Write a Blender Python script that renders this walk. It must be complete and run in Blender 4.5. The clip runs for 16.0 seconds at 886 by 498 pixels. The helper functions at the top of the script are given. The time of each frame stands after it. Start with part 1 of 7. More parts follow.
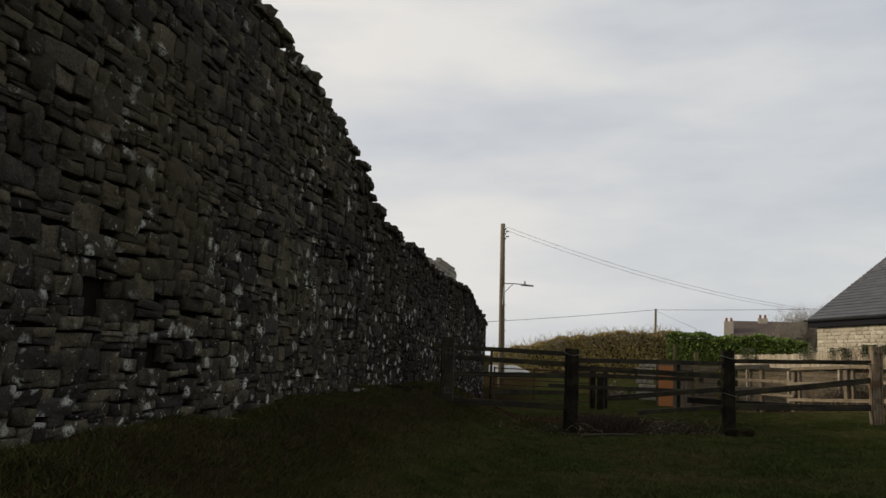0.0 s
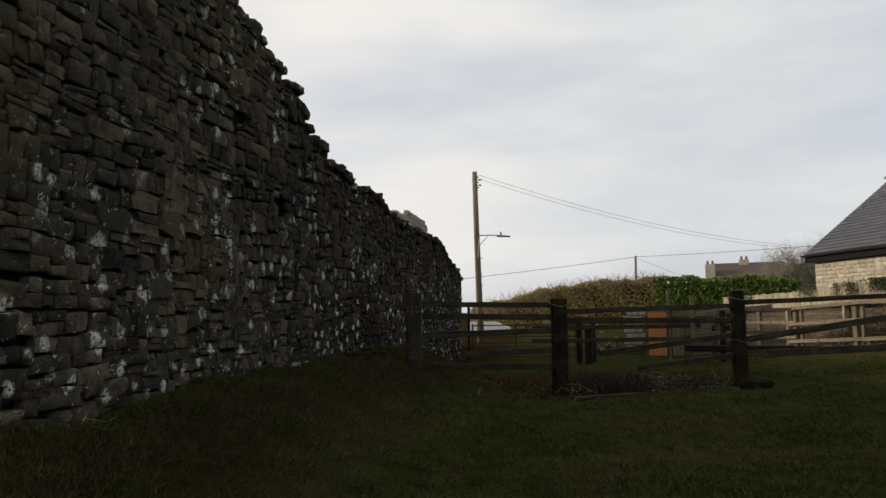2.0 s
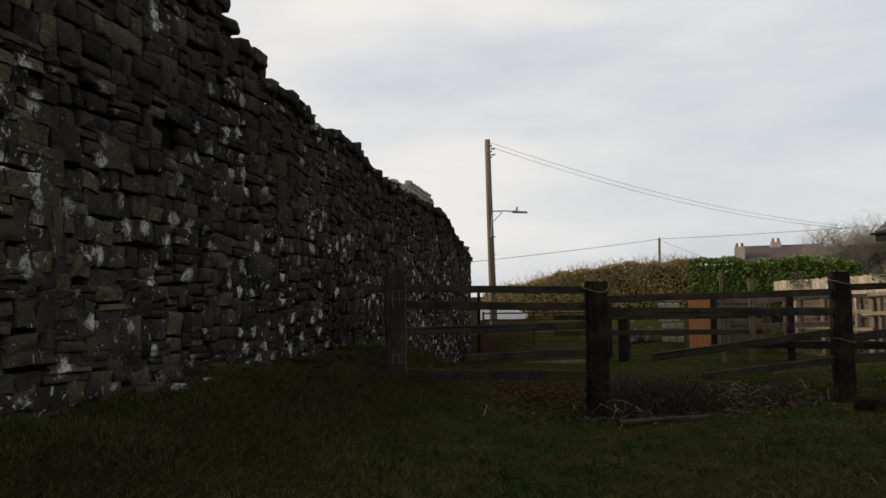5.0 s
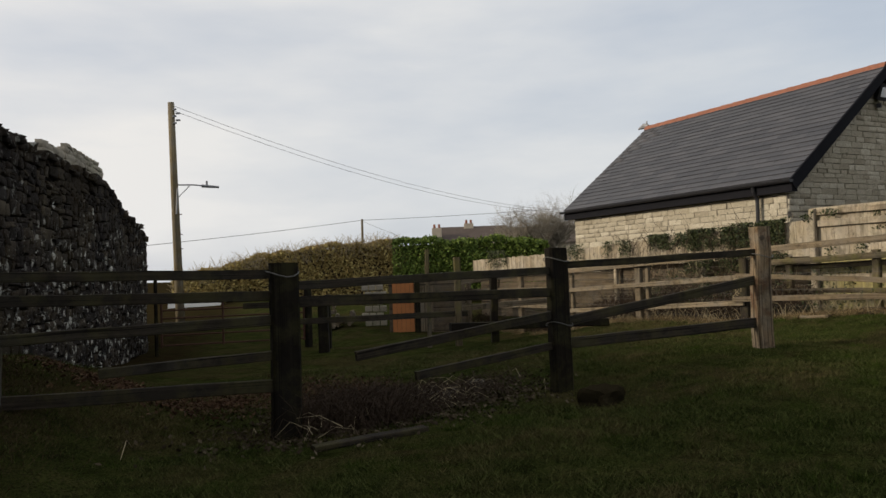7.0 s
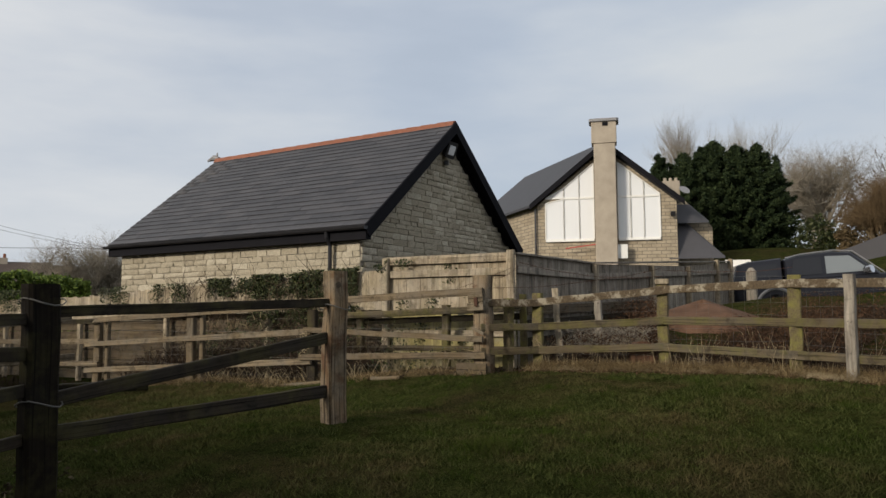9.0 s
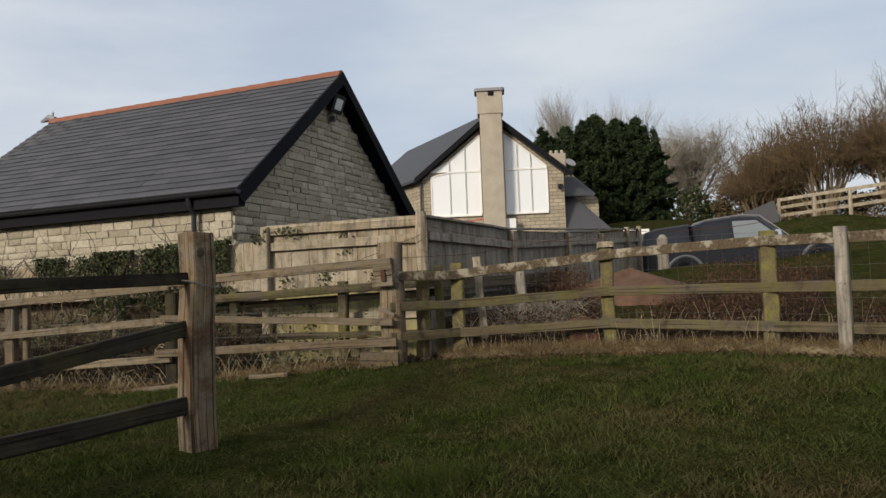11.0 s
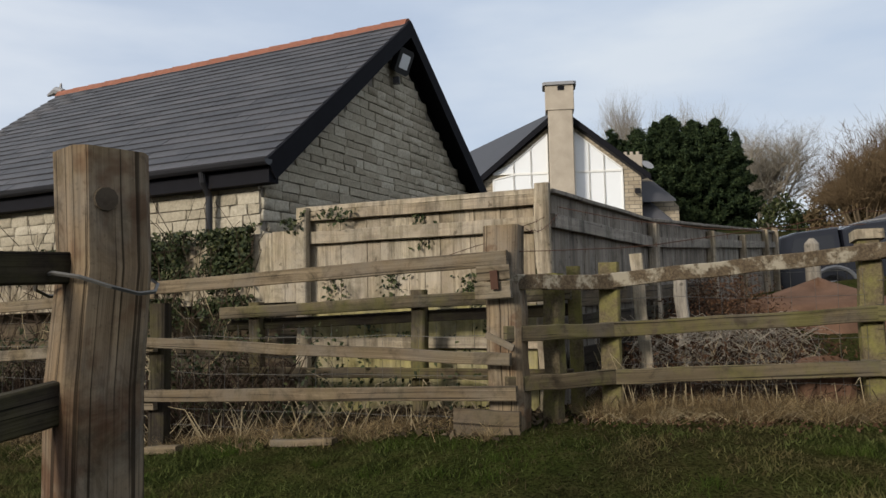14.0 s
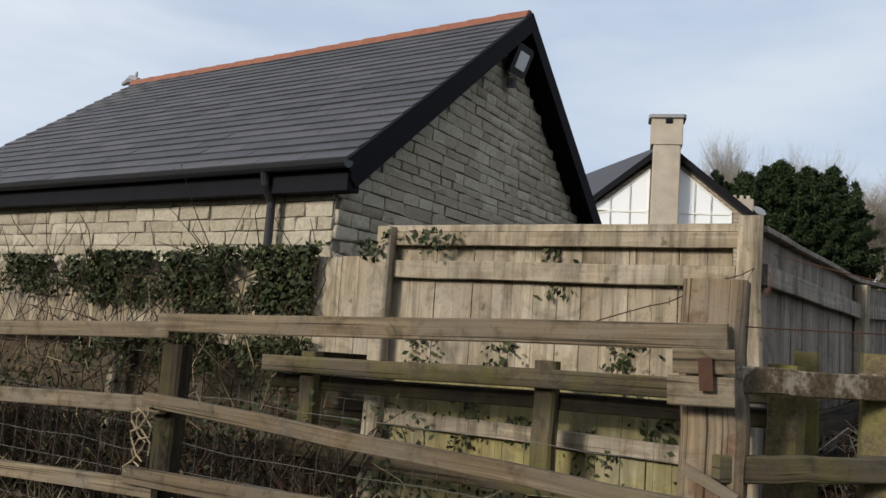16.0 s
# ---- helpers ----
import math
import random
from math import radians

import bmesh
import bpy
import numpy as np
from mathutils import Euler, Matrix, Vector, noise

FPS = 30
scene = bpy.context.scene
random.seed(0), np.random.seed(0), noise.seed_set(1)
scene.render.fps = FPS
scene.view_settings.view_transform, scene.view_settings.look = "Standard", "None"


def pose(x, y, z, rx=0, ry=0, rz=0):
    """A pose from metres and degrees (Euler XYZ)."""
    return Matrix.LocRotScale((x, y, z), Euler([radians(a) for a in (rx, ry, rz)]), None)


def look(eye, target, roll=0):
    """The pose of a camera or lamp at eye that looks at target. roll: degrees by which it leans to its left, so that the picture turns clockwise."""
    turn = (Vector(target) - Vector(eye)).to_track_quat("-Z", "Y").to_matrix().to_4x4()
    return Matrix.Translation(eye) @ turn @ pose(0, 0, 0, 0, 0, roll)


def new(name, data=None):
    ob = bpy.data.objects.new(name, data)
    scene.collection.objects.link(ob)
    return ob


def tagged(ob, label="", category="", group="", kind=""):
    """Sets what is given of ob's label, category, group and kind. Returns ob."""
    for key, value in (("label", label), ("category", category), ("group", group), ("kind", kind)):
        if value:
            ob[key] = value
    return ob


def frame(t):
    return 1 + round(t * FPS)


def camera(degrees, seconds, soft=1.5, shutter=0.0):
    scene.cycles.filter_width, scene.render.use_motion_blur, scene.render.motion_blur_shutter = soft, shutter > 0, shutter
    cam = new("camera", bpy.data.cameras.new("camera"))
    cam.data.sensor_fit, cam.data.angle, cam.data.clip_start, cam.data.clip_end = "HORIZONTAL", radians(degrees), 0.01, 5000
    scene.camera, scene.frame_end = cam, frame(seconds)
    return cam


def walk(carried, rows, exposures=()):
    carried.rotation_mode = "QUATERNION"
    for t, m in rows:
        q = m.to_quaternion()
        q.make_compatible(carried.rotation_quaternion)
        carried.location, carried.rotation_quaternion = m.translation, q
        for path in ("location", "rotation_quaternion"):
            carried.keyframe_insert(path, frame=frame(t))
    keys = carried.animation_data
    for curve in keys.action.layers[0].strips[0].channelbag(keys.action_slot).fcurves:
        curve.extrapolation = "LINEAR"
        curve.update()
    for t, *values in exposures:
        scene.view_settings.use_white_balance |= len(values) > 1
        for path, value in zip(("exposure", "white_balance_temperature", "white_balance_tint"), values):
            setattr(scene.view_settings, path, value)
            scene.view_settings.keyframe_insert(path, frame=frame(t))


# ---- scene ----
cam = camera(60.4, 16.0)
PATH = [
    (0, (0.114, 0.134, 1.906), (0.951, 1.931, 2.177), 2.5),
    (0.5, (0.415, 0.678, 1.924), (1.26, 2.479, 2.131), 0.5),
    (1, (0.674, 1.076, 1.923), (1.543, 2.868, 2.107), -0.1),
    (1.5, (1.003, 1.69, 1.916), (1.898, 3.469, 2.099), -0.4),
    (2, (1.385, 2.178, 1.885), (2.284, 3.957, 2.053), -0.8),
    (2.5, (1.733, 2.764, 1.904), (2.634, 4.541, 2.078), -1.3),
    (3, (2.071, 3.27, 1.916), (2.974, 5.043, 2.114), -0.4),
    (3.5, (2.422, 3.801, 1.925), (3.332, 5.575, 2.086), 1.6),
    (6, (4.069, 6.441, 1.932), (4.945, 8.236, 2.036), -3.1),
    (6.5, (4.511, 6.91, 1.951), (5.658, 8.546, 2.022), -2.2),
    (7, (4.845, 7.115, 1.959), (6.319, 8.465, 2.022), -1.9),
    (7.5, (5.438, 7.556, 1.967), (7.137, 8.609, 2.03), -1.6),
    (8, (6.273, 7.832, 1.986), (8.11, 8.619, 2.064), -1.2),
    (8.5, (6.846, 7.975, 2.019), (8.759, 8.547, 2.134), -0.6),
    (9, (7.387, 8.165, 1.971), (9.343, 8.545, 2.141), -0.3),
    (9.5, (7.838, 8.346, 1.987), (9.821, 8.556, 2.144), -0.9),
    (12, (10.849, 9.169, 1.876), (12.845, 9.22, 1.988), -2.3),
    (12.5, (11.442, 9.324, 1.893), (13.436, 9.404, 2.023), -2.5),
    (13, (12.071, 9.449, 1.954), (14.06, 9.55, 2.138), -2.2),
    (13.5, (12.616, 9.58, 1.949), (14.607, 9.708, 2.079), -1.8),
    (14, (13.171, 9.69, 1.964), (15.156, 9.874, 2.117), -1.2),
    (14.5, (13.685, 9.83, 2.03), (15.657, 10.068, 2.26), 0.1),
    (15, (14.248, 9.981, 2.063), (16.213, 10.26, 2.311), 1.8),
    (15.5, (14.794, 10.094, 2.158), (16.752, 10.431, 2.387), 2.8),
    (16, (15.22, 10.294, 2.227), (17.17, 10.678, 2.45), 4.1),
]
walk(cam, [(t, look(eye, target, roll)) for t, eye, target, roll in PATH],
     exposures=[(0, -0.15, 6800, 10), (1.2, 0.05, 6800, 10), (2.2, 0.0, 6800, 10), (3.2, -0.05, 6800, 10), (6.5, 0.06, 6800, 10), (7.5, -0.1, 6700, 10), (9.5, -0.1, 6500, 10), (12, 0.05, 6400, 10), (16, 0.06, 6100, 10)])

# ---- world, sun ----
SUN = Vector((-0.80, 0.60, 0.37)).normalized()      # towards the sun
world = bpy.data.worlds.new("sky")
scene.world = world
world.use_nodes = True
wn, wl = world.node_tree.nodes, world.node_tree.links
wn.clear()
w_out = wn.new("ShaderNodeOutputWorld")
w_mix = wn.new("ShaderNodeMixShader")
w_sky, w_cloud = wn.new("ShaderNodeBackground"), wn.new("ShaderNodeBackground")
nish = wn.new("ShaderNodeTexSky")
nish.sky_type, nish.sun_disc = "NISHITA", False
nish.sun_elevation, nish.sun_rotation = math.asin(SUN.z), math.atan2(SUN.x, SUN.y)
nish.air_density, nish.dust_density, nish.ozone_density = 1.0, 3.0, 1.0
wl.new(nish.outputs["Color"], w_sky.inputs["Color"])
w_sky.inputs["Strength"].default_value = 0.10
w_co = wn.new("ShaderNodeTexCoord")
w_map = wn.new("ShaderNodeMapping")
w_map.inputs["Scale"].default_value = (1.2, 1.2, 4.5)
w_map.inputs["Rotation"].default_value = (0.12, 0.05, 0.7)
w_n = wn.new("ShaderNodeTexNoise")
w_n.inputs["Scale"].default_value, w_n.inputs["Detail"].default_value, w_n.inputs["Roughness"].default_value = 1.6, 6.0, 0.5
w_r = wn.new("ShaderNodeValToRGB")
w_r.color_ramp.elements[0].position, w_r.color_ramp.elements[0].color = 0.30, (0.72, 0.72, 0.72, 1)
w_r.color_ramp.elements[1].position, w_r.color_ramp.elements[1].color = 0.62, (1, 1, 1, 1)
wl.new(w_co.outputs["Generated"], w_map.inputs["Vector"])
wl.new(w_map.outputs["Vector"], w_n.inputs["Vector"])
wl.new(w_n.outputs["Fac"], w_r.inputs["Fac"])
# the cloud sheet is thinner and brighter round the sun
w_dot = wn.new("ShaderNodeVectorMath")
w_dot.operation = "DOT_PRODUCT"
w_dot.inputs[1].default_value = SUN
wl.new(w_co.outputs["Generated"], w_dot.inputs[0])
w_mr = wn.new("ShaderNodeMapRange")
w_mr.inputs["From Min"].default_value, w_mr.inputs["From Max"].default_value = -0.9, 1.0
w_mr.inputs["To Min"].default_value, w_mr.inputs["To Max"].default_value = 0.74, 0.93
wl.new(w_dot.outputs["Value"], w_mr.inputs["Value"])
w_cr = wn.new("ShaderNodeValToRGB")
w_cr.color_ramp.elements[0].position, w_cr.color_ramp.elements[0].color = 0.35, (0.86, 0.91, 1.0, 1)
w_cr.color_ramp.elements[1].position, w_cr.color_ramp.elements[1].color = 0.62, (1.0, 1.0, 1.0, 1)
wl.new(w_n.outputs["Fac"], w_cr.inputs["Fac"])
w_tint = wn.new("ShaderNodeMix")
w_tint.data_type = "RGBA"
w_tint.inputs[6].default_value, w_tint.inputs[7].default_value = (0.88, 0.94, 1.0, 1), (1.0, 0.985, 0.97, 1)
w_f = wn.new("ShaderNodeMapRange")
w_f.inputs["From Min"].default_value, w_f.inputs["From Max"].default_value = -0.6, 0.6
wl.new(w_dot.outputs["Value"], w_f.inputs["Value"])
wl.new(w_f.outputs["Result"], w_tint.inputs[0])
w_mul = wn.new("ShaderNodeMix")
w_mul.data_type, w_mul.blend_type = "RGBA", "MULTIPLY"
w_mul.inputs[0].default_value = 1.0
wl.new(w_cr.outputs["Color"], w_mul.inputs[6])
wl.new(w_tint.outputs[2], w_mul.inputs[7])
wl.new(w_mul.outputs[2], w_cloud.inputs["Color"])
wl.new(w_mr.outputs["Result"], w_cloud.inputs["Strength"])
wl.new(w_r.outputs["Color"], w_mix.inputs["Fac"])
wl.new(w_sky.outputs["Background"], w_mix.inputs[1])
wl.new(w_cloud.outputs["Background"], w_mix.inputs[2])
wl.new(w_mix.outputs["Shader"], w_out.inputs["Surface"])

sun_data = bpy.data.lights.new("sun", "SUN")
sun_data.energy, sun_data.angle, sun_data.color = 3.5, radians(11.0), (1.0, 0.89, 0.73)
sun = new("sun", sun_data)
sun.matrix_world = look((0, 0, 60), Vector((0, 0, 60)) - SUN)


# ---- materials ----
class Mat:
    """A small builder for node materials."""

    def __init__(self, name, rough=0.85, metal=0.0, spec=0.3):
        self.m = bpy.data.materials.new(name)
        self.m.use_nodes = True
        self.n, self.l = self.m.node_tree.nodes, self.m.node_tree.links
        self.b = self.n["Principled BSDF"]
        self.b.inputs["Roughness"].default_value = rough
        self.b.inputs["Metallic"].default_value = metal
        self.b.inputs["Specular IOR Level"].default_value = spec
        self.co = self.n.new("ShaderNodeTexCoord")

    def vec(self, source="Object", scale=(1, 1, 1), rot=(0, 0, 0)):
        mp = self.n.new("ShaderNodeMapping")
        mp.inputs["Scale"].default_value = scale
        mp.inputs["Rotation"].default_value = rot
        self.l.new(self.co.outputs[source], mp.inputs["Vector"])
        return mp.outputs["Vector"]

    def world(self):
        """Use places in the world, so that pieces that share a mesh differ."""
        self.co = self.n.new("ShaderNodeNewGeometry")
        return self

    def noise(self, scale, detail=4.0, rough=0.6, vec=None, distort=0.0):
        t = self.n.new("ShaderNodeTexNoise")
        t.inputs["Scale"].default_value, t.inputs["Detail"].default_value = scale, detail
        t.inputs["Roughness"].default_value, t.inputs["Distortion"].default_value = rough, distort
        self.l.new(vec if vec is not None else self.co.outputs["Position" if "Position" in self.co.outputs else "Object"], t.inputs["Vector"])
        return t.outputs["Fac"]

    def ramp(self, fac, *stops):
        r = self.n.new("ShaderNodeValToRGB")
        while len(r.color_ramp.elements) < len(stops):
            r.color_ramp.elements.new(0.5)
        for e, (p, c) in zip(r.color_ramp.elements, stops):
            e.position, e.color = p, (*c, 1) if not isinstance(c, (int, float)) else (c, c, c, 1)
        self.l.new(fac, r.inputs["Fac"])
        return r.outputs["Color"]

    def mix(self, fac, a, b, kind="MIX"):
        x = self.n.new("ShaderNodeMix")
        x.data_type, x.blend_type = "RGBA", kind
        for sock, v in ((x.inputs[0], fac), (x.inputs[6], a), (x.inputs[7], b)):
            if isinstance(v, (int, float)):
                sock.default_value = v
            elif isinstance(v, tuple):
                sock.default_value = (*v, 1)
            else:
                self.l.new(v, sock)
        return x.outputs[2]

    def rand(self):
        return self.n.new("ShaderNodeObjectInfo").outputs["Random"]

    def island(self):
        return self.n.new("ShaderNodeNewGeometry").outputs["Random Per Island"]

    def color(self, c):
        if isinstance(c, tuple):
            self.b.inputs["Base Color"].default_value = (*c, 1)
        else:
            self.l.new(c, self.b.inputs["Base Color"])
        return self

    def bump(self, h, strength=0.5, dist=0.02):
        bp = self.n.new("ShaderNodeBump")
        bp.inputs["Strength"].default_value, bp.inputs["Distance"].default_value = strength, dist
        self.l.new(h, bp.inputs["Height"])
        self.l.new(bp.outputs["Normal"], self.b.inputs["Normal"])
        return self


def stone_mat(name, dark, mid, light, lichen, moss, by, lich_at=0.57, moss_at=0.6):
    m = Mat(name, 0.92, spec=0.2).world()
    r = m.island() if by == "island" else m.rand()
    base = m.ramp(r, (0.0, dark), (0.3, mid), (0.62, mid), (0.9, light))
    big = m.noise(0.55, 3.0)
    fine = m.noise(26.0, 5.0, 0.7)
    c = m.mix(m.ramp(fine, (0.3, 0.0), (0.75, 0.8)), base, m.mix(0.6, base, (0.02, 0.018, 0.015)))
    c = m.mix(m.ramp(big, (moss_at, 0.0), (moss_at + 0.12, 0.55)), c, moss)
    sp = m.noise(9.0, 4.0, 0.75, distort=0.6)
    patch = m.noise(0.8, 2.0)
    lic = m.mix(1.0, m.ramp(sp, (lich_at, 0.0), (lich_at + 0.05, 0.85)), m.ramp(patch, (0.36, 0.15), (0.56, 1.0)), "MULTIPLY")
    m.color(m.mix(lic, c, lichen)).bump(m.mix(0.5, fine, m.noise(90.0, 3.0)), 0.9, 0.02)
    return m.m


def rubble_mat(name, by):
    """Old dark limestone: brown, olive and bluish stones, hollows with shade in their colour, crusts of white lichen.
    """
    m = Mat(name, 0.95, spec=0.12).world()
    r = m.island() if by == "island" else m.rand()
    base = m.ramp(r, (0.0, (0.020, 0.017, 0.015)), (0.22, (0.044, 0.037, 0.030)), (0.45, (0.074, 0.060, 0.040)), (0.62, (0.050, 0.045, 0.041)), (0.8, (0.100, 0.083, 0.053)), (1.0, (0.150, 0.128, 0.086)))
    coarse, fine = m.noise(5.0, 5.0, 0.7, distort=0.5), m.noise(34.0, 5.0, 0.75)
    # low spots of the bump get darker colour, painting shade into the hollows
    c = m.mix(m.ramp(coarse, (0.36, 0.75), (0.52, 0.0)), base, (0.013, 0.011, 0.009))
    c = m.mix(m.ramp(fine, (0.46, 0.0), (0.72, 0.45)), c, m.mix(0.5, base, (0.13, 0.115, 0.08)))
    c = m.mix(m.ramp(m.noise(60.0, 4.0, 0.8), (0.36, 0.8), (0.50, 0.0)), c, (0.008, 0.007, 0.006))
    c = m.mix(m.ramp(m.noise(0.42, 4.0, 0.6, distort=0.4), (0.48, 0.0), (0.62, 0.5)), c, (0.070, 0.059, 0.028))
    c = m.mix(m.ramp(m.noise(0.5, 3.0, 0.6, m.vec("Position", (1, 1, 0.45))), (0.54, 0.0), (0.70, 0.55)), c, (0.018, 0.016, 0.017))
    # the far stretch is multiplied darker, slightly towards purple
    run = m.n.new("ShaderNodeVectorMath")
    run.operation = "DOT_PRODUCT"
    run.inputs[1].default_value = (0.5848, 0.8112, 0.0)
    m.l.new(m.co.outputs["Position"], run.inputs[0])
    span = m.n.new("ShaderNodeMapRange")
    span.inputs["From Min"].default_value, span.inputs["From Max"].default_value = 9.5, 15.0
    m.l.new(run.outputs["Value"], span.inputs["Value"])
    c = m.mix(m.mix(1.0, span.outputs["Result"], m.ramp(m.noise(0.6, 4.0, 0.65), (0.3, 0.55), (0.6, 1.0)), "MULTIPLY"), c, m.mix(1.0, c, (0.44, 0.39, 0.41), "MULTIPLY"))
    # lichen: round crusts in drifts, thickest low on the wall
    vo = m.n.new("ShaderNodeTexVoronoi")
    vo.inputs["Scale"].default_value = 5.6
    nz = m.n.new("ShaderNodeTexNoise")
    nz.inputs["Scale"].default_value, nz.inputs["Detail"].default_value = 11.0, 4.0
    m.l.new(m.co.outputs["Position"], nz.inputs["Vector"])
    m.l.new(m.mix(0.09, m.co.outputs["Position"], nz.outputs["Color"]), vo.inputs["Vector"])
    sep, pos = m.n.new("ShaderNodeSeparateColor"), m.n.new("ShaderNodeSeparateXYZ")
    m.l.new(vo.outputs["Color"], sep.inputs[0])
    m.l.new(m.co.outputs["Position"], pos.inputs[0])
    low = m.n.new("ShaderNodeMapRange")
    low.inputs["From Min"].default_value, low.inputs["From Max"].default_value = 3.6, 1.3
    low.inputs["To Min"].default_value, low.inputs["To Max"].default_value = -0.05, 0.13
    m.l.new(pos.outputs["Z"], low.inputs["Value"])
    drift = m.n.new("ShaderNodeMath")
    drift.operation = "ADD"
    m.l.new(low.outputs["Result"], drift.inputs[0])
    m.l.new(m.noise(0.9, 3.0, 0.6), drift.inputs[1])
    thick = m.mix(1.0, m.ramp(drift.outputs[0], (0.44, 0.0), (0.60, 1.0)), m.ramp(sep.outputs[0], (0.57, 0.0), (0.61, 1.0)), "MULTIPLY")
    crust = m.mix(1.0, thick, m.ramp(vo.outputs["Distance"], (0.26, 1.0), (0.40, 0.0)), "MULTIPLY")
    crust = m.mix(1.0, crust, m.ramp(m.noise(38.0, 4.0, 0.7), (0.40, 0.0), (0.52, 1.0)), "MULTIPLY")
    spots = m.mix(1.0, m.ramp(m.noise(13.0, 3.0, 0.7, distort=0.8), (0.63, 0.0), (0.67, 0.8)), m.ramp(drift.outputs[0], (0.42, 0.1), (0.6, 1.0)), "MULTIPLY")
    c = m.mix(m.mix(1.0, crust, spots, "LIGHTEN"), c, (0.55, 0.54, 0.48))
    m.color(c).bump(m.mix(0.45, coarse, fine), 1.0, 0.04)
    return m.m


def wood_mat(name, dark, light, green=0.0, rough=0.85, grain=1.0, stain=0.5, cracks=0.585, red=0.0, streak=0.0):
    m = Mat(name, rough, spec=0.12)
    at = m.n.new("ShaderNodeNewGeometry").outputs["Position"]
    g = m.noise(1.0, 6.0, 0.65, m.vec("UV", (1.3, 42.0 * grain, 1)), 0.35)
    wide = m.noise(1.0, 3.0, 0.6, m.vec("UV", (0.5, 9.0 * grain, 1)), 0.3)
    mid = tuple(0.5 * (a + b) for a, b in zip(dark, light))
    c = m.ramp(g, (0.30, dark), (0.50, mid), (0.70, light))
    c = m.mix(m.ramp(wide, (0.40, 0.55), (0.60, 0.0)), c, dark)
    grey = sum(mid) / 3
    c = m.mix(m.ramp(m.noise(2.3, 4.0, 0.65, at), (0.42, 0.0), (0.64, 0.55)), c, (grey * 1.08, grey * 1.0, grey * 0.86))
    c = m.mix(m.ramp(m.rand(), (0.0, 0.0), (1.0, 0.55)), c, m.mix(1.0, c, (0.56, 0.51, 0.46), "MULTIPLY"))
    c = m.mix(m.ramp(m.noise(5.2, 6.0, 0.7, at, 0.6), (0.50, 0.0), (0.70, stain)), c, tuple(0.22 * v for v in dark))
    c = m.mix(m.ramp(m.noise(60.0, 3.0, 0.7, at), (0.56, 0.0), (0.74, 0.4)), c, tuple(0.4 * v for v in dark))
    if streak:
        run = m.n.new("ShaderNodeMapping")
        run.inputs["Scale"].default_value = (11.0, 11.0, 0.9)
        m.l.new(at, run.inputs["Vector"])
        c = m.mix(m.ramp(m.noise(1.0, 5.0, 0.7, run.outputs["Vector"], 0.4), (0.48, 0.0), (0.68, streak)), c, tuple(0.32 * v for v in dark))
        c = m.mix(m.ramp(m.noise(8.0, 3.0, 0.6, at), (0.66, 0.0), (0.70, 0.7)), c, tuple(0.3 * v for v in dark))
    if red:
        c = m.mix(m.ramp(m.noise(3.4, 4.0, 0.6, at, 0.4), (0.54, 0.0), (0.62, red)), c, (0.085, 0.036, 0.018))
    if green:
        gn = m.noise(3.1, 5.0, 0.7, at)
        c = m.mix(m.ramp(gn, (0.46, 0.0), (0.62, 0.7 * green)), c, (0.11, 0.105, 0.03))
    crack = m.noise(1.0, 4.0, 0.6, m.vec("UV", (0.45, 50.0 * grain, 1)), 0.5)
    c = m.mix(m.ramp(crack, (cracks - 0.01, 0.0), (cracks + 0.05, 0.85)), c, tuple(0.15 * v for v in dark))
    m.color(c).bump(m.mix(0.5, g, crack), 0.7, 0.012)
    return m.m


def leaf_mat(name, a, b, c, rough=0.6, spec=0.3):
    m = Mat(name, rough, spec=spec)
    m.color(m.ramp(m.island(), (0.0, a), (0.5, b), (1.0, c)))
    return m.m


def grass_mat(name, a, b, thatch):
    m = Mat(name, 1.0, spec=0.0).world()
    c = m.ramp(m.island(), (0.0, a), (1.0, b))
    dry = m.mix(1.0, m.ramp(m.noise(0.7, 4.0, 0.65, distort=0.5), (0.44, 0.0), (0.62, 0.8)), m.ramp(m.noise(4.0, 4.0, 0.7), (0.38, 0.1), (0.58, 1.0)), "MULTIPLY")
    m.color(m.mix(dry, c, thatch))
    return m.m


def plain_mat(name, col, rough=0.6, metal=0.0, var=0.25, scale=6.0, spec=0.4):
    m = Mat(name, rough, metal, spec)
    nz = m.noise(scale, 5.0, 0.65)
    m.color(m.mix(m.ramp(nz, (0.3, 0.0), (0.7, var)), col, tuple(0.45 * v for v in col)))
    m.bump(m.noise(scale * 8, 3.0), 0.15, 0.004)
    return m.m


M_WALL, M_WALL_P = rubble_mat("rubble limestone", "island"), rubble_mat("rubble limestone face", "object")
# near black, so that the shade of deep joints lies in this colour
M_CORE = plain_mat("earthy core, joint shade in colour", (0.014, 0.012, 0.009), 1.0, var=0.6, scale=8.0, spec=0.05)
M_RUIN = stone_mat("pale ruined masonry", (0.30, 0.27, 0.21), (0.38, 0.34, 0.27), (0.5, 0.45, 0.36), (0.55, 0.55, 0.5), (0.2, 0.2, 0.12), "island", 0.66)
M_BLOCK = stone_mat("cream walling stone", (0.33, 0.29, 0.215), (0.42, 0.375, 0.285), (0.52, 0.47, 0.37), (0.5, 0.5, 0.46), (0.3, 0.28, 0.19), "island", 0.72, 0.66)
M_BLOCK_P = stone_mat("cream walling stone face", (0.33, 0.29, 0.215), (0.42, 0.375, 0.285), (0.52, 0.47, 0.37), (0.5, 0.5, 0.46), (0.3, 0.28, 0.19), "object", 0.72, 0.66)
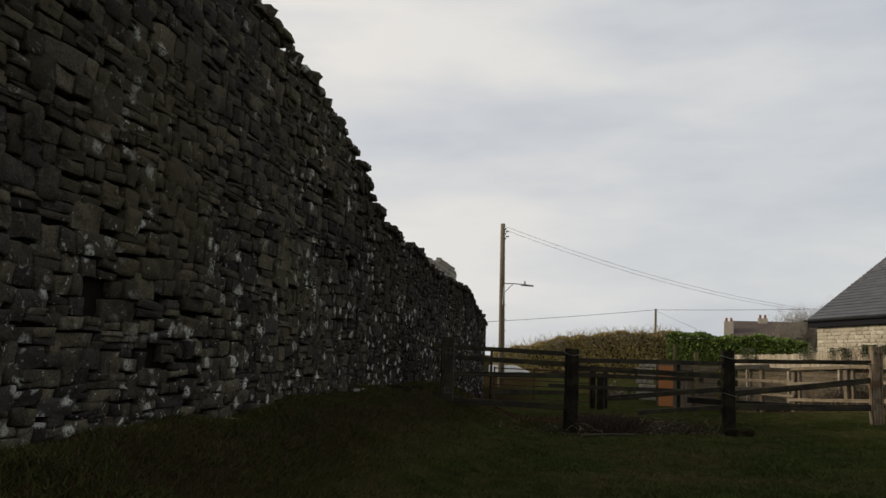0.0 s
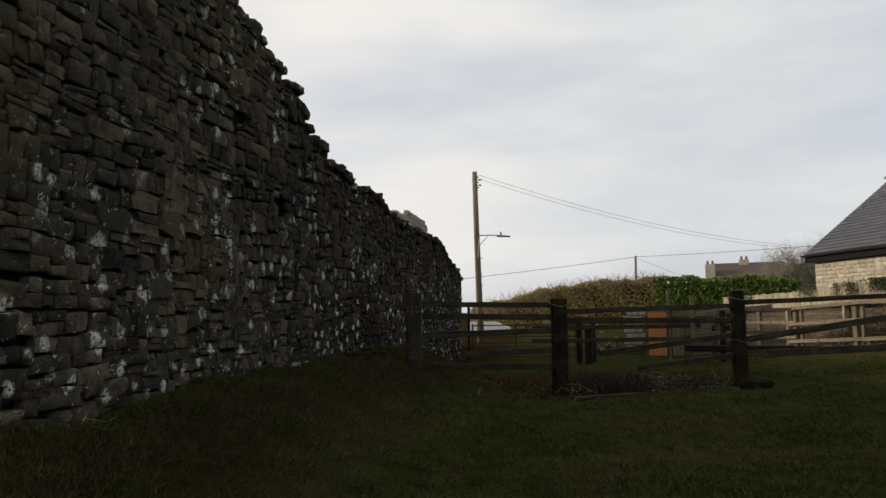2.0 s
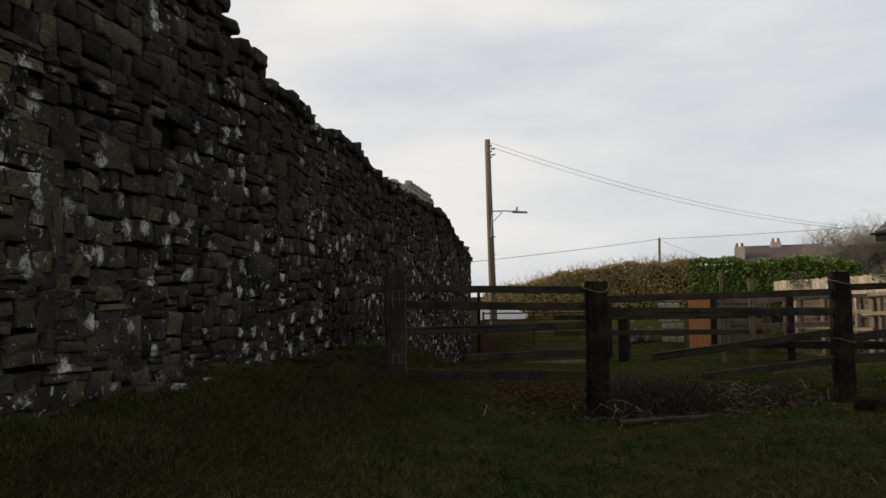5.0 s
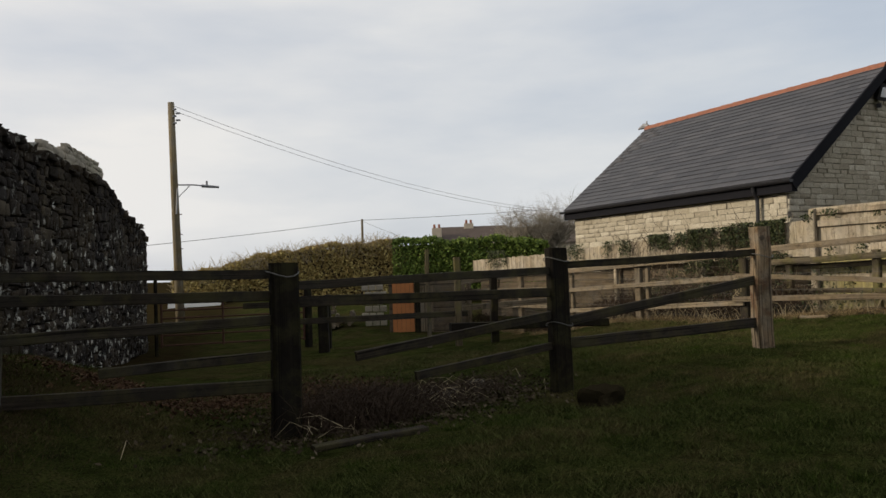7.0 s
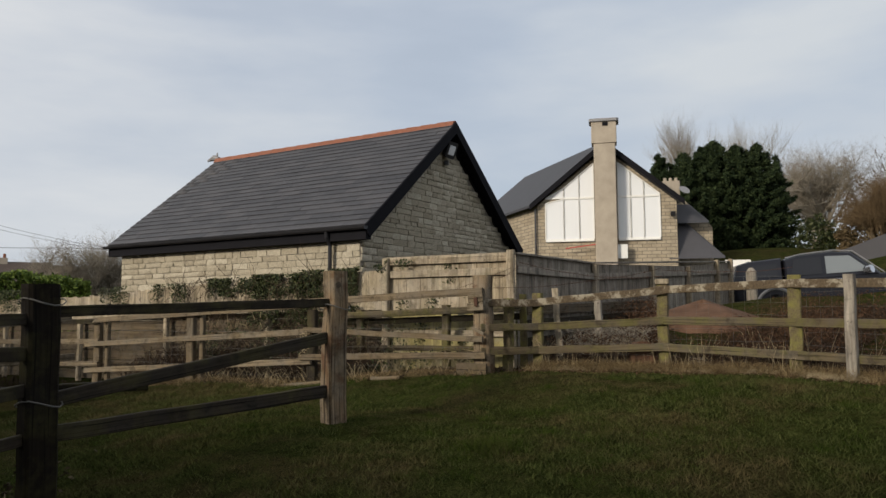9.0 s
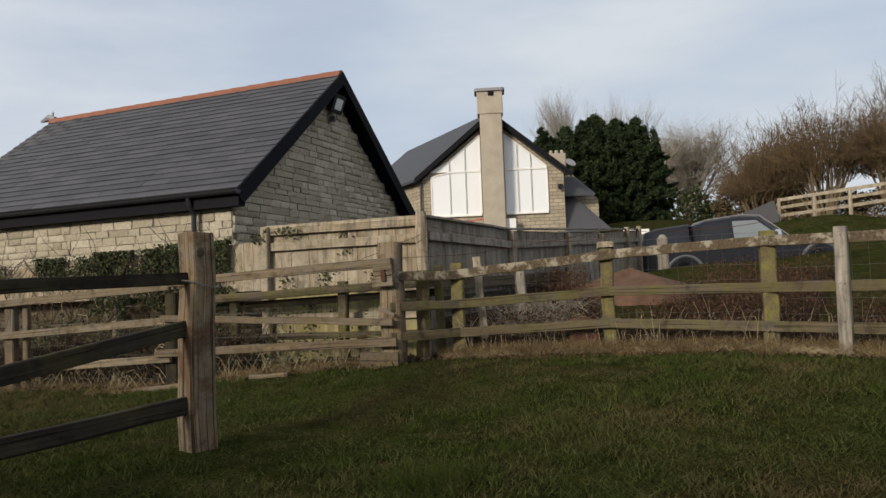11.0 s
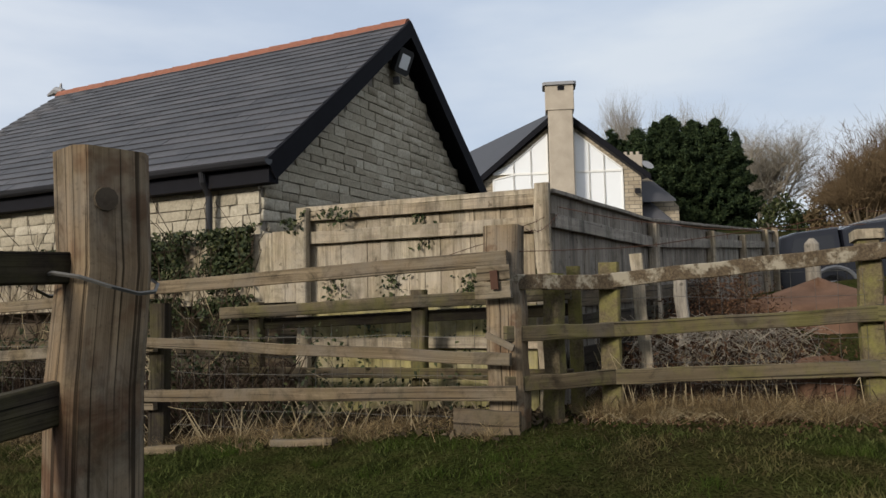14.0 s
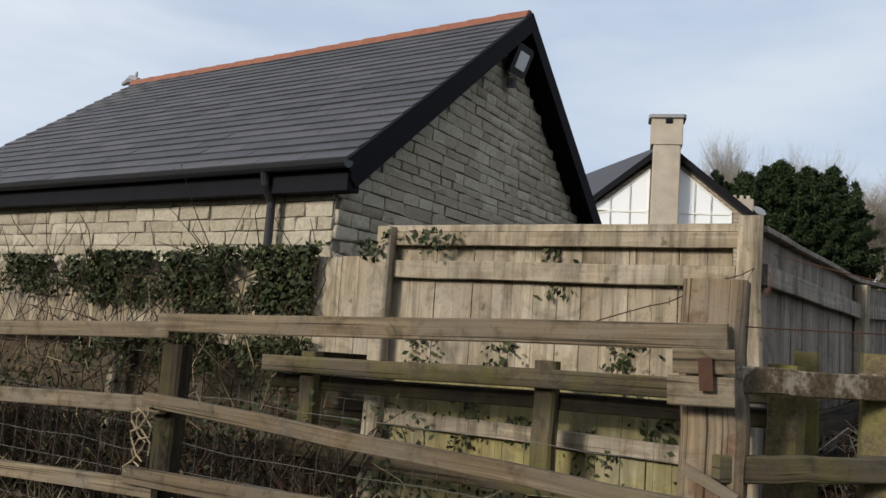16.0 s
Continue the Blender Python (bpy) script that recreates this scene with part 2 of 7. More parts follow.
def far_stone_mat():
    m = Mat("coursed house stone", 0.9, spec=0.1)
    sep, com, br = m.n.new("ShaderNodeSeparateXYZ"), m.n.new("ShaderNodeCombineXYZ"), m.n.new("ShaderNodeTexBrick")
    m.l.new(m.co.outputs["Object"], sep.inputs[0])
    m.l.new(sep.outputs["Y"], com.inputs["X"])
    m.l.new(sep.outputs["Z"], com.inputs["Y"])
    m.l.new(com.outputs[0], br.inputs["Vector"])
    for key, v in (("Color1", (0.30, 0.25, 0.18, 1)), ("Color2", (0.42, 0.36, 0.27, 1)), ("Mortar", (0.16, 0.14, 0.11, 1))):
        br.inputs[key].default_value = v
    for key, v in (("Scale", 1.0), ("Mortar Size", 0.018), ("Brick Width", 0.5), ("Row Height", 0.19), ("Bias", 0.0)):
        br.inputs[key].default_value = v
    nz = m.noise(2.0, 4.0)
    m.color(m.mix(m.ramp(nz, (0.35, 0.0), (0.7, 0.5)), br.outputs["Color"], (0.18, 0.155, 0.12)))
    return m.m


M_FARSTONE = far_stone_mat()
M_MORTAR = plain_mat("dark joint mortar", (0.20, 0.18, 0.15), 0.95, var=0.4, scale=14.0, spec=0.1)
# albedo cut to near black: shade on the posts is put into their colour
M_POST_DARK = wood_mat("weathered post, shade in its colour", (0.007, 0.005, 0.003), (0.019, 0.015, 0.010), 0.2, stain=0.7)
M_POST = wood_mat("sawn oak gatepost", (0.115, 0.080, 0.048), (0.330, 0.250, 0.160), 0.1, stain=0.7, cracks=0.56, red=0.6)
M_RAIL_DARK = wood_mat("dark rail timber", (0.019, 0.015, 0.011), (0.060, 0.049, 0.036), 0.3, stain=0.6)
M_RAIL = wood_mat("pale softwood rail", (0.118, 0.090, 0.058), (0.275, 0.222, 0.152), 0.12, stain=0.75)
M_RAIL_G = wood_mat("algae-green fence timber", (0.072, 0.057, 0.036), (0.168, 0.136, 0.086), 0.75, stain=0.75)
M_BOARD = wood_mat("silvered fence board", (0.255, 0.210, 0.148), (0.560, 0.480, 0.355), 0.22, grain=0.5, stain=0.6, cracks=0.66, streak=0.75)
M_BOARD_L = wood_mat("algae-stained lower board", (0.235, 0.205, 0.095), (0.450, 0.405, 0.185), 0.5, grain=0.5, stain=0.45, cracks=0.68, streak=0.45)
M_OLD = wood_mat("old brown retaining board", (0.07, 0.052, 0.036), (0.19, 0.15, 0.10), 0.15, grain=0.5, stain=0.6)
M_BOARD_G = wood_mat("grey fence board", (0.197, 0.177, 0.150), (0.396, 0.354, 0.296), 0.05, grain=0.5, stain=0.5, cracks=0.64, streak=0.8)
M_WIRE = plain_mat("galvanised wire", (0.13, 0.125, 0.115), 0.7, 0.3, 0.4, 30.0)
M_RUST = plain_mat("rusted iron", (0.075, 0.034, 0.02), 0.8, 0.3, 0.5, 20.0)
M_BLACK = plain_mat("black painted timber", (0.010, 0.010, 0.013), 0.75, 0.0, 0.4, 5.0, 0.08)
M_PLASTIC = plain_mat("black plastic", (0.02, 0.02, 0.023), 0.35, 0.0, 0.2, 4.0)
M_TERRA = plain_mat("terracotta ridge tile", (0.24, 0.092, 0.054), 0.85, 0.0, 0.6, 9.0)
M_RENDER = plain_mat("stained cream render", (0.40, 0.35, 0.285), 0.9, 0.0, 0.45, 1.4, 0.2)
M_WHITE = plain_mat("white painted frame", (0.72, 0.72, 0.70), 0.5, 0.0, 0.1, 3.0)
M_LEAD = plain_mat("grey lead", (0.25, 0.25, 0.26), 0.6, 0.2, 0.3, 6.0)
M_EARTH = plain_mat("red-brown earth", (0.130, 0.076, 0.050), 0.95, 0.0, 0.8, 4.0, 0.1)
M_POLE = wood_mat("creosoted pole", (0.13, 0.10, 0.06), (0.30, 0.25, 0.16), 0.3, stain=0.3)
M_TWIG = plain_mat("bare grey-brown twig", (0.15, 0.115, 0.075), 0.9, 0.0, 0.4, 3.0, 0.1)
M_TWIG_D = plain_mat("dark bramble stem", (0.048, 0.033, 0.023), 0.9, 0.0, 0.5, 5.0, 0.1)
M_TWIG_S = plain_mat("brown sallow twig", (0.125, 0.088, 0.050), 0.9, 0.0, 0.4, 0.6, 0.1)
M_TWIG_G = plain_mat("pale grey twig", (0.26, 0.23, 0.185), 0.9, 0.0, 0.4, 1.0, 0.1)
M_TWIG_P = plain_mat("pale dead stem", (0.33, 0.27, 0.17), 0.9, 0.0, 0.4, 5.0, 0.1)
M_STRAW = leaf_mat("dead straw grass", (0.075, 0.050, 0.025), (0.16, 0.115, 0.060), (0.30, 0.23, 0.125), 0.9, 0.1)
M_STRAW2 = leaf_mat("brown dead grass", (0.022, 0.016, 0.008), (0.044, 0.030, 0.014), (0.080, 0.060, 0.030), 0.9, 0.1)
M_GRASS = grass_mat("short grass", (0.012, 0.018, 0.005), (0.076, 0.090, 0.028), (0.110, 0.084, 0.040))
M_TUFT = grass_mat("rank grass tuft", (0.020, 0.034, 0.006), (0.048, 0.070, 0.014), (0.060, 0.056, 0.020))
M_IVY = leaf_mat("ivy leaf", (0.010, 0.017, 0.005), (0.024, 0.034, 0.010), (0.07, 0.075, 0.03), 0.6, 0.2)
M_LAUREL = leaf_mat("clipped laurel leaf", (0.035, 0.065, 0.011), (0.085, 0.130, 0.020), (0.16, 0.21, 0.04), 0.6, 0.2)
M_BEECH = leaf_mat("brown hedge leaf", (0.19, 0.135, 0.05), (0.33, 0.245, 0.09), (0.43, 0.36, 0.14), 0.8, 0.1)
M_CYPRESS = leaf_mat("cypress foliage", (0.010, 0.018, 0.008), (0.020, 0.034, 0.013), (0.042, 0.058, 0.022), 0.8, 0.15)
M_BUSH = leaf_mat("brown winter twiglets", (0.07, 0.05, 0.028), (0.12, 0.088, 0.048), (0.17, 0.13, 0.075), 0.9, 0.05)
M_LITTER = leaf_mat("leaf litter", (0.020, 0.014, 0.008), (0.042, 0.031, 0.019), (0.10, 0.078, 0.05), 0.9, 0.1)


def slate_mat(name, by):
    m = Mat(name, 0.6, spec=0.3)
    r = m.island() if by == "island" else m.rand()
    c = m.ramp(r, (0.0, (0.036, 0.037, 0.044)), (0.5, (0.047, 0.048, 0.055)), (1.0, (0.062, 0.061, 0.068)))
    c = m.mix(m.ramp(m.noise(1.1, 4.0), (0.45, 0.0), (0.7, 0.5)), c, (0.035, 0.036, 0.04))
    m.color(c).bump(m.noise(30.0, 3.0), 0.3, 0.004)
    return m.m


M_SLATE = slate_mat("blue-grey slate", "island")
M_SLATE_P = slate_mat("blue-grey slate piece", "object")


def ground_mat():
    m = Mat("grassy ground", 1.0, spec=0.0)
    big, mid, fine = m.noise(0.7, 4.0, 0.65, distort=0.5), m.noise(2.8, 5.0, 0.7), m.noise(44.0, 4.0, 0.75)
    c = m.ramp(mid, (0.32, (0.016, 0.020, 0.006)), (0.5, (0.037, 0.045, 0.012)), (0.72, (0.066, 0.064, 0.022)))
    c = m.mix(m.ramp(big, (0.46, 0.0), (0.62, 0.6)), c, (0.056, 0.040, 0.020))
    c = m.mix(m.ramp(fine, (0.38, 0.9), (0.56, 0.0)), c, (0.008, 0.008, 0.004))
    # mossy brown soil on the bank below the stone wall
    off = m.n.new("ShaderNodeVectorMath")
    off.operation = "DOT_PRODUCT"
    off.inputs[1].default_value = (0.8112, -0.5848, 0.0)
    m.l.new(m.co.outputs["Object"], off.inputs[0])
    bank = m.n.new("ShaderNodeMapRange")
    bank.inputs["From Min"].default_value, bank.inputs["From Max"].default_value = -1.9, -2.9
    m.l.new(off.outputs["Value"], bank.inputs["Value"])
    soil = m.ramp(m.noise(3.5, 5.0, 0.7), (0.35, (0.013, 0.009, 0.005)), (0.55, (0.026, 0.018, 0.009)), (0.7, (0.024, 0.025, 0.008)))
    c = m.mix(m.mix(1.0, bank.outputs["Result"], m.ramp(mid, (0.35, 0.5), (0.55, 1.0)), "MULTIPLY"), c, soil)
    m.color(c).bump(m.mix(0.5, mid, fine), 0.9, 0.06)
    return m.m


def glass_mat():
    m = Mat("pale smooth glass", 0.08, spec=0.5)
    # opaque pale base colour; nothing is modelled behind the pane
    m.color((0.70, 0.72, 0.74))
    return m.m


def blotched_rail_mat():
    m = Mat("rail blotched with lichen", 0.9, spec=0.1)
    big, fine = m.noise(5.5, 5.0, 0.7), m.noise(45.0, 4.0, 0.7)
    c = m.ramp(fine, (0.3, (0.045, 0.033, 0.022)), (0.7, (0.13, 0.10, 0.065)))
    m.color(m.mix(m.ramp(big, (0.50, 0.0), (0.60, 0.8)), c, (0.32, 0.29, 0.225))).bump(fine, 0.5, 0.01)
    return m.m


def algae_post_mat():
    m = Mat("post green with algae", 0.95, spec=0.1)
    big, fine = m.noise(4.0, 5.0, 0.65), m.noise(50.0, 4.0, 0.7)
    c = m.ramp(fine, (0.3, (0.06, 0.048, 0.03)), (0.7, (0.16, 0.13, 0.08)))
    m.color(m.mix(m.ramp(big, (0.44, 0.0), (0.64, 0.75)), c, (0.185, 0.175, 0.05))).bump(fine, 0.5, 0.01)
    return m.m


M_RAIL_L, M_POST_G = blotched_rail_mat(), algae_post_mat()
M_LITTER_R = leaf_mat("red-brown bramble leaves", (0.028, 0.015, 0.009), (0.060, 0.031, 0.018), (0.105, 0.062, 0.035), 0.9, 0.1)
M_GROUND, M_GLASS = ground_mat(), glass_mat()
M_CAR = plain_mat("dark blue car paint", (0.010, 0.011, 0.016), 0.2, 0.0, 0.1, 2.0, 0.35)
M_CARGLASS = plain_mat("dark car glass", (0.012, 0.013, 0.016), 0.06, 0.0, 0.1, 2.0, 0.45)
# raised base colour paints the sky's reflection onto the glass
M_PALEGLASS = plain_mat("pale glass, sky reflection in colour", (0.16, 0.18, 0.19), 0.08, 0.0, 0.1, 2.0, 0.8)
# paler than the paint: the arches' highlight is put into this colour
M_ARCH_GLINT = plain_mat("wheel arch, highlight as grey", (0.10, 0.105, 0.115), 0.45, 0.0, 0.3, 5.0)
M_CHROME = plain_mat("bright chrome", (0.65, 0.65, 0.66), 0.15, 1.0, 0.1, 4.0)
M_TYRE = plain_mat("black rubber", (0.015, 0.015, 0.015), 0.9)
M_ORANGE = plain_mat("orange-stained door boards", (0.40, 0.15, 0.045), 0.7, 0.0, 0.35, 4.0)
M_WATER = plain_mat("muddy puddle", (0.10, 0.09, 0.075), 0.06, 0.0, 0.2, 3.0, 0.6)


# ---- mesh helpers ----
def rnd(a, b):
    return random.uniform(a, b)


class Shape:
    """Collects vertices, faces and metres of grain for one mesh."""

    def __init__(self):
        self.v, self.f, self.uv = [], [], []

    def face(self, ids, uv=None):
        self.f.append(ids)
        self.uv.append(uv or [(0.0, 0.0)] * len(ids))

    def beam(self, p, q, w, h, side=None, cham=0.12, jit=0.0, rings=2, taper=1.0):
        """A bar of chamfered section from p to q; w across, h along the other way."""
        p, q = Vector(p), Vector(q)
        d = q - p
        ln = d.length
        d = d / ln
        if side is None:
            side = d.cross(Vector((0, 0, 1)))
            if side.length < 0.2:
                side = Vector((1, 0, 0))
        a = Vector(side)
        a = (a - d * a.dot(d)).normalized()
        b = a.cross(d)
        c = cham * min(w, h)
        ring = [(-w / 2, -h / 2 + c), (-w / 2, h / 2 - c), (-w / 2 + c, h / 2), (w / 2 - c, h / 2),
                (w / 2, h / 2 - c), (w / 2, -h / 2 + c), (w / 2 - c, -h / 2), (-w / 2 + c, -h / 2)]
        per = [0.0]
        for i in range(8):
            x0, y0 = ring[i]
            x1, y1 = ring[(i + 1) % 8]
            per.append(per[-1] + math.hypot(x1 - x0, y1 - y0))
        u0, v0 = rnd(0, 50), rnd(0, 50)
        base = len(self.v)
        for k in range(rings):
            t = k / (rings - 1)
            s = 1 + (taper - 1) * t
            o = p + d * (ln * t)
            wob = a * rnd(-jit, jit) + b * rnd(-jit, jit) if 0 < k < rings - 1 else Vector()
            for x, y in ring:
                self.v.append(o + wob + a * (x * s + rnd(-jit, jit) * 0.25) + b * (y * s + rnd(-jit, jit) * 0.25))
        for k in range(rings - 1):
            for i in range(8):
                j = (i + 1) % 8
                r0, r1 = base + 8 * k, base + 8 * (k + 1)
                ua, ub = u0 + ln * k / (rings - 1), u0 + ln * (k + 1) / (rings - 1)
                self.face([r0 + i, r0 + j, r1 + j, r1 + i], [(ua, v0 + per[i]), (ua, v0 + per[i + 1]), (ub, v0 + per[i + 1]), (ub, v0 + per[i])])
        e = [(u0 + x * 0.2, v0 + y) for x, y in ring]
        self.face([base + i for i in range(7, -1, -1)], e[::-1])
        self.face([base + 8 * (rings - 1) + i for i in range(8)], e)
        return self

    def box(self, lo, hi, cham=0.08):
        lo, hi = Vector(lo), Vector(hi)
        m = (lo + hi) / 2
        return self.beam((m.x, m.y, lo.z), (m.x, m.y, hi.z), hi.x - lo.x, hi.y - lo.y, (1, 0, 0), cham)

    def tube(self, pts, radii, sides=6):
        base = len(self.v)
        up = Vector((0.13, 0.21, 0.97))
        n = len(pts)
        for i, (p, r) in enumerate(zip(pts, radii)):
            d = (Vector(pts[min(i + 1, n - 1)]) - Vector(pts[max(i - 1, 0)])).normalized()
            a = d.cross(up)
            a = a.normalized() if a.length > 0.05 else Vector((1, 0, 0))
            b = d.cross(a)
            for k in range(sides):
                an = 2 * math.pi * k / sides
                self.v.append(Vector(p) + (a * math.cos(an) + b * math.sin(an)) * r)
        for i in range(n - 1):
            for k in range(sides):
                j = (k + 1) % sides
                r0, r1 = base + i * sides, base + (i + 1) * sides
                self.face([r0 + k, r0 + j, r1 + j, r1 + k], [(i, k / sides), (i, (k + 1) / sides), (i + 1, (k + 1) / sides), (i + 1, k / sides)])
        self.face([base + k for k in range(sides - 1, -1, -1)])
        self.face([base + (n - 1) * sides + k for k in range(sides)])
        return self

    def poly(self, pts, thick):
        """A flat polygon with thickness along the vector thick."""
        b, n = len(self.v), len(pts)
        th = Vector(thick)
        self.v += [Vector(p) for p in pts] + [Vector(p) + th for p in pts]
        self.face(list(range(b, b + n)), [(p[0] + p[1], p[2]) for p in pts])
        self.face(list(range(b + 2 * n - 1, b + n - 1, -1)), [(p[0] + p[1], p[2]) for p in pts[::-1]])
        for i in range(n):
            j = (i + 1) % n
            self.face([b + j, b + i, b + n + i, b + n + j], [(0, 0), (1, 0), (1, 0.1), (0, 0.1)])
        return self

    def mesh(self, name, origin=(0, 0, 0)):
        me = bpy.data.meshes.new(name)
        o = Vector(origin)
        me.from_pydata([tuple(Vector(v) - o) for v in self.v], [], self.f)
        uv = me.uv_layers.new(name="grain")
        uv.data.foreach_set("uv", [x for f in self.uv for c in f for x in c])
        bm = bmesh.new()
        bm.from_mesh(me)
        bmesh.ops.recalc_face_normals(bm, faces=bm.faces)
        bm.to_mesh(me)
        bm.free()
        return me


def part(name, shape, material, parent, label="", smooth=False):
    """Links a shape, given in world places, as one mesh under a thing or a part."""
    o = Vector(parent["base"])
    me = shape.mesh(name, o)
    me.materials.append(material)
    if smooth:
        me.shade_smooth()
    ob = new(name, me)
    ob.parent = parent
    ob["base"] = tuple(o)
    return tagged(ob, label)


def thing(name, base, label, category, group="", kind=""):
    ob = new(name)
    ob.empty_display_size = 0.2
    ob.location = base
    ob["base"] = tuple(base)
    return tagged(ob, label, category, group, kind)


def solo(name, shape, material, label="", category="", kind="", group="", smooth=False):
    """A thing of one mesh."""
    me = shape.mesh(name)
    me.materials.append(material)
    if smooth:
        me.shade_smooth()
    ob = new(name, me)
    ob["base"] = (0.0, 0.0, 0.0)
    return tagged(ob, label, category, group, kind)


def raw(name, verts, faces, material, parent=None, label="", category="", kind=""):
    """A mesh from arrays of vertices and of faces with one number of corners."""
    verts, faces = np.asarray(verts, np.float32), np.asarray(faces, np.int32)
    if parent is not None:
        verts = verts - np.array(parent["base"], np.float32)
    me = bpy.data.meshes.new(name)
    me.vertices.add(len(verts))
    me.vertices.foreach_set("co", verts.ravel())
    k = faces.shape[1]
    me.loops.add(faces.size)
    me.loops.foreach_set("vertex_index", faces.ravel())
    me.polygons.add(len(faces))
    me.polygons.foreach_set("loop_start", np.arange(0, faces.size, k, dtype=np.int32))
    me.update(calc_edges=True)
    me.materials.append(material)
    ob = new(name, me)
    ob["base"] = tuple(parent["base"]) if parent is not None else (0.0, 0.0, 0.0)
    if parent is not None:
        ob.parent = parent
    return tagged(ob, label, category, "", kind)


RNG = np.random.default_rng(7)


def leaves(places, size, flat=None, long=1.0):
    """One small folded diamond at each place: vertices and triangles."""
    n = len(places)
    a = RNG.normal(size=(n, 3))
    if flat is not None:
        a = a * 0.9 + np.asarray(flat)
    a /= np.linalg.norm(a, axis=1, keepdims=True)
    t = np.cross(a, RNG.normal(size=(n, 3)))
    t /= np.linalg.norm(t, axis=1, keepdims=True)
    b = np.cross(a, t)
    s = size * RNG.uniform(0.6, 1.35, (n, 1))
    p = np.asarray(places)
    v = np.stack([p - t * s * long, p + b * s * 0.55 + a * s * 0.15, p + t * s * long, p - b * s * 0.55 + a * s * 0.15], 1).reshape(-1, 3)
    i = np.arange(n)[:, None] * 4
    return v, np.concatenate([i + [0, 1, 2], i + [0, 2, 3]], 0).reshape(-1, 3)


def blades(x, y, z, height, width, lean=0.5):
    """One bent triangle per blade of grass."""
    n = len(x)
    an, le = RNG.uniform(0, 6.283, n), RNG.uniform(0, 6.283, n)
    h = height * RNG.uniform(0.5, 1.5, n)
    dx, dy = np.cos(an) * width * 0.5, np.sin(an) * width * 0.5
    lx, ly = np.cos(le) * h * lean * RNG.uniform(0, 1.4, n), np.sin(le) * h * lean * RNG.uniform(0, 1.4, n)
    v = np.stack([np.stack([x - dx, y - dy, z - 0.01], 1), np.stack([x + dx, y + dy, z - 0.01], 1), np.stack([x + lx, y + ly, z + h], 1)], 1).reshape(-1, 3)
    return v, np.arange(3 * n).reshape(-1, 3)


# ---- the lie of the land ----
KNOTS = np.array([
    (0, 0, .38), (4, 6.5, .40), (9.3, 13.3, .42), (12.7, 12.4, .45), (15.3, 10.9, .80), (19.1, 8.9, 1.10), (18.9, 7.1, 1.15), (17.2, 5.2, 1.15),
    (14, 9.7, .75), (11, 9, .58), (7.5, 8, .45), (6, 2, .45), (12, 4, .75), (15, 17, .42), (15.5, 24, .10), (20.5, 19.4, .2), (20.5, 14, .75),
    (23, 6.5, 1.8), (39, -4, 4.3), (46, 7, 3.6), (60, -2, 6.0), (80, -10, 8.5), (30, 36, .9), (18, 31, .5), (60, 52, 2.6),
    (-30, -30, .2), (60, -50, 5.0), (5, 60, .5), (26, 15, 1.3),
    (26.4, 3.4, 2.32), (26.1, 1.3, 2.48), (25.6, -0.8, 2.6), (29.4, 3.4, 1.75), (29.6, 1.6, 1.86), (29.6, 0.0, 1.96), (31.0, 3.0, 1.8), (31.2, 1.0, 1.95)])
W0, WU, WN = np.array([1.83, 9.09]), np.array([0.5848, 0.8112]), np.array([0.8112, -0.5848])


def land(x, y):
    """Height of the ground, for numbers or arrays."""
    x, y = np.asarray(x, float), np.asarray(y, float)
    d2 = (x[..., None] - KNOTS[:, 0]) ** 2 + (y[..., None] - KNOTS[:, 1]) ** 2 + 0.6
    w = d2 ** -1.6
    z = (w * KNOTS[:, 2]).sum(-1) / w.sum(-1)
    s = (x - W0[0]) * WU[0] + (y - W0[1]) * WU[1]
    o = (x - W0[0]) * WN[0] + (y - W0[1]) * WN[1]
    k = np.clip(1 - (o - 0.25) / (2.3 + 0.35 * np.sin(s * 0.9)), 0, 1)
    k = k * k * (3 - 2 * k) * (o > -3) * np.clip((13.5 - s) / 4, 0, 1)
    return z + 0.72 * k + 0.05 * k * np.sin(s * 3.1 + o * 2.0) * np.sin(o * 3.7 - s * 1.3) + 0.03 * np.sin(x * 1.7 + 0.6 * y) * np.sin(y * 1.3 - 0.4 * x)


def gz(x, y):
    return float(land(x, y))


def ground():
    def axis(lo, hi, step):
        far = np.array([3, 7, 13, 22, 36, 60, 100, 180, 350, 700, 1400.0])
        return np.concatenate([lo - far[::-1], np.arange(lo, hi + 1e-6, step), hi + far])
    xs, ys = axis(-6, 34, 0.25), axis(-5, 34, 0.25)
    gx, gy = np.meshgrid(xs, ys)
    z = land(gx, gy)
    near = np.clip(1 - np.maximum(np.abs(gx - 14), np.abs(gy - 13)) / 30, 0, 1)
    z = z + near * RNG.normal(0, 0.008, z.shape)
    v = np.stack([gx, gy, z], -1).reshape(-1, 3)
    nx, ny = len(xs), len(ys)
    i = (np.arange(ny - 1)[:, None] * nx + np.arange(nx - 1)).ravel()
    f = np.stack([i, i + 1, i + 1 + nx, i + nx], 1)
    ob = raw("ground", v, f, M_GROUND, None, "uneven grassy pasture with muddy worn patches", "ground", "structure")
    ob.data.shade_smooth()


ground()


# ---- the stone wall ----
def on_wall(s, o, z):
    p = W0 + WU * s + WN * o
    return (p[0], p[1], z)


TOP_S = [-14, -4.0, -0.3, 0.85, 2.05, 3.2, 4.4, 4.75, 5.35, 5.75, 6.4, 7.1, 8.0, 8.9, 10.4, 12.2, 16.6, 17.6, 18.6, 19.6, 20.6, 21.5]
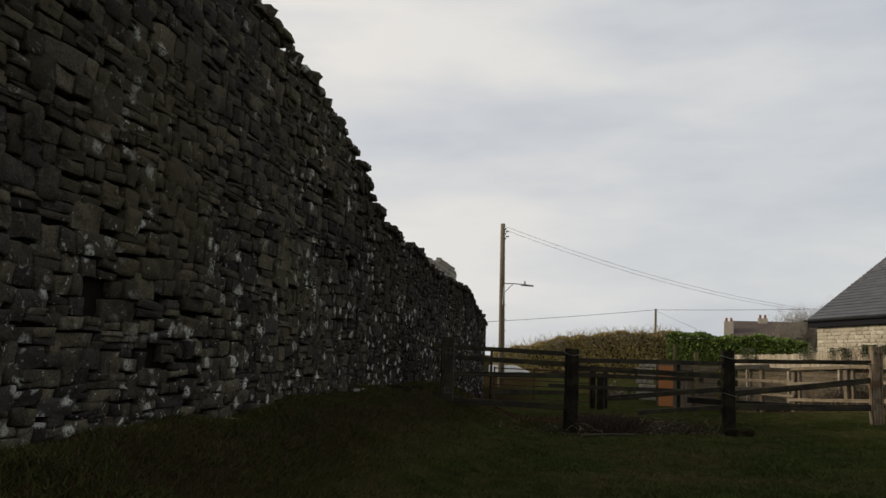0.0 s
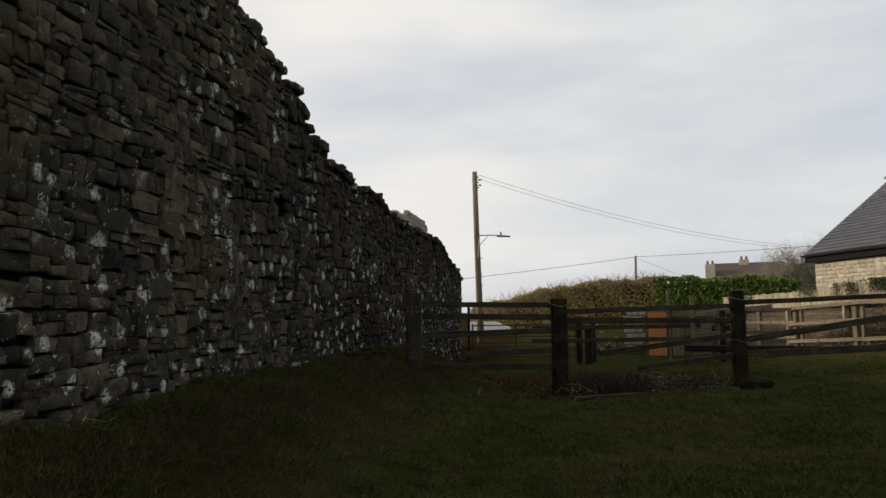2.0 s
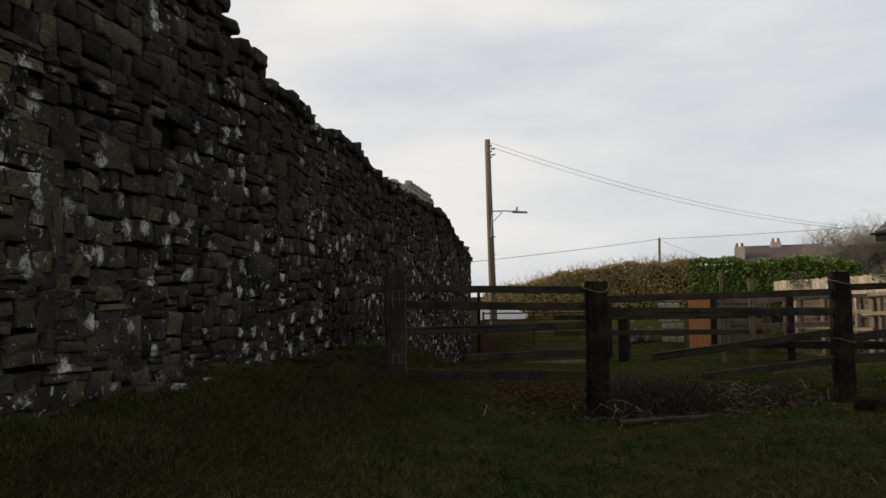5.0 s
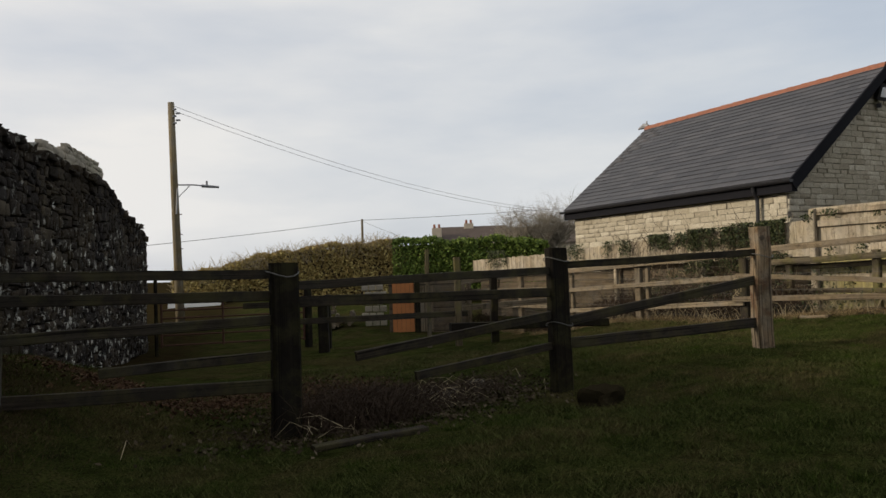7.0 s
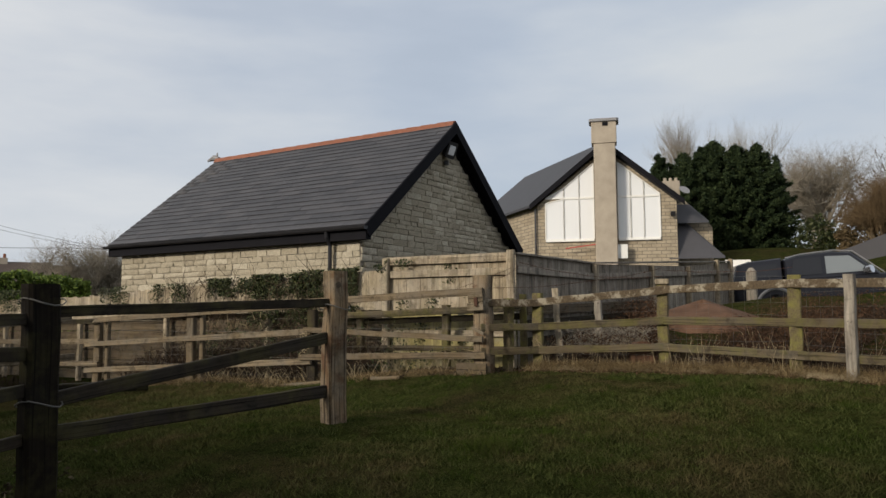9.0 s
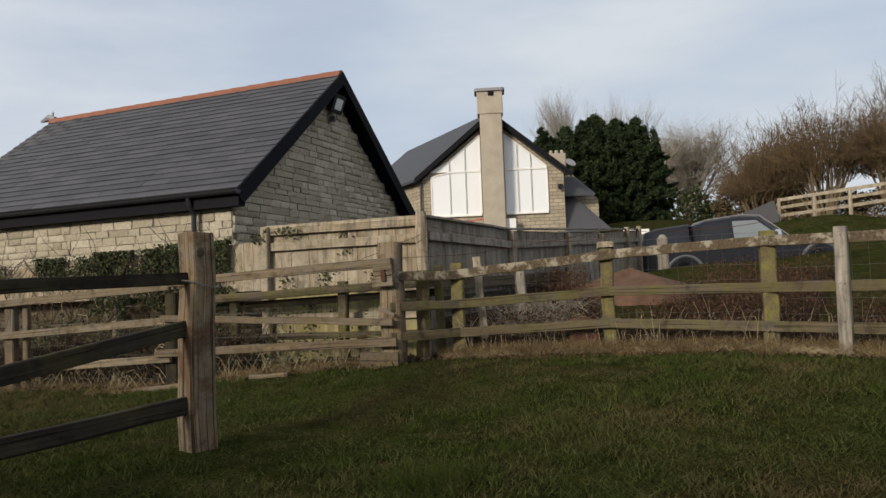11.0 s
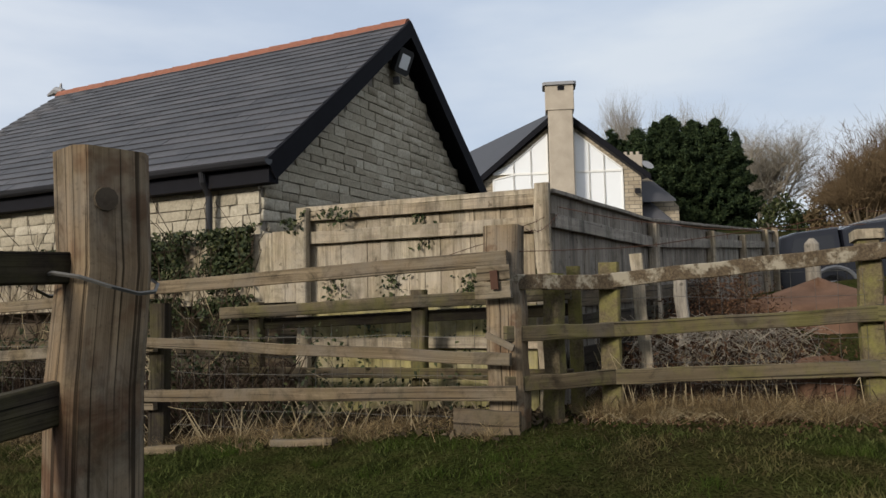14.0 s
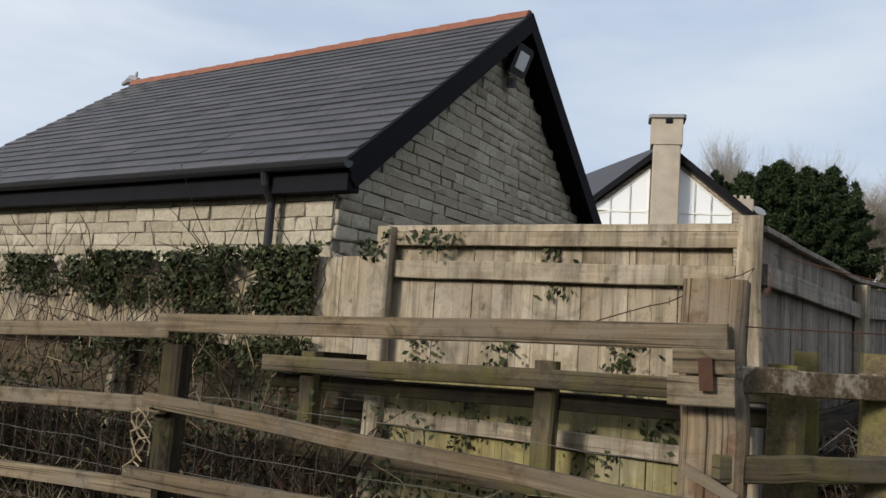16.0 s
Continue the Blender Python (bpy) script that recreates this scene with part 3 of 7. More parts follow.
TOP_Z = [6.6, 6.4, 5.98, 5.75, 5.57, 5.33, 5.12, 4.75, 4.58, 4.30, 4.37, 4.25, 4.29, 4.30, 4.06, 4.04, 4.10, 3.92, 3.62, 3.52, 3.42, 3.12]


def wall_top(s):
    return float(np.interp(s, TOP_S, TOP_Z)) - 0.06


def stone_kinds(n, depth=0.5, rough=1.0):
    """Unit stones: one wide (x), one high (z), face towards -y, chipped and uneven."""
    kinds = []
    ring = [(-.5, -.5), (0, -.5), (.5, -.5), (.5, 0), (.5, .5), (0, .5), (-.5, .5), (-.5, 0)]
    for _ in range(n):
        j = [(rnd(-.09, .09) * rough, rnd(-.12, .12) * rough) for _ in ring]
        cut = random.randrange(0, 8, 2)
        tilt, lean = rnd(-.25, .25) * rough, rnd(-.3, .3) * rough
        v = [(x + a, depth, z + b) for (x, z), (a, b) in zip(ring, j)]
        v += [(x + a, -0.34 + rnd(-.07, .07), z + b) for (x, z), (a, b) in zip(ring, j)]
        for i, ((x, z), (a, b)) in enumerate(zip(ring, j)):
            k = rnd(0.86, 0.97) if i != cut else 1 - 0.35 * rough
            v.append(((x + a) * k, -0.44 + tilt * x + lean * z + rnd(-.09, .09), (z + b) * k))
        v.append((rnd(-.2, .2), -0.46 + rnd(-.14, .10) * rough, rnd(-.2, .2)))
        f = []
        for r in (0, 8):
            for i in range(8):
                a, b = r + i, r + (i + 1) % 8
                f += [(a, b, b + 8), (a, b + 8, a + 8)]
        f += [(16 + i, 16 + (i + 1) % 8, 24) for i in range(8)]
        kinds.append((np.array(v), np.array(f)))
    return kinds


STONES = stone_kinds(22, 0.5, 0.75)


def lay(kinds, rows, place, pieces, parent, name, material, piece_material, near):
    """Stones at rows of (s, z, length, height, depth, tilt): the near ones as objects of their own, the rest in one mesh."""
    meshes = []
    for v, f in kinds:
        me = bpy.data.meshes.new(name)
        me.from_pydata([tuple(x) for x in v], [], [tuple(int(i) for i in t) for t in f])
        me.materials.append(piece_material)
        meshes.append(me)
    order = sorted(range(len(rows)), key=lambda i: near(rows[i]))
    chosen = set(order[:pieces])
    vs, fs, count = [], [], 0
    base = Matrix.Translation(Vector(parent["base"])).inverted()
    for i, (s, z, ln, ht, dp, tilt) in enumerate(rows):
        m = place(s, z) @ Matrix.Rotation(tilt, 4, "Y") @ Matrix.Diagonal((ln, dp, ht, 1))
        k = random.randrange(len(kinds))
        if i in chosen:
            ob = new(name, meshes[k])
            ob.parent = parent
            ob.matrix_local = base @ m
        else:
            a = np.array(m)
            vs.append(kinds[k][0] @ a[:3, :3].T + a[:3, 3])
            fs.append(kinds[k][1] + count)
            count += len(kinds[k][0])
    if vs:
        raw("stonework", np.concatenate(vs), np.concatenate(fs), material, parent, "", "", "stuff")


def courses(s0, s1, z0, z1, low, high, short, long_, keep):
    rows, z = [], z0
    while z < z1:
        h = rnd(low, high)
        s = s0 + rnd(-long_, 0)
        while s < s1:
            ln = rnd(short, long_) * (1.0 if random.random() < 0.8 else 1.5)
            c = s + ln / 2
            zc = z + h / 2
            if keep(c, zc):
                rows.append((c, zc, ln, h))
            s += ln
        z += h
    return rows


def stone_wall():
    t = thing("stone_wall", on_wall(0, 0, 1.0), "tall ruined rubble stone wall, dark, lichen-spotted, with a ragged broken top", "wall", "", "structure")
    sh = Shape()
    ss = list(np.arange(-14, 21.5, 0.55)) + [21.35]
    n = len(ss)
    for s in ss:
        zt = wall_top(s) - 0.16 + rnd(-0.05, 0.05)
        for o, z in ((-0.065, 0.2), (-0.065, zt), (-2.2, zt + rnd(-0.1, 0.25)), (-2.2, 0.2)):
            sh.v.append(Vector(on_wall(s, o, z)))
    for i in range(n - 1):
        for k in range(3):
            a = 4 * i + k
            sh.face([a, a + 1, a + 5, a + 4])
    sh.face([0, 1, 2, 3])
    sh.face([4 * n - 4, 4 * n - 3, 4 * n - 2, 4 * n - 1])
    part("core", sh, M_CORE, t, "rubble core with earthy mortar, near black for the joints' shade")
    ax = Matrix.Rotation(math.atan2(WU[1], WU[0]), 4, "Z")
    holes = [(-2.8, 2.25, .11, .13), (-1.94, 1.78, .10, .12), (3.61, 3.35, .13, .12), (2.29, 4.15, .16, .14), (9.2, 2.6, .12, .1)]

    def keep(s, z):
        if any(abs(s - a) < w and abs(z - b) < h for a, b, w, h in holes):
            return False
        return z < wall_top(s) + 0.05 * math.sin(s * 9.0) + rnd(-0.07, 0.07) and z > (0.75 if s < 8 else 0.15)

    rows = []
    for c, z, ln, h in courses(-9.0, 21.3, 0.1, 6.7, 0.10, 0.20, 0.12, 0.34, lambda s, z: z < wall_top(s) + 0.2):
        zz = z + 0.06 * math.sin(c * 0.7 + z * 0.8) + 0.045 * math.sin(c * 2.3 + z * 2) + rnd(-0.02, 0.02)
        cut = random.random()
        if cut < 0.30:
            k = rnd(0.4, 0.6)
            bits = [(c, zz - h * (1 - k) / 2, ln, h * k), (c + rnd(-0.03, 0.03), zz + h * k / 2, ln * rnd(0.75, 1.05), h * (1 - k))]
        elif cut < 0.62 and ln > 0.22:
            bits = [(c - ln / 4, zz, ln / 2, h), (c + ln / 4, zz + rnd(-0.02, 0.02), ln / 2, h)]
        else:
            grow = rnd(1.25, 1.7) if cut > 0.93 else 1.0
            bits = [(c, zz + rnd(-0.02, 0.02), ln * (0.5 + 0.5 * grow), h * grow)]
        for a, b, l2, h2 in bits:
            if keep(a, b):
                rows.append((min(a, 21.42 - l2 / 2), b, l2 * rnd(0.86, 1.03), h2 * rnd(0.82, 1.04), 0.055 + rnd(0, 0.07), random.gauss(0, 0.06)))
    # loose stones that stand proud along the broken top
    s = -6.0
    while s < 21.3:
        rows.append((s, wall_top(s) + rnd(-0.08, 0.03), rnd(0.16, 0.32), rnd(0.08, 0.16), rnd(0.16, 0.26), rnd(-0.2, 0.2)))
        s += rnd(0.18, 0.42)

    def place(s, z):
        return Matrix.Translation(on_wall(s, -0.02 + 0.02 * math.sin(s * 1.9 + z * 2.1), z)) @ ax

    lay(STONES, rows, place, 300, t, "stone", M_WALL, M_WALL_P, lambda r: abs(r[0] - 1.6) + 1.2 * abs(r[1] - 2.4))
    # broken end of the wall
    ends = []
    for c, z, ln, h in courses(-2.1, -0.05, 0.2, 3.0, 0.1, 0.2, 0.16, 0.4, lambda a, b: a < -0.25 and b < 2.9 + 0.05 * math.sin(a * 3)):
        ends.append((c, z, ln, h, 0.2, rnd(-0.05, 0.05)))
    az = Matrix.Rotation(math.atan2(-WN[1], -WN[0]), 4, "Z")
    lay(STONES, ends, lambda s, z: Matrix.Translation(on_wall(21.36, s, z)) @ az, 0, t, "stone", M_WALL, M_WALL_P, lambda r: 0)
    # pale core that stands above the face at the far end
    r2 = []
    for c, z, ln, h in courses(20.2, 26.0, 3.6, 5.7, 0.1, 0.18, 0.2, 0.5, lambda a, b: b < 5.50 + 0.12 * (a - 21) - 0.45 * max(0, a - 24.6) + rnd(-.08, .08)):
        r2.append((c, z, ln, h, 0.2, rnd(-0.06, 0.06)))
    r = thing("ruined_wall_stub", on_wall(23, -2.2, 0.5), "pale broken stub of ruined masonry behind the wall's end", "wall", "", "structure")
    sh = Shape()
    sh.poly([on_wall(20.3, -2.15, 0.3), on_wall(26, -2.15, 0.3), on_wall(26, -2.15, 4.8), on_wall(24.8, -2.15, 5.7), on_wall(20.4, -2.15, 5.2)], Vector((*(-WN * 0.9), 0)))
    part("core", sh, M_RUIN, r)
    lay(STONES, r2, lambda s, z: Matrix.Translation(on_wall(s, -2.1, z)) @ ax, 0, r, "stone", M_RUIN, M_RUIN, lambda q: 0)


stone_wall()


# ---- fences ----
def vlerp(p, q, t):
    return tuple(a + (b - a) * t for a, b in zip(p, q))


def post(parent, x, y, z0, z1, w, d, turn, material, label="", lean=(0, 0), name="post", jit=0.012, taper=0.97):
    sh = Shape()
    c, s = math.cos(turn), math.sin(turn)
    sh.beam((x, y, z0), (x + lean[0], y + lean[1], z1), w, d, (c, s, 0), 0.14, jit, 6, taper)
    return part(name, sh, material, parent, label)


def rail(parent, p, q, w, h, material, label="", name="rail", jit=0.012, rings=8):
    sh = Shape()
    short = (Vector(q) - Vector(p)).length < 0.7
    sh.beam(p, q, w, h, None, 0.12, 0.004 if short else jit * 0.35, 2 if short else rings)
    return part(name, sh, material, parent, label)


G, A, B, C = (6.95, 14.35), (9.28, 13.33), (12.65, 12.38), (15.29, 10.90)
TURN_F = math.atan2(C[1] - A[1], C[0] - A[0])


def field_fence():
    t = thing("field_fence", (*A, gz(*A)), "weathered post-and-rail field fence with leaning broken rails, posts darkened for shade", "fence")
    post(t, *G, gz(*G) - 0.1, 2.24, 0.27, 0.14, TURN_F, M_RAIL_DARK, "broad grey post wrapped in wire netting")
    # these two stand in the stone wall's shade, which their colour carries
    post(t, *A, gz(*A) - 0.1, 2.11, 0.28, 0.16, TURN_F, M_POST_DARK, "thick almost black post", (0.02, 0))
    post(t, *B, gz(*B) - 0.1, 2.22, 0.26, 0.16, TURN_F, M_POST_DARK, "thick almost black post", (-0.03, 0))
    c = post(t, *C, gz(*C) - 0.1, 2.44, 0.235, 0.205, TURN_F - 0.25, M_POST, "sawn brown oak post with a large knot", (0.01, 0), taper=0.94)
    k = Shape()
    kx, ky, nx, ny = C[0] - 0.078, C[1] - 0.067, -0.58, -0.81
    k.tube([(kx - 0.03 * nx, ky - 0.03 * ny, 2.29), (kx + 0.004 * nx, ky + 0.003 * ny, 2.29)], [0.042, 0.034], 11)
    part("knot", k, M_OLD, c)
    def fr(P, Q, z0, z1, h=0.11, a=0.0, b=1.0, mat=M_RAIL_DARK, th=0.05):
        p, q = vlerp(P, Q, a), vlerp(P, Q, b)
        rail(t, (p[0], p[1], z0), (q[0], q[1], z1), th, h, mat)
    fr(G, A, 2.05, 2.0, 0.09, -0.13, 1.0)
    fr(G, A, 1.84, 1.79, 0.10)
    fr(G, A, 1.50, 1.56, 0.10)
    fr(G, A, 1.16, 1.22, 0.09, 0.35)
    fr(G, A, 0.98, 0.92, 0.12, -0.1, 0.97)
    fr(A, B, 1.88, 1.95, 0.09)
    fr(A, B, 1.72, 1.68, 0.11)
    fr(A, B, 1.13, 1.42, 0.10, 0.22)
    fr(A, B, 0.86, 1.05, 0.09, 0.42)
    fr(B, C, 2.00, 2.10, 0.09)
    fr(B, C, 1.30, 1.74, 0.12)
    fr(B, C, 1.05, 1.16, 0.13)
    # sagging wire ties
    for P, z in ((B, 1.30), (C, 2.05), (B, 2.08), (A, 2.0)):
        sh = Shape()
        r = 0.165
        sh.tube([(P[0] + r * math.cos(a), P[1] + r * math.sin(a), z + 0.03 * math.sin(a * 2 + z)) for a in np.linspace(0, 6.28, 14)], [0.006] * 14, 4)
        part("wire_tie", sh, M_WIRE, t)
    # netting on the end post
    sh = Shape()
    for k in range(13):
        z = gz(*G) + 0.15 + k * 0.1
        sh.beam((G[0] + 0.1, G[1] - 0.10, z), (G[0] - 0.08, G[1] - 0.03, z), 0.006, 0.006)
    for d in (0.1, 0.02, -0.06):
        sh.beam((G[0] + d, G[1] - 0.10 + (0.1 - d) * 0.39, gz(*G)), (G[0] + d, G[1] - 0.10 + (0.1 - d) * 0.39, 2.2), 0.006, 0.006, (1, 0, 0))
    part("wire_netting", sh, M_WIRE, t)


field_fence()

AZ = radians(17.5)
KU, KN = Vector((math.sin(AZ), math.cos(AZ), 0)), Vector((-math.cos(AZ), math.sin(AZ), 0))   # along, and towards the camera
K0 = Vector((18.55, 9.78, 0))


def on_k(s, o=0.0, z=0.0):
    p = K0 + KU * s + KN * o
    return (p.x, p.y, z)


def gk(s, o=0.0):
    p = on_k(s, o)
    return gz(p[0], p[1])


def netting(parent, p, q, z0, z1, cell=0.15):
    """Sheep netting between two upright lines."""
    sh = Shape()
    p, q = Vector((*p[:2], 0)), Vector((*q[:2], 0))
    ln = (q - p).length
    for k in range(int((z1 - z0) / cell) + 1):
        n = max(3, int(ln / 0.4))
        sh.tube([(*(p + (q - p) * (i / n)).to_2d(), z0 + k * cell + rnd(-0.015, 0.015)) for i in range(n + 1)], [0.0017] * (n + 1), 3)
    x = 0.0
    while x < ln:
        c = p + (q - p) * (x / ln)
        sh.tube([(c.x, c.y, z0), (c.x + rnd(-.01, .01), c.y + rnd(-.01, .01), (z0 + z1) / 2), (c.x, c.y, z1)], [0.0014] * 3, 3)
        x += cell
    part("wire_netting", sh, M_WIRE, parent)


def paddock_fence():
    t = thing("paddock_fence", on_k(3, 0, gk(3)), "pale split-rail paddock fence with broken rail ends and netting", "fence")
    tn = math.pi / 2 - AZ
    post(t, *on_k(0.01, -0.12)[:2], gk(0) - 0.1, 2.54, 0.26, 0.24, tn, M_POST, "thick square silvered corner post")
    sh = Shape()
    sh.beam(on_k(0.0, 0.142, 2.08), on_k(0.01, 0.142, 2.21), 0.055, 0.014, KU)
    part("iron_strap", sh, M_RUST, t)
    for s, z in ((3.15, 2.05), (5.95, 1.92), (8.55, 1.86), (10.45, 1.92), (13.2, 1.9)):
        post(t, *on_k(s, -0.06)[:2], gk(s) - 0.1, z, 0.17, 0.12, tn, M_RAIL_DARK if s < 4 else M_RAIL, "", (rnd(-.02, .02), 0))
    for s, z in ((5.72, 2.02), (8.3, 1.9)):
        post(t, *on_k(s, -0.1)[:2], gk(s) - 0.1, z, 0.09, 0.09, tn, M_RAIL)
    def fr(s0, s1, z0, z1, h, mat=M_RAIL, o=0.04, lab=""):
        rail(t, on_k(s0, o, z0), on_k(s1, o, z1), 0.05, h, mat, lab, jit=0.014)
    fr(-0.06, 3.2, 2.30, 2.18, 0.11)
    fr(-0.1, 0.14, 2.20, 2.19, 0.10, M_RAIL, 0.10)
    fr(-0.1, 0.16, 2.08, 2.07, 0.12, M_RAIL, 0.09, "short nailed packing block")
    fr(3.1, 8.6, 2.14, 1.88, 0.10)
    fr(-0.08, 3.2, 1.60, 1.72, 0.085, M_RAIL, 0.09, "split pale rail with a splintered end")
    fr(3.1, 8.8, 1.69, 1.40, 0.10)
    fr(-0.12, 3.3, 1.37, 1.27, 0.10, M_RAIL, 0.09, "broken rail, split along its end")
    fr(3.1, 8.8, 1.20, 0.88, 0.10)
    fr(8.4, 13.4, 1.86, 1.84, 0.10, M_RAIL_DARK)
    fr(8.4, 13.4, 1.46, 1.40, 0.10)
    fr(8.4, 13.4, 1.02, 0.95, 0.10)
    sh = Shape()
    sh.beam(on_k(0.08, 0.13, 1.77), on_k(-0.12, 0.14, 1.68), 0.015, 0.045)
    part("splinter", sh, M_RAIL, t)
    sh = Shape()
    sh.beam(on_k(-0.14, 0.10, 1.12), on_k(0.34, 0.10, 1.13), 0.05, 0.26, None, 0.1, 0.004, 4)
    part("kick_board", sh, M_OLD, t, "short wide board nailed low on the post")
    sh = Shape()
    for k in range(4):
        p = Vector(on_k(3.15 + rnd(-.03, .03), 0.13, 1.68))
        sh.tube([p + KU * (0.07 * math.sin(i * 1.1 + k * 2)) + KN * rnd(0, 0.03) - Vector((0, 0, 0.05 * i + 0.02 * math.cos(i * 2.0 + k))) for i in range(9 - k)], [0.006] * (9 - k), 4)
    part("twine", sh, M_TWIG_P, t, "frayed pale baler twine")["kind"] = "stuff"
    netting(t, on_k(0.1, -0.1), on_k(3.1, -0.1), gk(1.5), 1.85)
    netting(t, on_k(3.2, -0.1), on_k(8.5, -0.1), gk(5), 1.7)


paddock_fence()

D0, D1, E1, F1, W1, X1 = (19.33, 9.22), (19.08, 8.97), (18.90, 7.15), (17.9, 5.6), (17.22, 5.15), (15.4, 3.3)


def pasture_fence():
    t = thing("pasture_fence", (*D1, gz(*D1)), "mossy three-rail pasture fence with lichen-white top rail", "fence")
    ps = [D1, E1, F1, X1]
    tops = [2.28, 2.38, 2.45, 2.3]
    for (x, y), z in zip(ps, tops):
        post(t, x, y, gz(x, y) - 0.1, z, 0.16, 0.12, 1.4, M_POST_G, "post green with algae", (rnd(-.02, .02), 0))
    post(t, *D0, gz(*D0) - 0.1, 2.27, 0.11, 0.09, 1.4, M_POST_G)
    post(t, *W1, gz(*W1) - 0.1, 2.42, 0.12, 0.10, 0.9, M_BOARD_G, "silver-grey post bound with wire", (-0.03, 0))
    post(t, 19.36, 8.66, gz(19.36, 8.66) + 0.1, 2.36, 0.10, 0.06, 1.4, M_BOARD, "pale slat leaning behind the rails", (0.0, 0.06))
    post(t, 18.93, 9.42, gz(18.93, 9.42) - 0.1, 2.20, 0.14, 0.12, 0.9, M_POST_G, "short mossy post at the corner", (0.02, -0.02))
    post(t, 20.9, 8.05, gz(20.9, 8.05) - 0.1, 2.25, 0.12, 0.10, 1.2, M_BOARD_G)
    sh = Shape()
    sh.beam((E1[0], E1[1], 2.38), (E1[0] + .01, E1[1], 2.45), 0.2, 0.16, (0.1, 1, 0))
    part("post_cap", sh, M_BOARD, t)
    zs = [(2.13, 1.77, 1.42), (2.30, 1.86, 1.48), (2.34, 1.84, 1.42), (2.25, 1.8, 1.4), (2.0, 1.6, 1.25)]
    line = [(K0.x + 0.12, K0.y - 0.12), D1, E1, F1, X1]
    for i in range(4):
        for k in range(3):
            p, q = line[i], line[i + 1]
            z1 = zs[i][k]
            z0 = zs[max(i - 1, 0)][k]
            d = Vector((q[0] - p[0], q[1] - p[1], 0)).normalized() * 0.12
            off = Vector((-0.09, 0, 0))
            mat = M_RAIL_L if k == 0 else M_RAIL_G
            rail(t, (p[0] - d.x + off.x, p[1] - d.y, z0), (q[0] + d.x + off.x, q[1] + d.y, z1), 0.05, 0.11, mat, "rail blotched white with lichen" if k == 0 else "", jit=0.014)
    for p, q, sag in (((18.55, 9.6, 2.5), (19.7, 9.3, 2.75), 0.06), ((19.7, 9.3, 2.8), (E1[0], E1[1], 2.5), 0.10), ((18.6, 9.7, 2.35), (E1[0], E1[1], 2.62), 0.08), ((E1[0], E1[1], 2.6), (F1[0], F1[1], 2.55), 0.05), ((19.0, 10.4, 2.3), (19.6, 9.4, 2.72), 0.03)):
        sh = Shape()
        a, b = Vector(p), Vector(q)
        sh.tube([a.lerp(b, i / 10) - Vector((0, 0, sag * 4 * (i / 10) * (1 - i / 10) + rnd(-.008, .008))) for i in range(11)], [0.003] * 11, 4)
        for i in range(1, 10):
            c = a.lerp(b, i / 10) - Vector((0, 0, sag * 4 * (i / 10) * (1 - i / 10)))
            sh.tube([c - Vector((0.01, 0.01, 0.02)), c + Vector((0.01, -0.01, 0.02))], [0.002] * 2, 3)
        part("barbed_wire", sh, M_RUST, t)
    netting(t, (D1[0] - .05, D1[1]), (E1[0] - .05, E1[1]), 1.2, 2.25, 0.16)
    netting(t, (E1[0] - .05, E1[1]), (F1[0] - .05, F1[1]), 1.25, 2.45, 0.17)
    netting(t, F1, X1, 1.2, 2.35, 0.17)


pasture_fence()

BF = Vector((19.72, 9.41, 0))
BU, BN = KU.copy(), KN.copy()
BR = (Vector((28.86, 4.55, 0)) - BF)
BRL = BR.length
BR = BR / BRL
BRN = Vector((BR.y, -BR.x, 0))       # towards the camera


def on_b(s, o, z):
    p = BF + BU * s + BN * o
    return (p.x, p.y, z)


def on_br(s, o, z):
    p = BF + BR * s + BRN * o
    return (p.x, p.y, z)


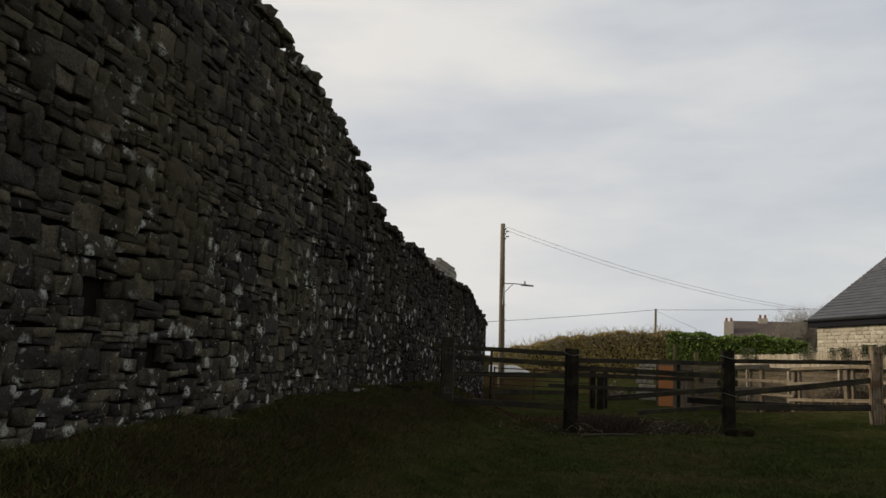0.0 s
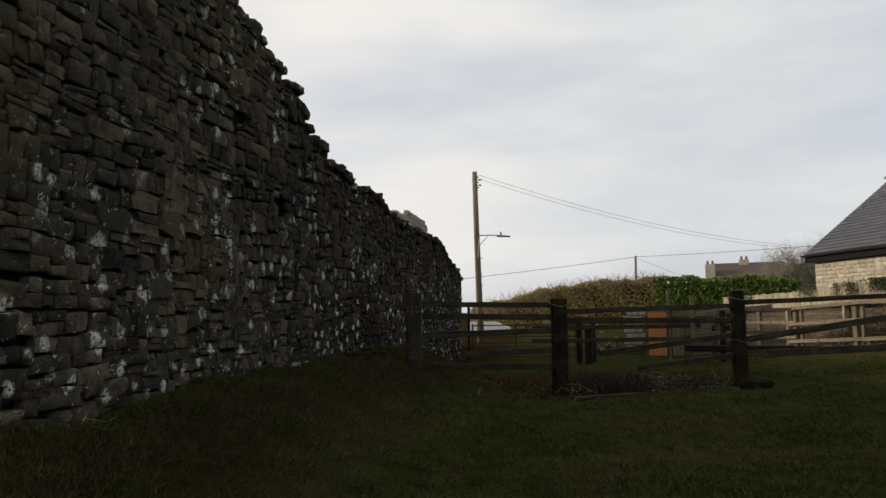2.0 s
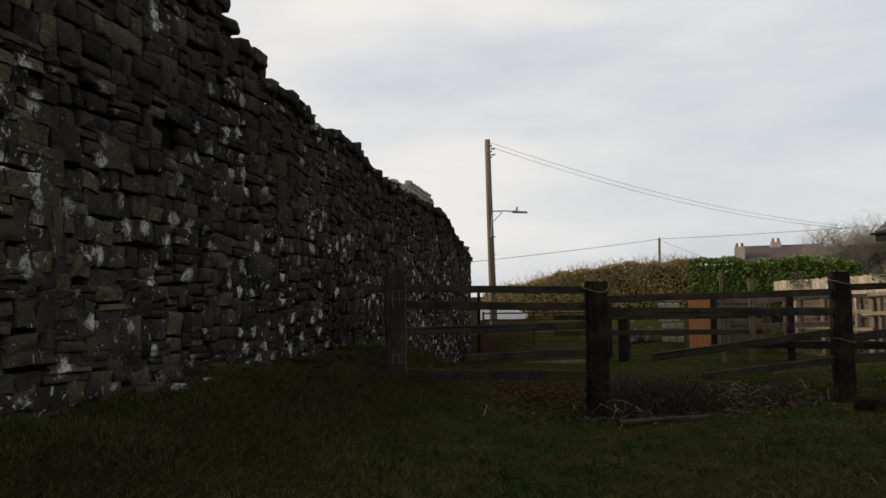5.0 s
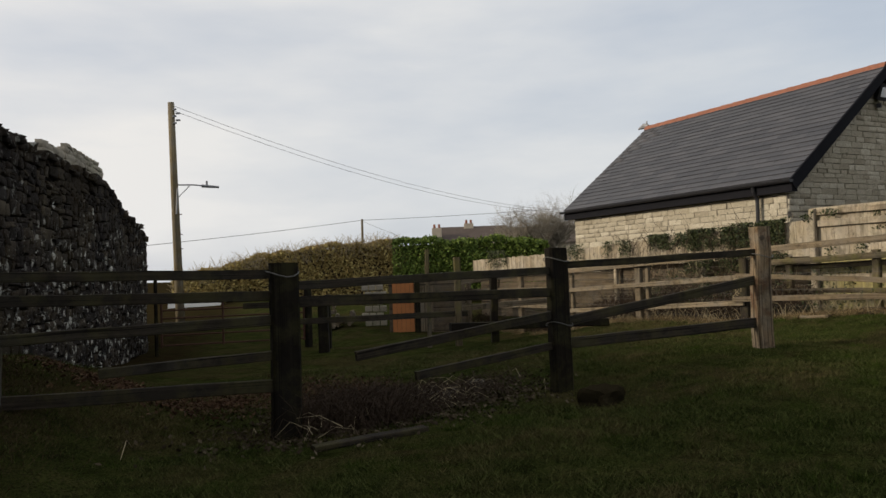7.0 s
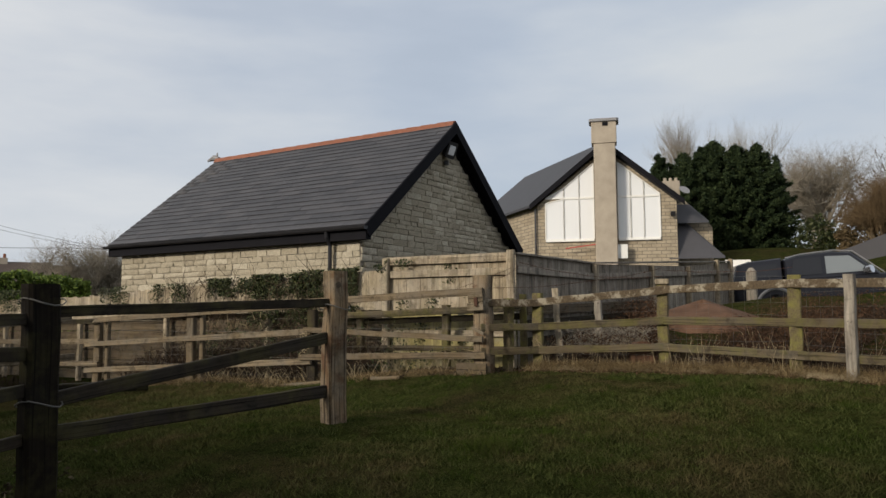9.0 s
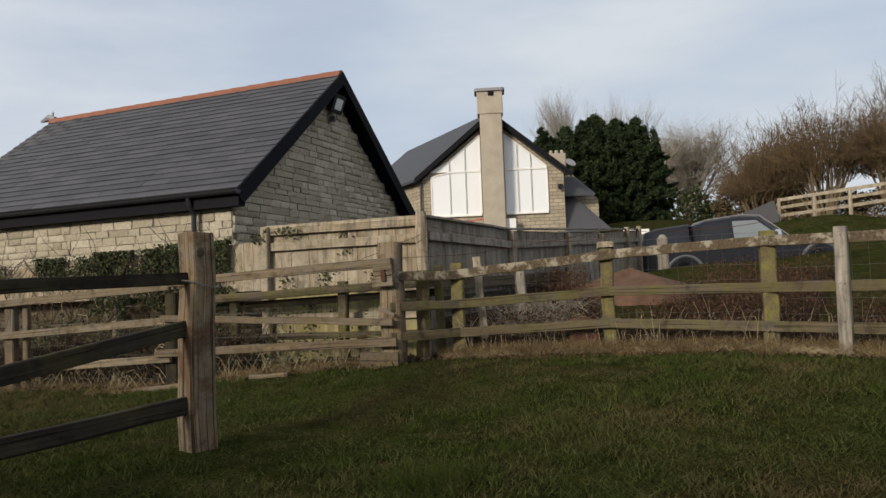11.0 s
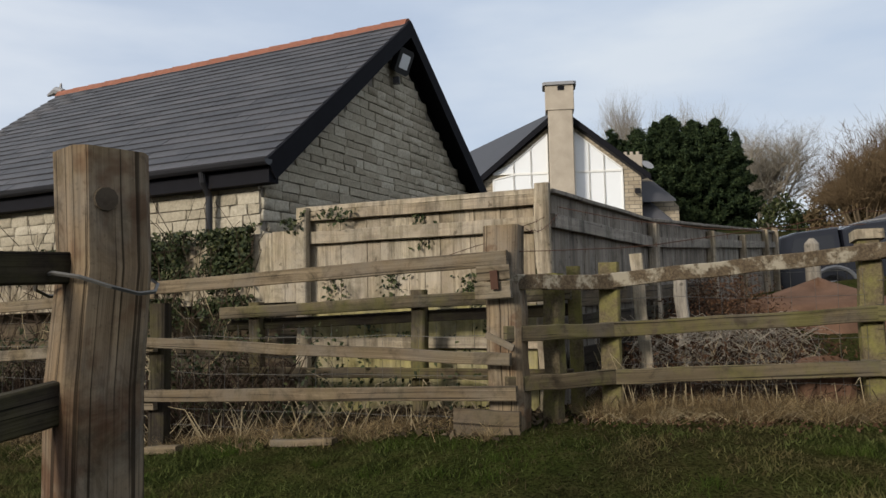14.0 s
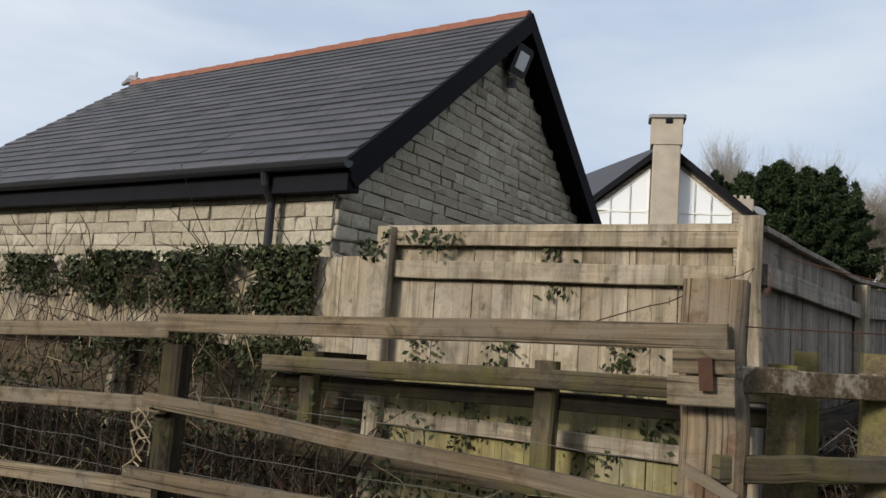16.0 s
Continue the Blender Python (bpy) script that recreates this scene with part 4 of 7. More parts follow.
def board_fence():
    t = thing("board_fence", on_b(0, 0, gz(BF.x, BF.y)), "tall close-boarded timber fence with posts, rails and capping", "fence")
    tn = math.pi / 2 - AZ
    def top(s):
        return 2.92 if s < 2.35 else float(np.interp(s, [2.35, 6.0, 10.5, 15], [2.78, 2.66, 2.42, 2.36]))
    s = 0.1
    while s < 14.5:
        w = rnd(0.135, 0.16)
        sh = Shape()
        z0 = gz(*on_b(s, 0, 0)[:2]) - 0.05
        tp = top(s) - (0.02 if s < 2.35 else rnd(0, 0.04))
        o = 0.0 if s < 2.35 else 0.06
        split = 1.98 if s < 2.35 else float(np.interp(s, [2.35, 6, 15], [2.05, 2.0, 1.8]))
        sh.beam(on_b(s + w / 2, o + rnd(-.004, .004), split), on_b(s + w / 2, o, tp), w * 0.985, 0.02, BU, 0.1, 0.003, 3)
        part("board", sh, M_BOARD, t)
        if s < 2.35:
            sh = Shape()
            sh.beam(on_b(s + w / 2, o + rnd(-.004, .004), z0), on_b(s + w / 2, o, split - 0.004), w * 0.985, 0.02, BU, 0.1, 0.003, 3)
            part("board", sh, M_BOARD_L, t, "lower board green with algae")
        s += w
    post(t, *on_b(0.0, 0.07, 0)[:2], gz(BF.x, BF.y) - 0.1, 3.0, 0.13, 0.11, tn, M_BOARD)
    post(t, *on_b(2.38, 0.09, 0)[:2], gz(BF.x, BF.y) - 0.1, 2.95, 0.12, 0.11, tn, M_BOARD)
    for s in (5.2, 8.0, 10.8, 13.6):
        post(t, *on_b(s, -0.06, 0)[:2], 0.5, top(s) - 0.05, 0.1, 0.1, tn, M_BOARD)
    rail(t, on_b(0.08, 0.05, 2.66), on_b(2.32, 0.05, 2.66), 0.045, 0.12, M_BOARD)
    rail(t, on_b(0.08, 0.05, 1.65), on_b(2.32, 0.05, 1.65), 0.045, 0.10, M_BOARD)
    rail(t, on_b(0.02, 0.02, 2.94), on_b(2.4, 0.02, 2.94), 0.09, 0.05, M_BOARD, "flat capping rail", "capping")
    rail(t, on_b(0.02, 0.06, 2.87), on_b(2.32, 0.06, 2.87), 0.03, 0.09, M_BOARD)
    for k in range(7):
        sh = Shape()
        z = 0.62 + k * 0.215
        sh.beam(on_b(2.42, -0.22 + rnd(-.01, .01), z + 0.12), on_b(14.6, -0.22, z), 0.04, 0.205, None, 0.08, 0.006, 8)
        part("retaining_board", sh, M_OLD, t, "old brown board below the pale ones" if k == 0 else "")
    # the run away from the paddock
    def ztop(s):
        return float(np.interp(s, [0, 2.7, 7.3, BRL], [2.96, 2.93, 3.10, 3.34]))
    s = 0.1
    while s < BRL:
        w = rnd(0.13, 0.15)
        sh = Shape()
        p = on_br(s, 0, 0)
        sh.beam(on_br(s + w / 2, rnd(-.012, .012), gz(p[0], p[1]) - 0.05), on_br(s + w / 2, 0, ztop(s) - 0.03), w * 0.97, 0.02, BR, 0.1, 0.003, 2)
        part("board", sh, M_BOARD_G, t)
        s += w
    for z0, z1, h in ((2.02, 2.06, 0.16), (1.78, 1.84, 0.17), (1.50, 1.58, 0.16)):
        sh = Shape()
        sh.beam(on_br(0.25, 0.08 + rnd(0, 0.02), z0), on_br(5.2, 0.08, z1 + 0.1), 0.04, h, None, 0.1, 0.008, 7)
        part("kick_board", sh, M_RAIL_DARK if z0 < 1.9 else M_OLD, t, "weathered plank along the foot" if h == 0.17 else "")
    for s in (2.7, 5.3, 7.35, 9.3, BRL):
        p = on_br(s, 0.07, 0)
        post(t, p[0], p[1], gz(p[0], p[1]) - 0.1, ztop(s) + (0.06 if s > 9 else -0.05), 0.12, 0.11, math.atan2(BR.y, BR.x), M_BOARD)
    rail(t, on_br(0.05, 0.02, ztop(0) - 0.01), on_br(2.7, 0.02, ztop(2.7) - 0.01), 0.09, 0.035, M_BOARD_G, "", "capping")
    rail(t, on_br(2.7, 0.02, ztop(2.7) - 0.01), on_br(BRL, 0.02, ztop(BRL) - 0.01), 0.09, 0.035, M_BOARD_G, "", "capping")
    rail(t, on_br(0.05, 0.05, ztop(0) - 0.27), on_br(2.7, 0.05, ztop(2.7) - 0.27), 0.045, 0.12, M_BOARD_G)
    rail(t, on_br(2.7, 0.05, ztop(2.7) - 0.27), on_br(BRL, 0.05, ztop(BRL) - 0.27), 0.045, 0.12, M_BOARD_G)


board_fence()


def inner_fence():
    t = thing("inner_fence", on_b(1, 0.4, gz(*on_b(1, 0.4, 0)[:2])), "low mossy rail fence in front of the boards", "fence")
    tn = math.pi / 2 - AZ
    for s, z in ((1.05, 2.12), (2.75, 2.05)):
        p = on_b(s, 0.34, 0)
        post(t, p[0], p[1], gz(p[0], p[1]) - 0.1, z, 0.13, 0.11, tn, M_RAIL_G)
    rail(t, on_b(-0.3, 0.42, 2.06), on_b(3.1, 0.42, 1.95), 0.05, 0.11, M_RAIL_G)
    rail(t, on_b(-0.3, 0.30, 1.93), on_b(3.1, 0.30, 1.83), 0.05, 0.10, M_RAIL_DARK)
    rail(t, on_b(-0.3, 0.42, 1.42), on_b(3.0, 0.42, 1.40), 0.05, 0.09, M_RAIL_G)


inner_fence()

# ---- barn ----
RA = radians(20.7)
LO, GA = Vector((math.sin(RA), math.cos(RA), 0)), Vector((math.cos(RA), -math.sin(RA), 0))
RN = Vector((24.757, 11.22, 6.466))     # near end of the ridge
HALF, LONG, ZE, ZR = 3.467, 8.054, 3.711, 6.466


def on_barn(along, across, z):
    p = RN + LO * along + GA * across
    return (p.x, p.y, z)


BRICKS = stone_kinds(12, 0.5, 0.45)


def barn():
    t = thing("barn", on_barn(4, 0, 0.8), "cream stone barn with a dark slate roof and red ridge tiles", "barn")
    ov, wl_ = 0.28, HALF - 0.22         # verge overhang, half width of the walls
    k = (ZR - ZE) / HALF
    ztop = ZE - 0.10
    zg = 0.2
    body = Shape()
    body.poly([on_barn(ov, -wl_, zg), on_barn(ov, wl_, zg), on_barn(ov, wl_, ztop), on_barn(ov, 0, ztop + k * wl_ - 0.06), on_barn(ov, -wl_, ztop)], LO * (LONG - 2 * ov))
    wall = part("wall", body, M_MORTAR, t, "stone walls with dark joints")
    rows = []
    def keep(c, z):
        return abs(c) < wl_ - 0.02 and z < ztop + k * (wl_ - abs(c)) - 0.12
    z = 0.9
    for c, z, ln, h in courses(-wl_, wl_, 1.0, 6.4, 0.095, 0.15, 0.17, 0.42, keep):
        a, b = max(c - ln / 2, -wl_), min(c + ln / 2, wl_)
        if b - a > 0.08:
            rows.append(((a + b) / 2, z, (b - a) * 0.965, h * 0.92, 0.045 + rnd(0, 0.03), rnd(-0.012, 0.012)))
    ax = Matrix.Rotation(math.atan2(GA.y, GA.x), 4, "Z")
    lay(BRICKS, rows, lambda s, z: Matrix.Translation(on_barn(ov - 0.005, s, z)) @ ax, 150, wall, "stone", M_BLOCK, M_BLOCK_P, lambda r: abs(r[0] + 1.2) + abs(r[1] - 3.8))
    rows = []
    for c, z, ln, h in courses(-(LONG - ov), -ov, 1.0, ztop - 0.02, 0.11, 0.17, 0.2, 0.52, lambda c, z: z < ztop):
        a, b = max(c - ln / 2, -(LONG - ov)), min(c + ln / 2, -ov)
        if b - a > 0.08:
            rows.append(((a + b) / 2, z, (b - a) * 0.965, h * 0.93, 0.045 + rnd(0, 0.02), rnd(-0.01, 0.01)))
    ax2 = Matrix.Rotation(math.atan2(-LO.y, -LO.x), 4, "Z")
    lay(BRICKS, rows, lambda s, z: Matrix.Translation(on_barn(-s, -wl_ + 0.005, z)) @ ax2, 150, wall, "stone", M_BLOCK, M_BLOCK_P, lambda r: abs(r[0] + 1.5) + abs(r[1] - 3.0))
    # roof deck and slates on the visible slope
    up = Vector((0, 0, 1))
    roof = Shape()
    th = 0.09
    roof.poly([on_barn(0, -HALF, ZE - th), on_barn(0, 0, ZR - th), on_barn(0, 0, ZR - 0.02), on_barn(0, -HALF, ZE - 0.02)], LO * LONG)
    roof.poly([on_barn(0, HALF, ZE - th), on_barn(0, 0, ZR - th), on_barn(0, 0, ZR - 0.02), on_barn(0, HALF, ZE - 0.02)], LO * LONG)
    rf = part("roof", roof, M_SLATE, t, "blue-grey slate roof")
    slope = Vector((GA.x * HALF, GA.y * HALF, ZR - ZE))
    sl = slope.length
    su = slope / sl
    nrm = LO.cross(su) if LO.cross(su).z > 0 else su.cross(LO)
    nrow = 22
    pitch = sl / nrow
    sv = np.array([(-.5, 0, 0), (.5, 0, 0), (.5, 1, 0), (-.5, 1, 0), (-.5, 0, 1), (.5, 0, 1), (.5, 1, .15), (-.5, 1, .15)])
    sf = np.array([(4, 5, 6), (4, 6, 7), (0, 4, 7), (0, 7, 3), (5, 1, 2), (5, 2, 6), (0, 1, 5), (0, 5, 4)])
    me = bpy.data.meshes.new("slate")
    me.from_pydata([tuple(v) for v in sv], [], [tuple(int(i) for i in f) for f in sf])
    me.materials.append(M_SLATE_P)
    base = Matrix.Translation(Vector(t["base"])).inverted()
    vs, fs, cnt = [], [], 0
    w = 0.55
    ncol = int(LONG / w)
    w = LONG / ncol
    cells = []
    for r in range(nrow):
        for c in range(-1, ncol + 1):
            x = (c + 0.5 + 0.5 * (r % 2)) * w
            a, b = max(x - w / 2, -0.0), min(x + w / 2, LONG)
            if b - a > 0.05:
                cells.append((r, (a + b) / 2, b - a))
    cells.sort(key=lambda q: q[1] + 0.10 * q[0])
    for i, (r, x, ww) in enumerate(cells):
        o = RN + LO * x - slope + su * (r * pitch) + nrm * rnd(0.0, 0.004)
        m = Matrix((LO * (ww - 0.008), su * (pitch * 1.12), nrm * rnd(0.017, 0.022))).transposed().to_4x4()
        m = Matrix.Translation(o) @ m
        if i < 300:
            ob = new("slate", me)
            ob.parent = rf
            ob.matrix_local = base @ m
        else:
            q = np.array(m)
            vs.append(sv @ q[:3, :3].T + q[:3, 3])
            fs.append(sf + cnt)
            cnt += 8
    raw("slating", np.concatenate(vs), np.concatenate(fs), M_SLATE, rf, "", "", "stuff")
    # red ridge tiles
    n = 18
    for i in range(n):
        a, b = LONG * i / n + 0.01, LONG * (i + 1) / n + 0.03
        sh = Shape()
        for x, r in ((a, 0.0), (b, 0.012)):
            for ac, z in ((-0.15, -0.10), (-0.07, 0.025), (0, 0.05), (0.07, 0.025), (0.15, -0.10), (0, 0.02)):
                sh.v.append(Vector(on_barn(x, ac * (1 + r), ZR + z + r)))
        for j in range(6):
            q = (j + 1) % 6
            sh.face([j, q, 6 + q, 6 + j])
        sh.face([0, 1, 2, 3, 4, 5])
        sh.face([6, 7, 8, 9, 10, 11])
        part("ridge_tile", sh, M_TERRA, rf, "terracotta ridge tile" if i == 0 else "")
    # verge boards, fascia, gutter, downpipe
    for s in (-1, 1):
        sh = Shape()
        e = 0.26
        sh.poly([on_barn(-0.03, s * (HALF + 0.05), ZE - 0.03), on_barn(-0.03, 0, ZR + 0.005), on_barn(-0.03, 0, ZR - e), on_barn(-0.03, s * (HALF - 0.12), ZE - e + 0.02)], LO * 0.035)
        part("bargeboard", sh, M_BLACK, t, "black painted bargeboard")
        sh = Shape()
        sh.poly([on_barn(0.0, s * (HALF - 0.03), ZE - 0.12), on_barn(0, 0, ZR - 0.12), on_barn(0, 0, ZR - 0.15), on_barn(0, s * (HALF - 0.03), ZE - 0.15)], LO * (ov + 0.02))
        part("soffit", sh, M_BLACK, t)
    sh = Shape()
    sh.poly([on_barn(0.0, -HALF + 0.02, ZE - 0.04), on_barn(0.0, -HALF + 0.02, ZE - 0.28), on_barn(0.0, -wl_ - 0.03, ZE - 0.28), on_barn(0.0, -wl_ - 0.03, ZE - 0.04)], LO * LONG)
    part("fascia", sh, M_BLACK, t, "deep black fascia board")
    sh = Shape()
    for x in (-0.05, LONG + 0.05):
        for an in np.linspace(math.pi, 2 * math.pi, 7):
            sh.v.append(Vector(on_barn(x, -HALF - 0.05 + 0.07 * math.cos(an), ZE - 0.03 + 0.07 * math.sin(an))))
    for i in range(6):
        sh.face([i, i + 1, i + 8, i + 7])
    sh.face(list(range(7)))
    sh.face(list(range(7, 14)))
    part("gutter", sh, M_PLASTIC, t, "black half-round gutter")
    sh = Shape()
    sh.tube([on_barn(0.95, -HALF - 0.05, ZE - 0.06), on_barn(0.95, -HALF - 0.02, ZE - 0.2), on_barn(0.95, -HALF + 0.08, ZE - 0.36), on_barn(0.95, -HALF + 0.08, 0.9)], [0.042] * 4, 10)
    part("downpipe", sh, M_PLASTIC, t, "black plastic downpipe")
    # floodlight under the apex
    fl = thing("floodlight", on_barn(-0.1, 0.0, ZR - 0.62), "grey square floodlight hung under the barn's apex", "floodlight")
    sh = Shape()
    c0 = Vector(on_barn(0.10, -0.12, ZR - 0.66))
    fwd = (-LO * 0.9 + Vector((0, 0, -0.35)) - GA * 0.15).normalized()
    sh.beam(c0 - fwd * 0.05, c0 + fwd * 0.08, 0.30, 0.34, GA, 0.12, 0, 2, 1.15)
    part("housing", sh, M_PLASTIC, fl)
    sh = Shape()
    sh.beam(c0 + fwd * 0.081, c0 + fwd * 0.088, 0.20, 0.22, GA, 0.05)
    part("lens", sh, M_GLASS, fl, "pale lens")
    sh = Shape()
    sh.beam(c0 - fwd * 0.05, Vector(on_barn(0.24, -0.1, ZR - 0.6)), 0.05, 0.05)
    part("bracket", sh, M_PLASTIC, fl)
    sh = Shape()
    sh.box(Vector(on_barn(0.16, -0.16, ZR - 1.02)) - Vector((.05, .05, 0)), Vector(on_barn(0.16, -0.16, ZR - 0.92)) + Vector((.05, .05, 0)))
    part("sensor", sh, M_PLASTIC, fl)
    # small ornament at the far end of the ridge
    fi = thing("ridge_finial", on_barn(LONG, 0, ZR), "small pale bird-shaped finial on the ridge end", "finial")
    sh = Shape()
    sh.tube([on_barn(LONG - 0.05, 0, ZR + 0.02), on_barn(LONG + 0.15, 0, ZR + 0.08), on_barn(LONG + 0.42, 0, ZR + 0.02)], [0.07, 0.09, 0.03], 8)
    sh.tube([on_barn(LONG + 0.06, 0, ZR + 0.05), on_barn(LONG + 0.03, 0, ZR + 0.22)], [0.05, 0.02], 6)
    part("figure", sh, M_LEAD, fi)


barn()


# ---- house on the rise ----
HX, HN = Vector((0.03, 0.999, 0)).normalized(), Vector((-0.999, 0.03, 0))      # along the gable, and out of it
HO = Vector((49.84, 7.27, 0))


def on_h(a, o, z):
    """a: metres along the gable from the chimney, to the left as one faces it; o: metres out of it."""
    p = HO + HX * a + HN * o
    return (p.x, p.y, z)


def pane(t, pts, frame_w=0.07):
    sh = Shape()
    sh.poly(pts, HN * 0.02)
    w = part("window", sh, M_GLASS, t, "pale glass pane")
    sh = Shape()
    n = len(pts)
    for i in range(n):
        p, q = Vector(pts[i]) + HN * 0.03, Vector(pts[(i + 1) % n]) + HN * 0.03
        sh.beam(p, q, 0.06, frame_w, HN)
    part("frame", sh, M_WHITE, w)


def house():
    t = thing("house", on_h(0, -4, 3.6), "stone house with a glazed gable and a tall rendered chimney", "house")
    el, er, za = 3.97, -3.92, 11.23
    zl = zr = 7.98
    deep = 11.0
    ridge_dir = (-HN * 0.86 + HX * 0.50).normalized() * deep
    g = 3.3
    sh = Shape()
    sh.poly([on_h(el - .2, 0, g), on_h(er + .2, 0, g), on_h(er + .2, 0, zr), on_h(0, 0, za - 0.2), on_h(el - .2, 0, zl)], ridge_dir)
    part("wall", sh, M_FARSTONE, t, "buff coursed stone walls")
    sh = Shape()
    for e, z in ((el + .15, zl - .12), (er - .15, zr - .12)):
        sh.poly([on_h(e, 0.35, z), on_h(0, 0.35, za), on_h(0, 0.35, za + 0.14), on_h(e, 0.35, z + 0.14)], ridge_dir + Vector((*(-HN * 0.35).to_2d(), 0)))
    roof = part("roof", sh, M_SLATE_P, t, "dark slate roof")
    for e, z in ((el + .2, zl - .16), (er - .2, zr - .16)):
        b = Shape()
        b.poly([on_h(e, 0.37, z - 0.12), on_h(0, 0.37, za - 0.12), on_h(0, 0.37, za + 0.2), on_h(e, 0.37, z + 0.2)], HN * 0.05)
        part("bargeboard", b, M_BLACK, roof)
    # chimney
    sh = Shape()
    sh.beam(on_h(0.0, 0.45, g), on_h(0.0, 0.45, 11.17), 1.16, 0.9, HX, 0.04, 0.0, 4, 1.0)
    ch = part("chimney", sh, M_RENDER, t, "tall stained rendered chimney breast")
    sh = Shape()
    sh.beam(on_h(0.02, 0.45, 11.17), on_h(0.02, 0.45, 12.35), 1.34, 1.0, HX, 0.03)
    part("chimney_top", sh, M_RENDER, ch)
    sh = Shape()
    sh.beam(on_h(0.02, 0.45, 12.35), on_h(0.02, 0.45, 12.5), 1.58, 1.2, HX, 0.1)
    part("cap", sh, M_LEAD, ch, "flat slab cap")
    # thin black slab on the face replaces the slot's shaded inside
    sh = Shape()
    sh.beam(on_h(-0.05, 0.96, 12.1), on_h(-0.05, 0.98, 12.3), 0.3, 0.03, HX)
    part("flue_slot", sh, M_BLACK, ch)
    # glazing either side
    zb, zm = 6.03, 8.29
    def zroof(a):
        e = el if a > 0 else -er
        return za - 0.45 - (za - 7.98) * abs(a) / e
    for sgn, a0, a1 in ((1, 0.66, 3.3), (-1, 0.66, 2.85)):
        cuts = [a0, a0 + (a1 - a0) * 0.30, a0 + (a1 - a0) * 0.62, a1]
        for i in range(3):
            p, q = sgn * cuts[i], sgn * cuts[i + 1]
            lowtop = min(zm, zroof(q))
            pane(t, [on_h(p, 0.02, zb), on_h(q, 0.02, zb), on_h(q, 0.02, lowtop), on_h(p, 0.02, min(zm, zroof(p)))])
            if zroof(p) > zm + 0.15:
                pane(t, [on_h(p, 0.02, zm + 0.05), on_h(q, 0.02, zm + 0.05), on_h(q, 0.02, max(zm + 0.08, zroof(q))), on_h(p, 0.02, zroof(p))])
        sill = Shape()
        sill.beam(on_h(sgn * a0, 0.06, zb - 0.08), on_h(sgn * a1, 0.06, zb - 0.08), 0.16, 0.1)
        part("sill", sill, M_WHITE, t)
    sh = Shape()
    sh.tube([on_h(el - 0.1, 0.1, zl - 0.2), on_h(el - 0.1, 0.1, 4.0)], [0.06, 0.06], 8)
    part("downpipe", sh, M_PLASTIC, t)
    sh = Shape()
    sh.beam(on_h(-3.5, 0.1, 7.3), on_h(-3.5, 0.35, 7.25), 0.25, 0.25, HX)
    part("lamp", sh, M_PLASTIC, t)
    sh = Shape()
    sh.box(Vector(on_h(-1.1, 0.6, 4.9)), Vector(on_h(-1.1, 0.6, 5.65)) + Vector((0.15, 0.6, 0)))
    part("board", sh, M_WHITE, t, "white panel below the window")
    sh = Shape()
    sh.beam(on_h(2.2, 0.5, 5.5), on_h(-0.56, 0.5, 5.83), 0.05, 0.06)
    part("pole", sh, plain_mat("red paint", (0.4, 0.06, 0.05)), t, "red pole leaning below the window")
    # lower wing behind
    w = thing("house_wing", (55.59, 1.72, 4.24), "lower slate-roofed wing with a stone stack", "house")
    sh = Shape()
    sh.poly([(51.4, 4.3, 3.4), (51.4, 1.5, 3.4), (51.4, 1.5, 6.7), (51.4, 3.0, 8.3), (51.4, 4.3, 8.3)], (3.5, 0.8, 0))
    part("wall", sh, M_FARSTONE, w)
    for name, pts in (("roof", [(51.9, 4.6, 8.65), (51.9, 3.35, 8.65), (50.5, 1.8, 6.85), (50.5, 4.3, 6.85)]), ("porch_roof", [(51.0, 4.3, 6.85), (51.0, 2.95, 6.85), (49.7, 1.15, 4.85), (49.7, 4.0, 4.85)])):
        sh = Shape()
        sh.poly(pts, (0.12, 0.0, 0.12))
        part(name, sh, M_SLATE_P, w, "dark slate slope")
    sh = Shape()
    sh.beam((52.0, 3.6, 7.6), (52.0, 3.6, 9.4), 0.95, 0.8, (0, 1, 0), 0.05)
    st = part("chimney", sh, M_RENDER, w)
    for y in (3.3, 3.6, 3.9):
        sh = Shape()
        sh.tube([(52.0, y, 9.4), (52.0, y, 9.62)], [0.1, 0.09], 8)
        part("chimney_pot", sh, M_RENDER, st)
    sh = Shape()
    sh.tube([(51.6, 2.95, 8.75), (51.5, 2.9, 8.85)], [0.05, 0.32], 12)
    part("satellite_dish", sh, M_LEAD, w, "grey satellite dish")


house()


# ---- trees and shrubs ----
def branch(sh, p, d, ln, r, depth, spread, up, sides=5):
    n = 4
    pts, rs = [Vector(p)], [r]
    for i in range(n):
        d = (d + Vector((rnd(-1, 1), rnd(-1, 1), rnd(-1, 1))) * 0.13 + Vector((0, 0, up * 0.10))).normalized()
        pts.append(pts[-1] + d * (ln / n))
        rs.append(r * (1 - 0.55 * (i + 1) / n))
    sh.tube(pts, rs, sides if depth > 1 else 3)
    if depth <= 0:
        return
    for i in range(1, n + 1):
        for _ in range(2 if i < n else 3):
            side = Vector((rnd(-1, 1), rnd(-1, 1), rnd(-0.3, 0.8))).normalized()
            nd = (d * (1 - spread) + side * spread).normalized()
            branch(sh, pts[i], nd, ln * rnd(0.45, 0.72), rs[i] * 0.6, depth - 1, spread, up, 4)


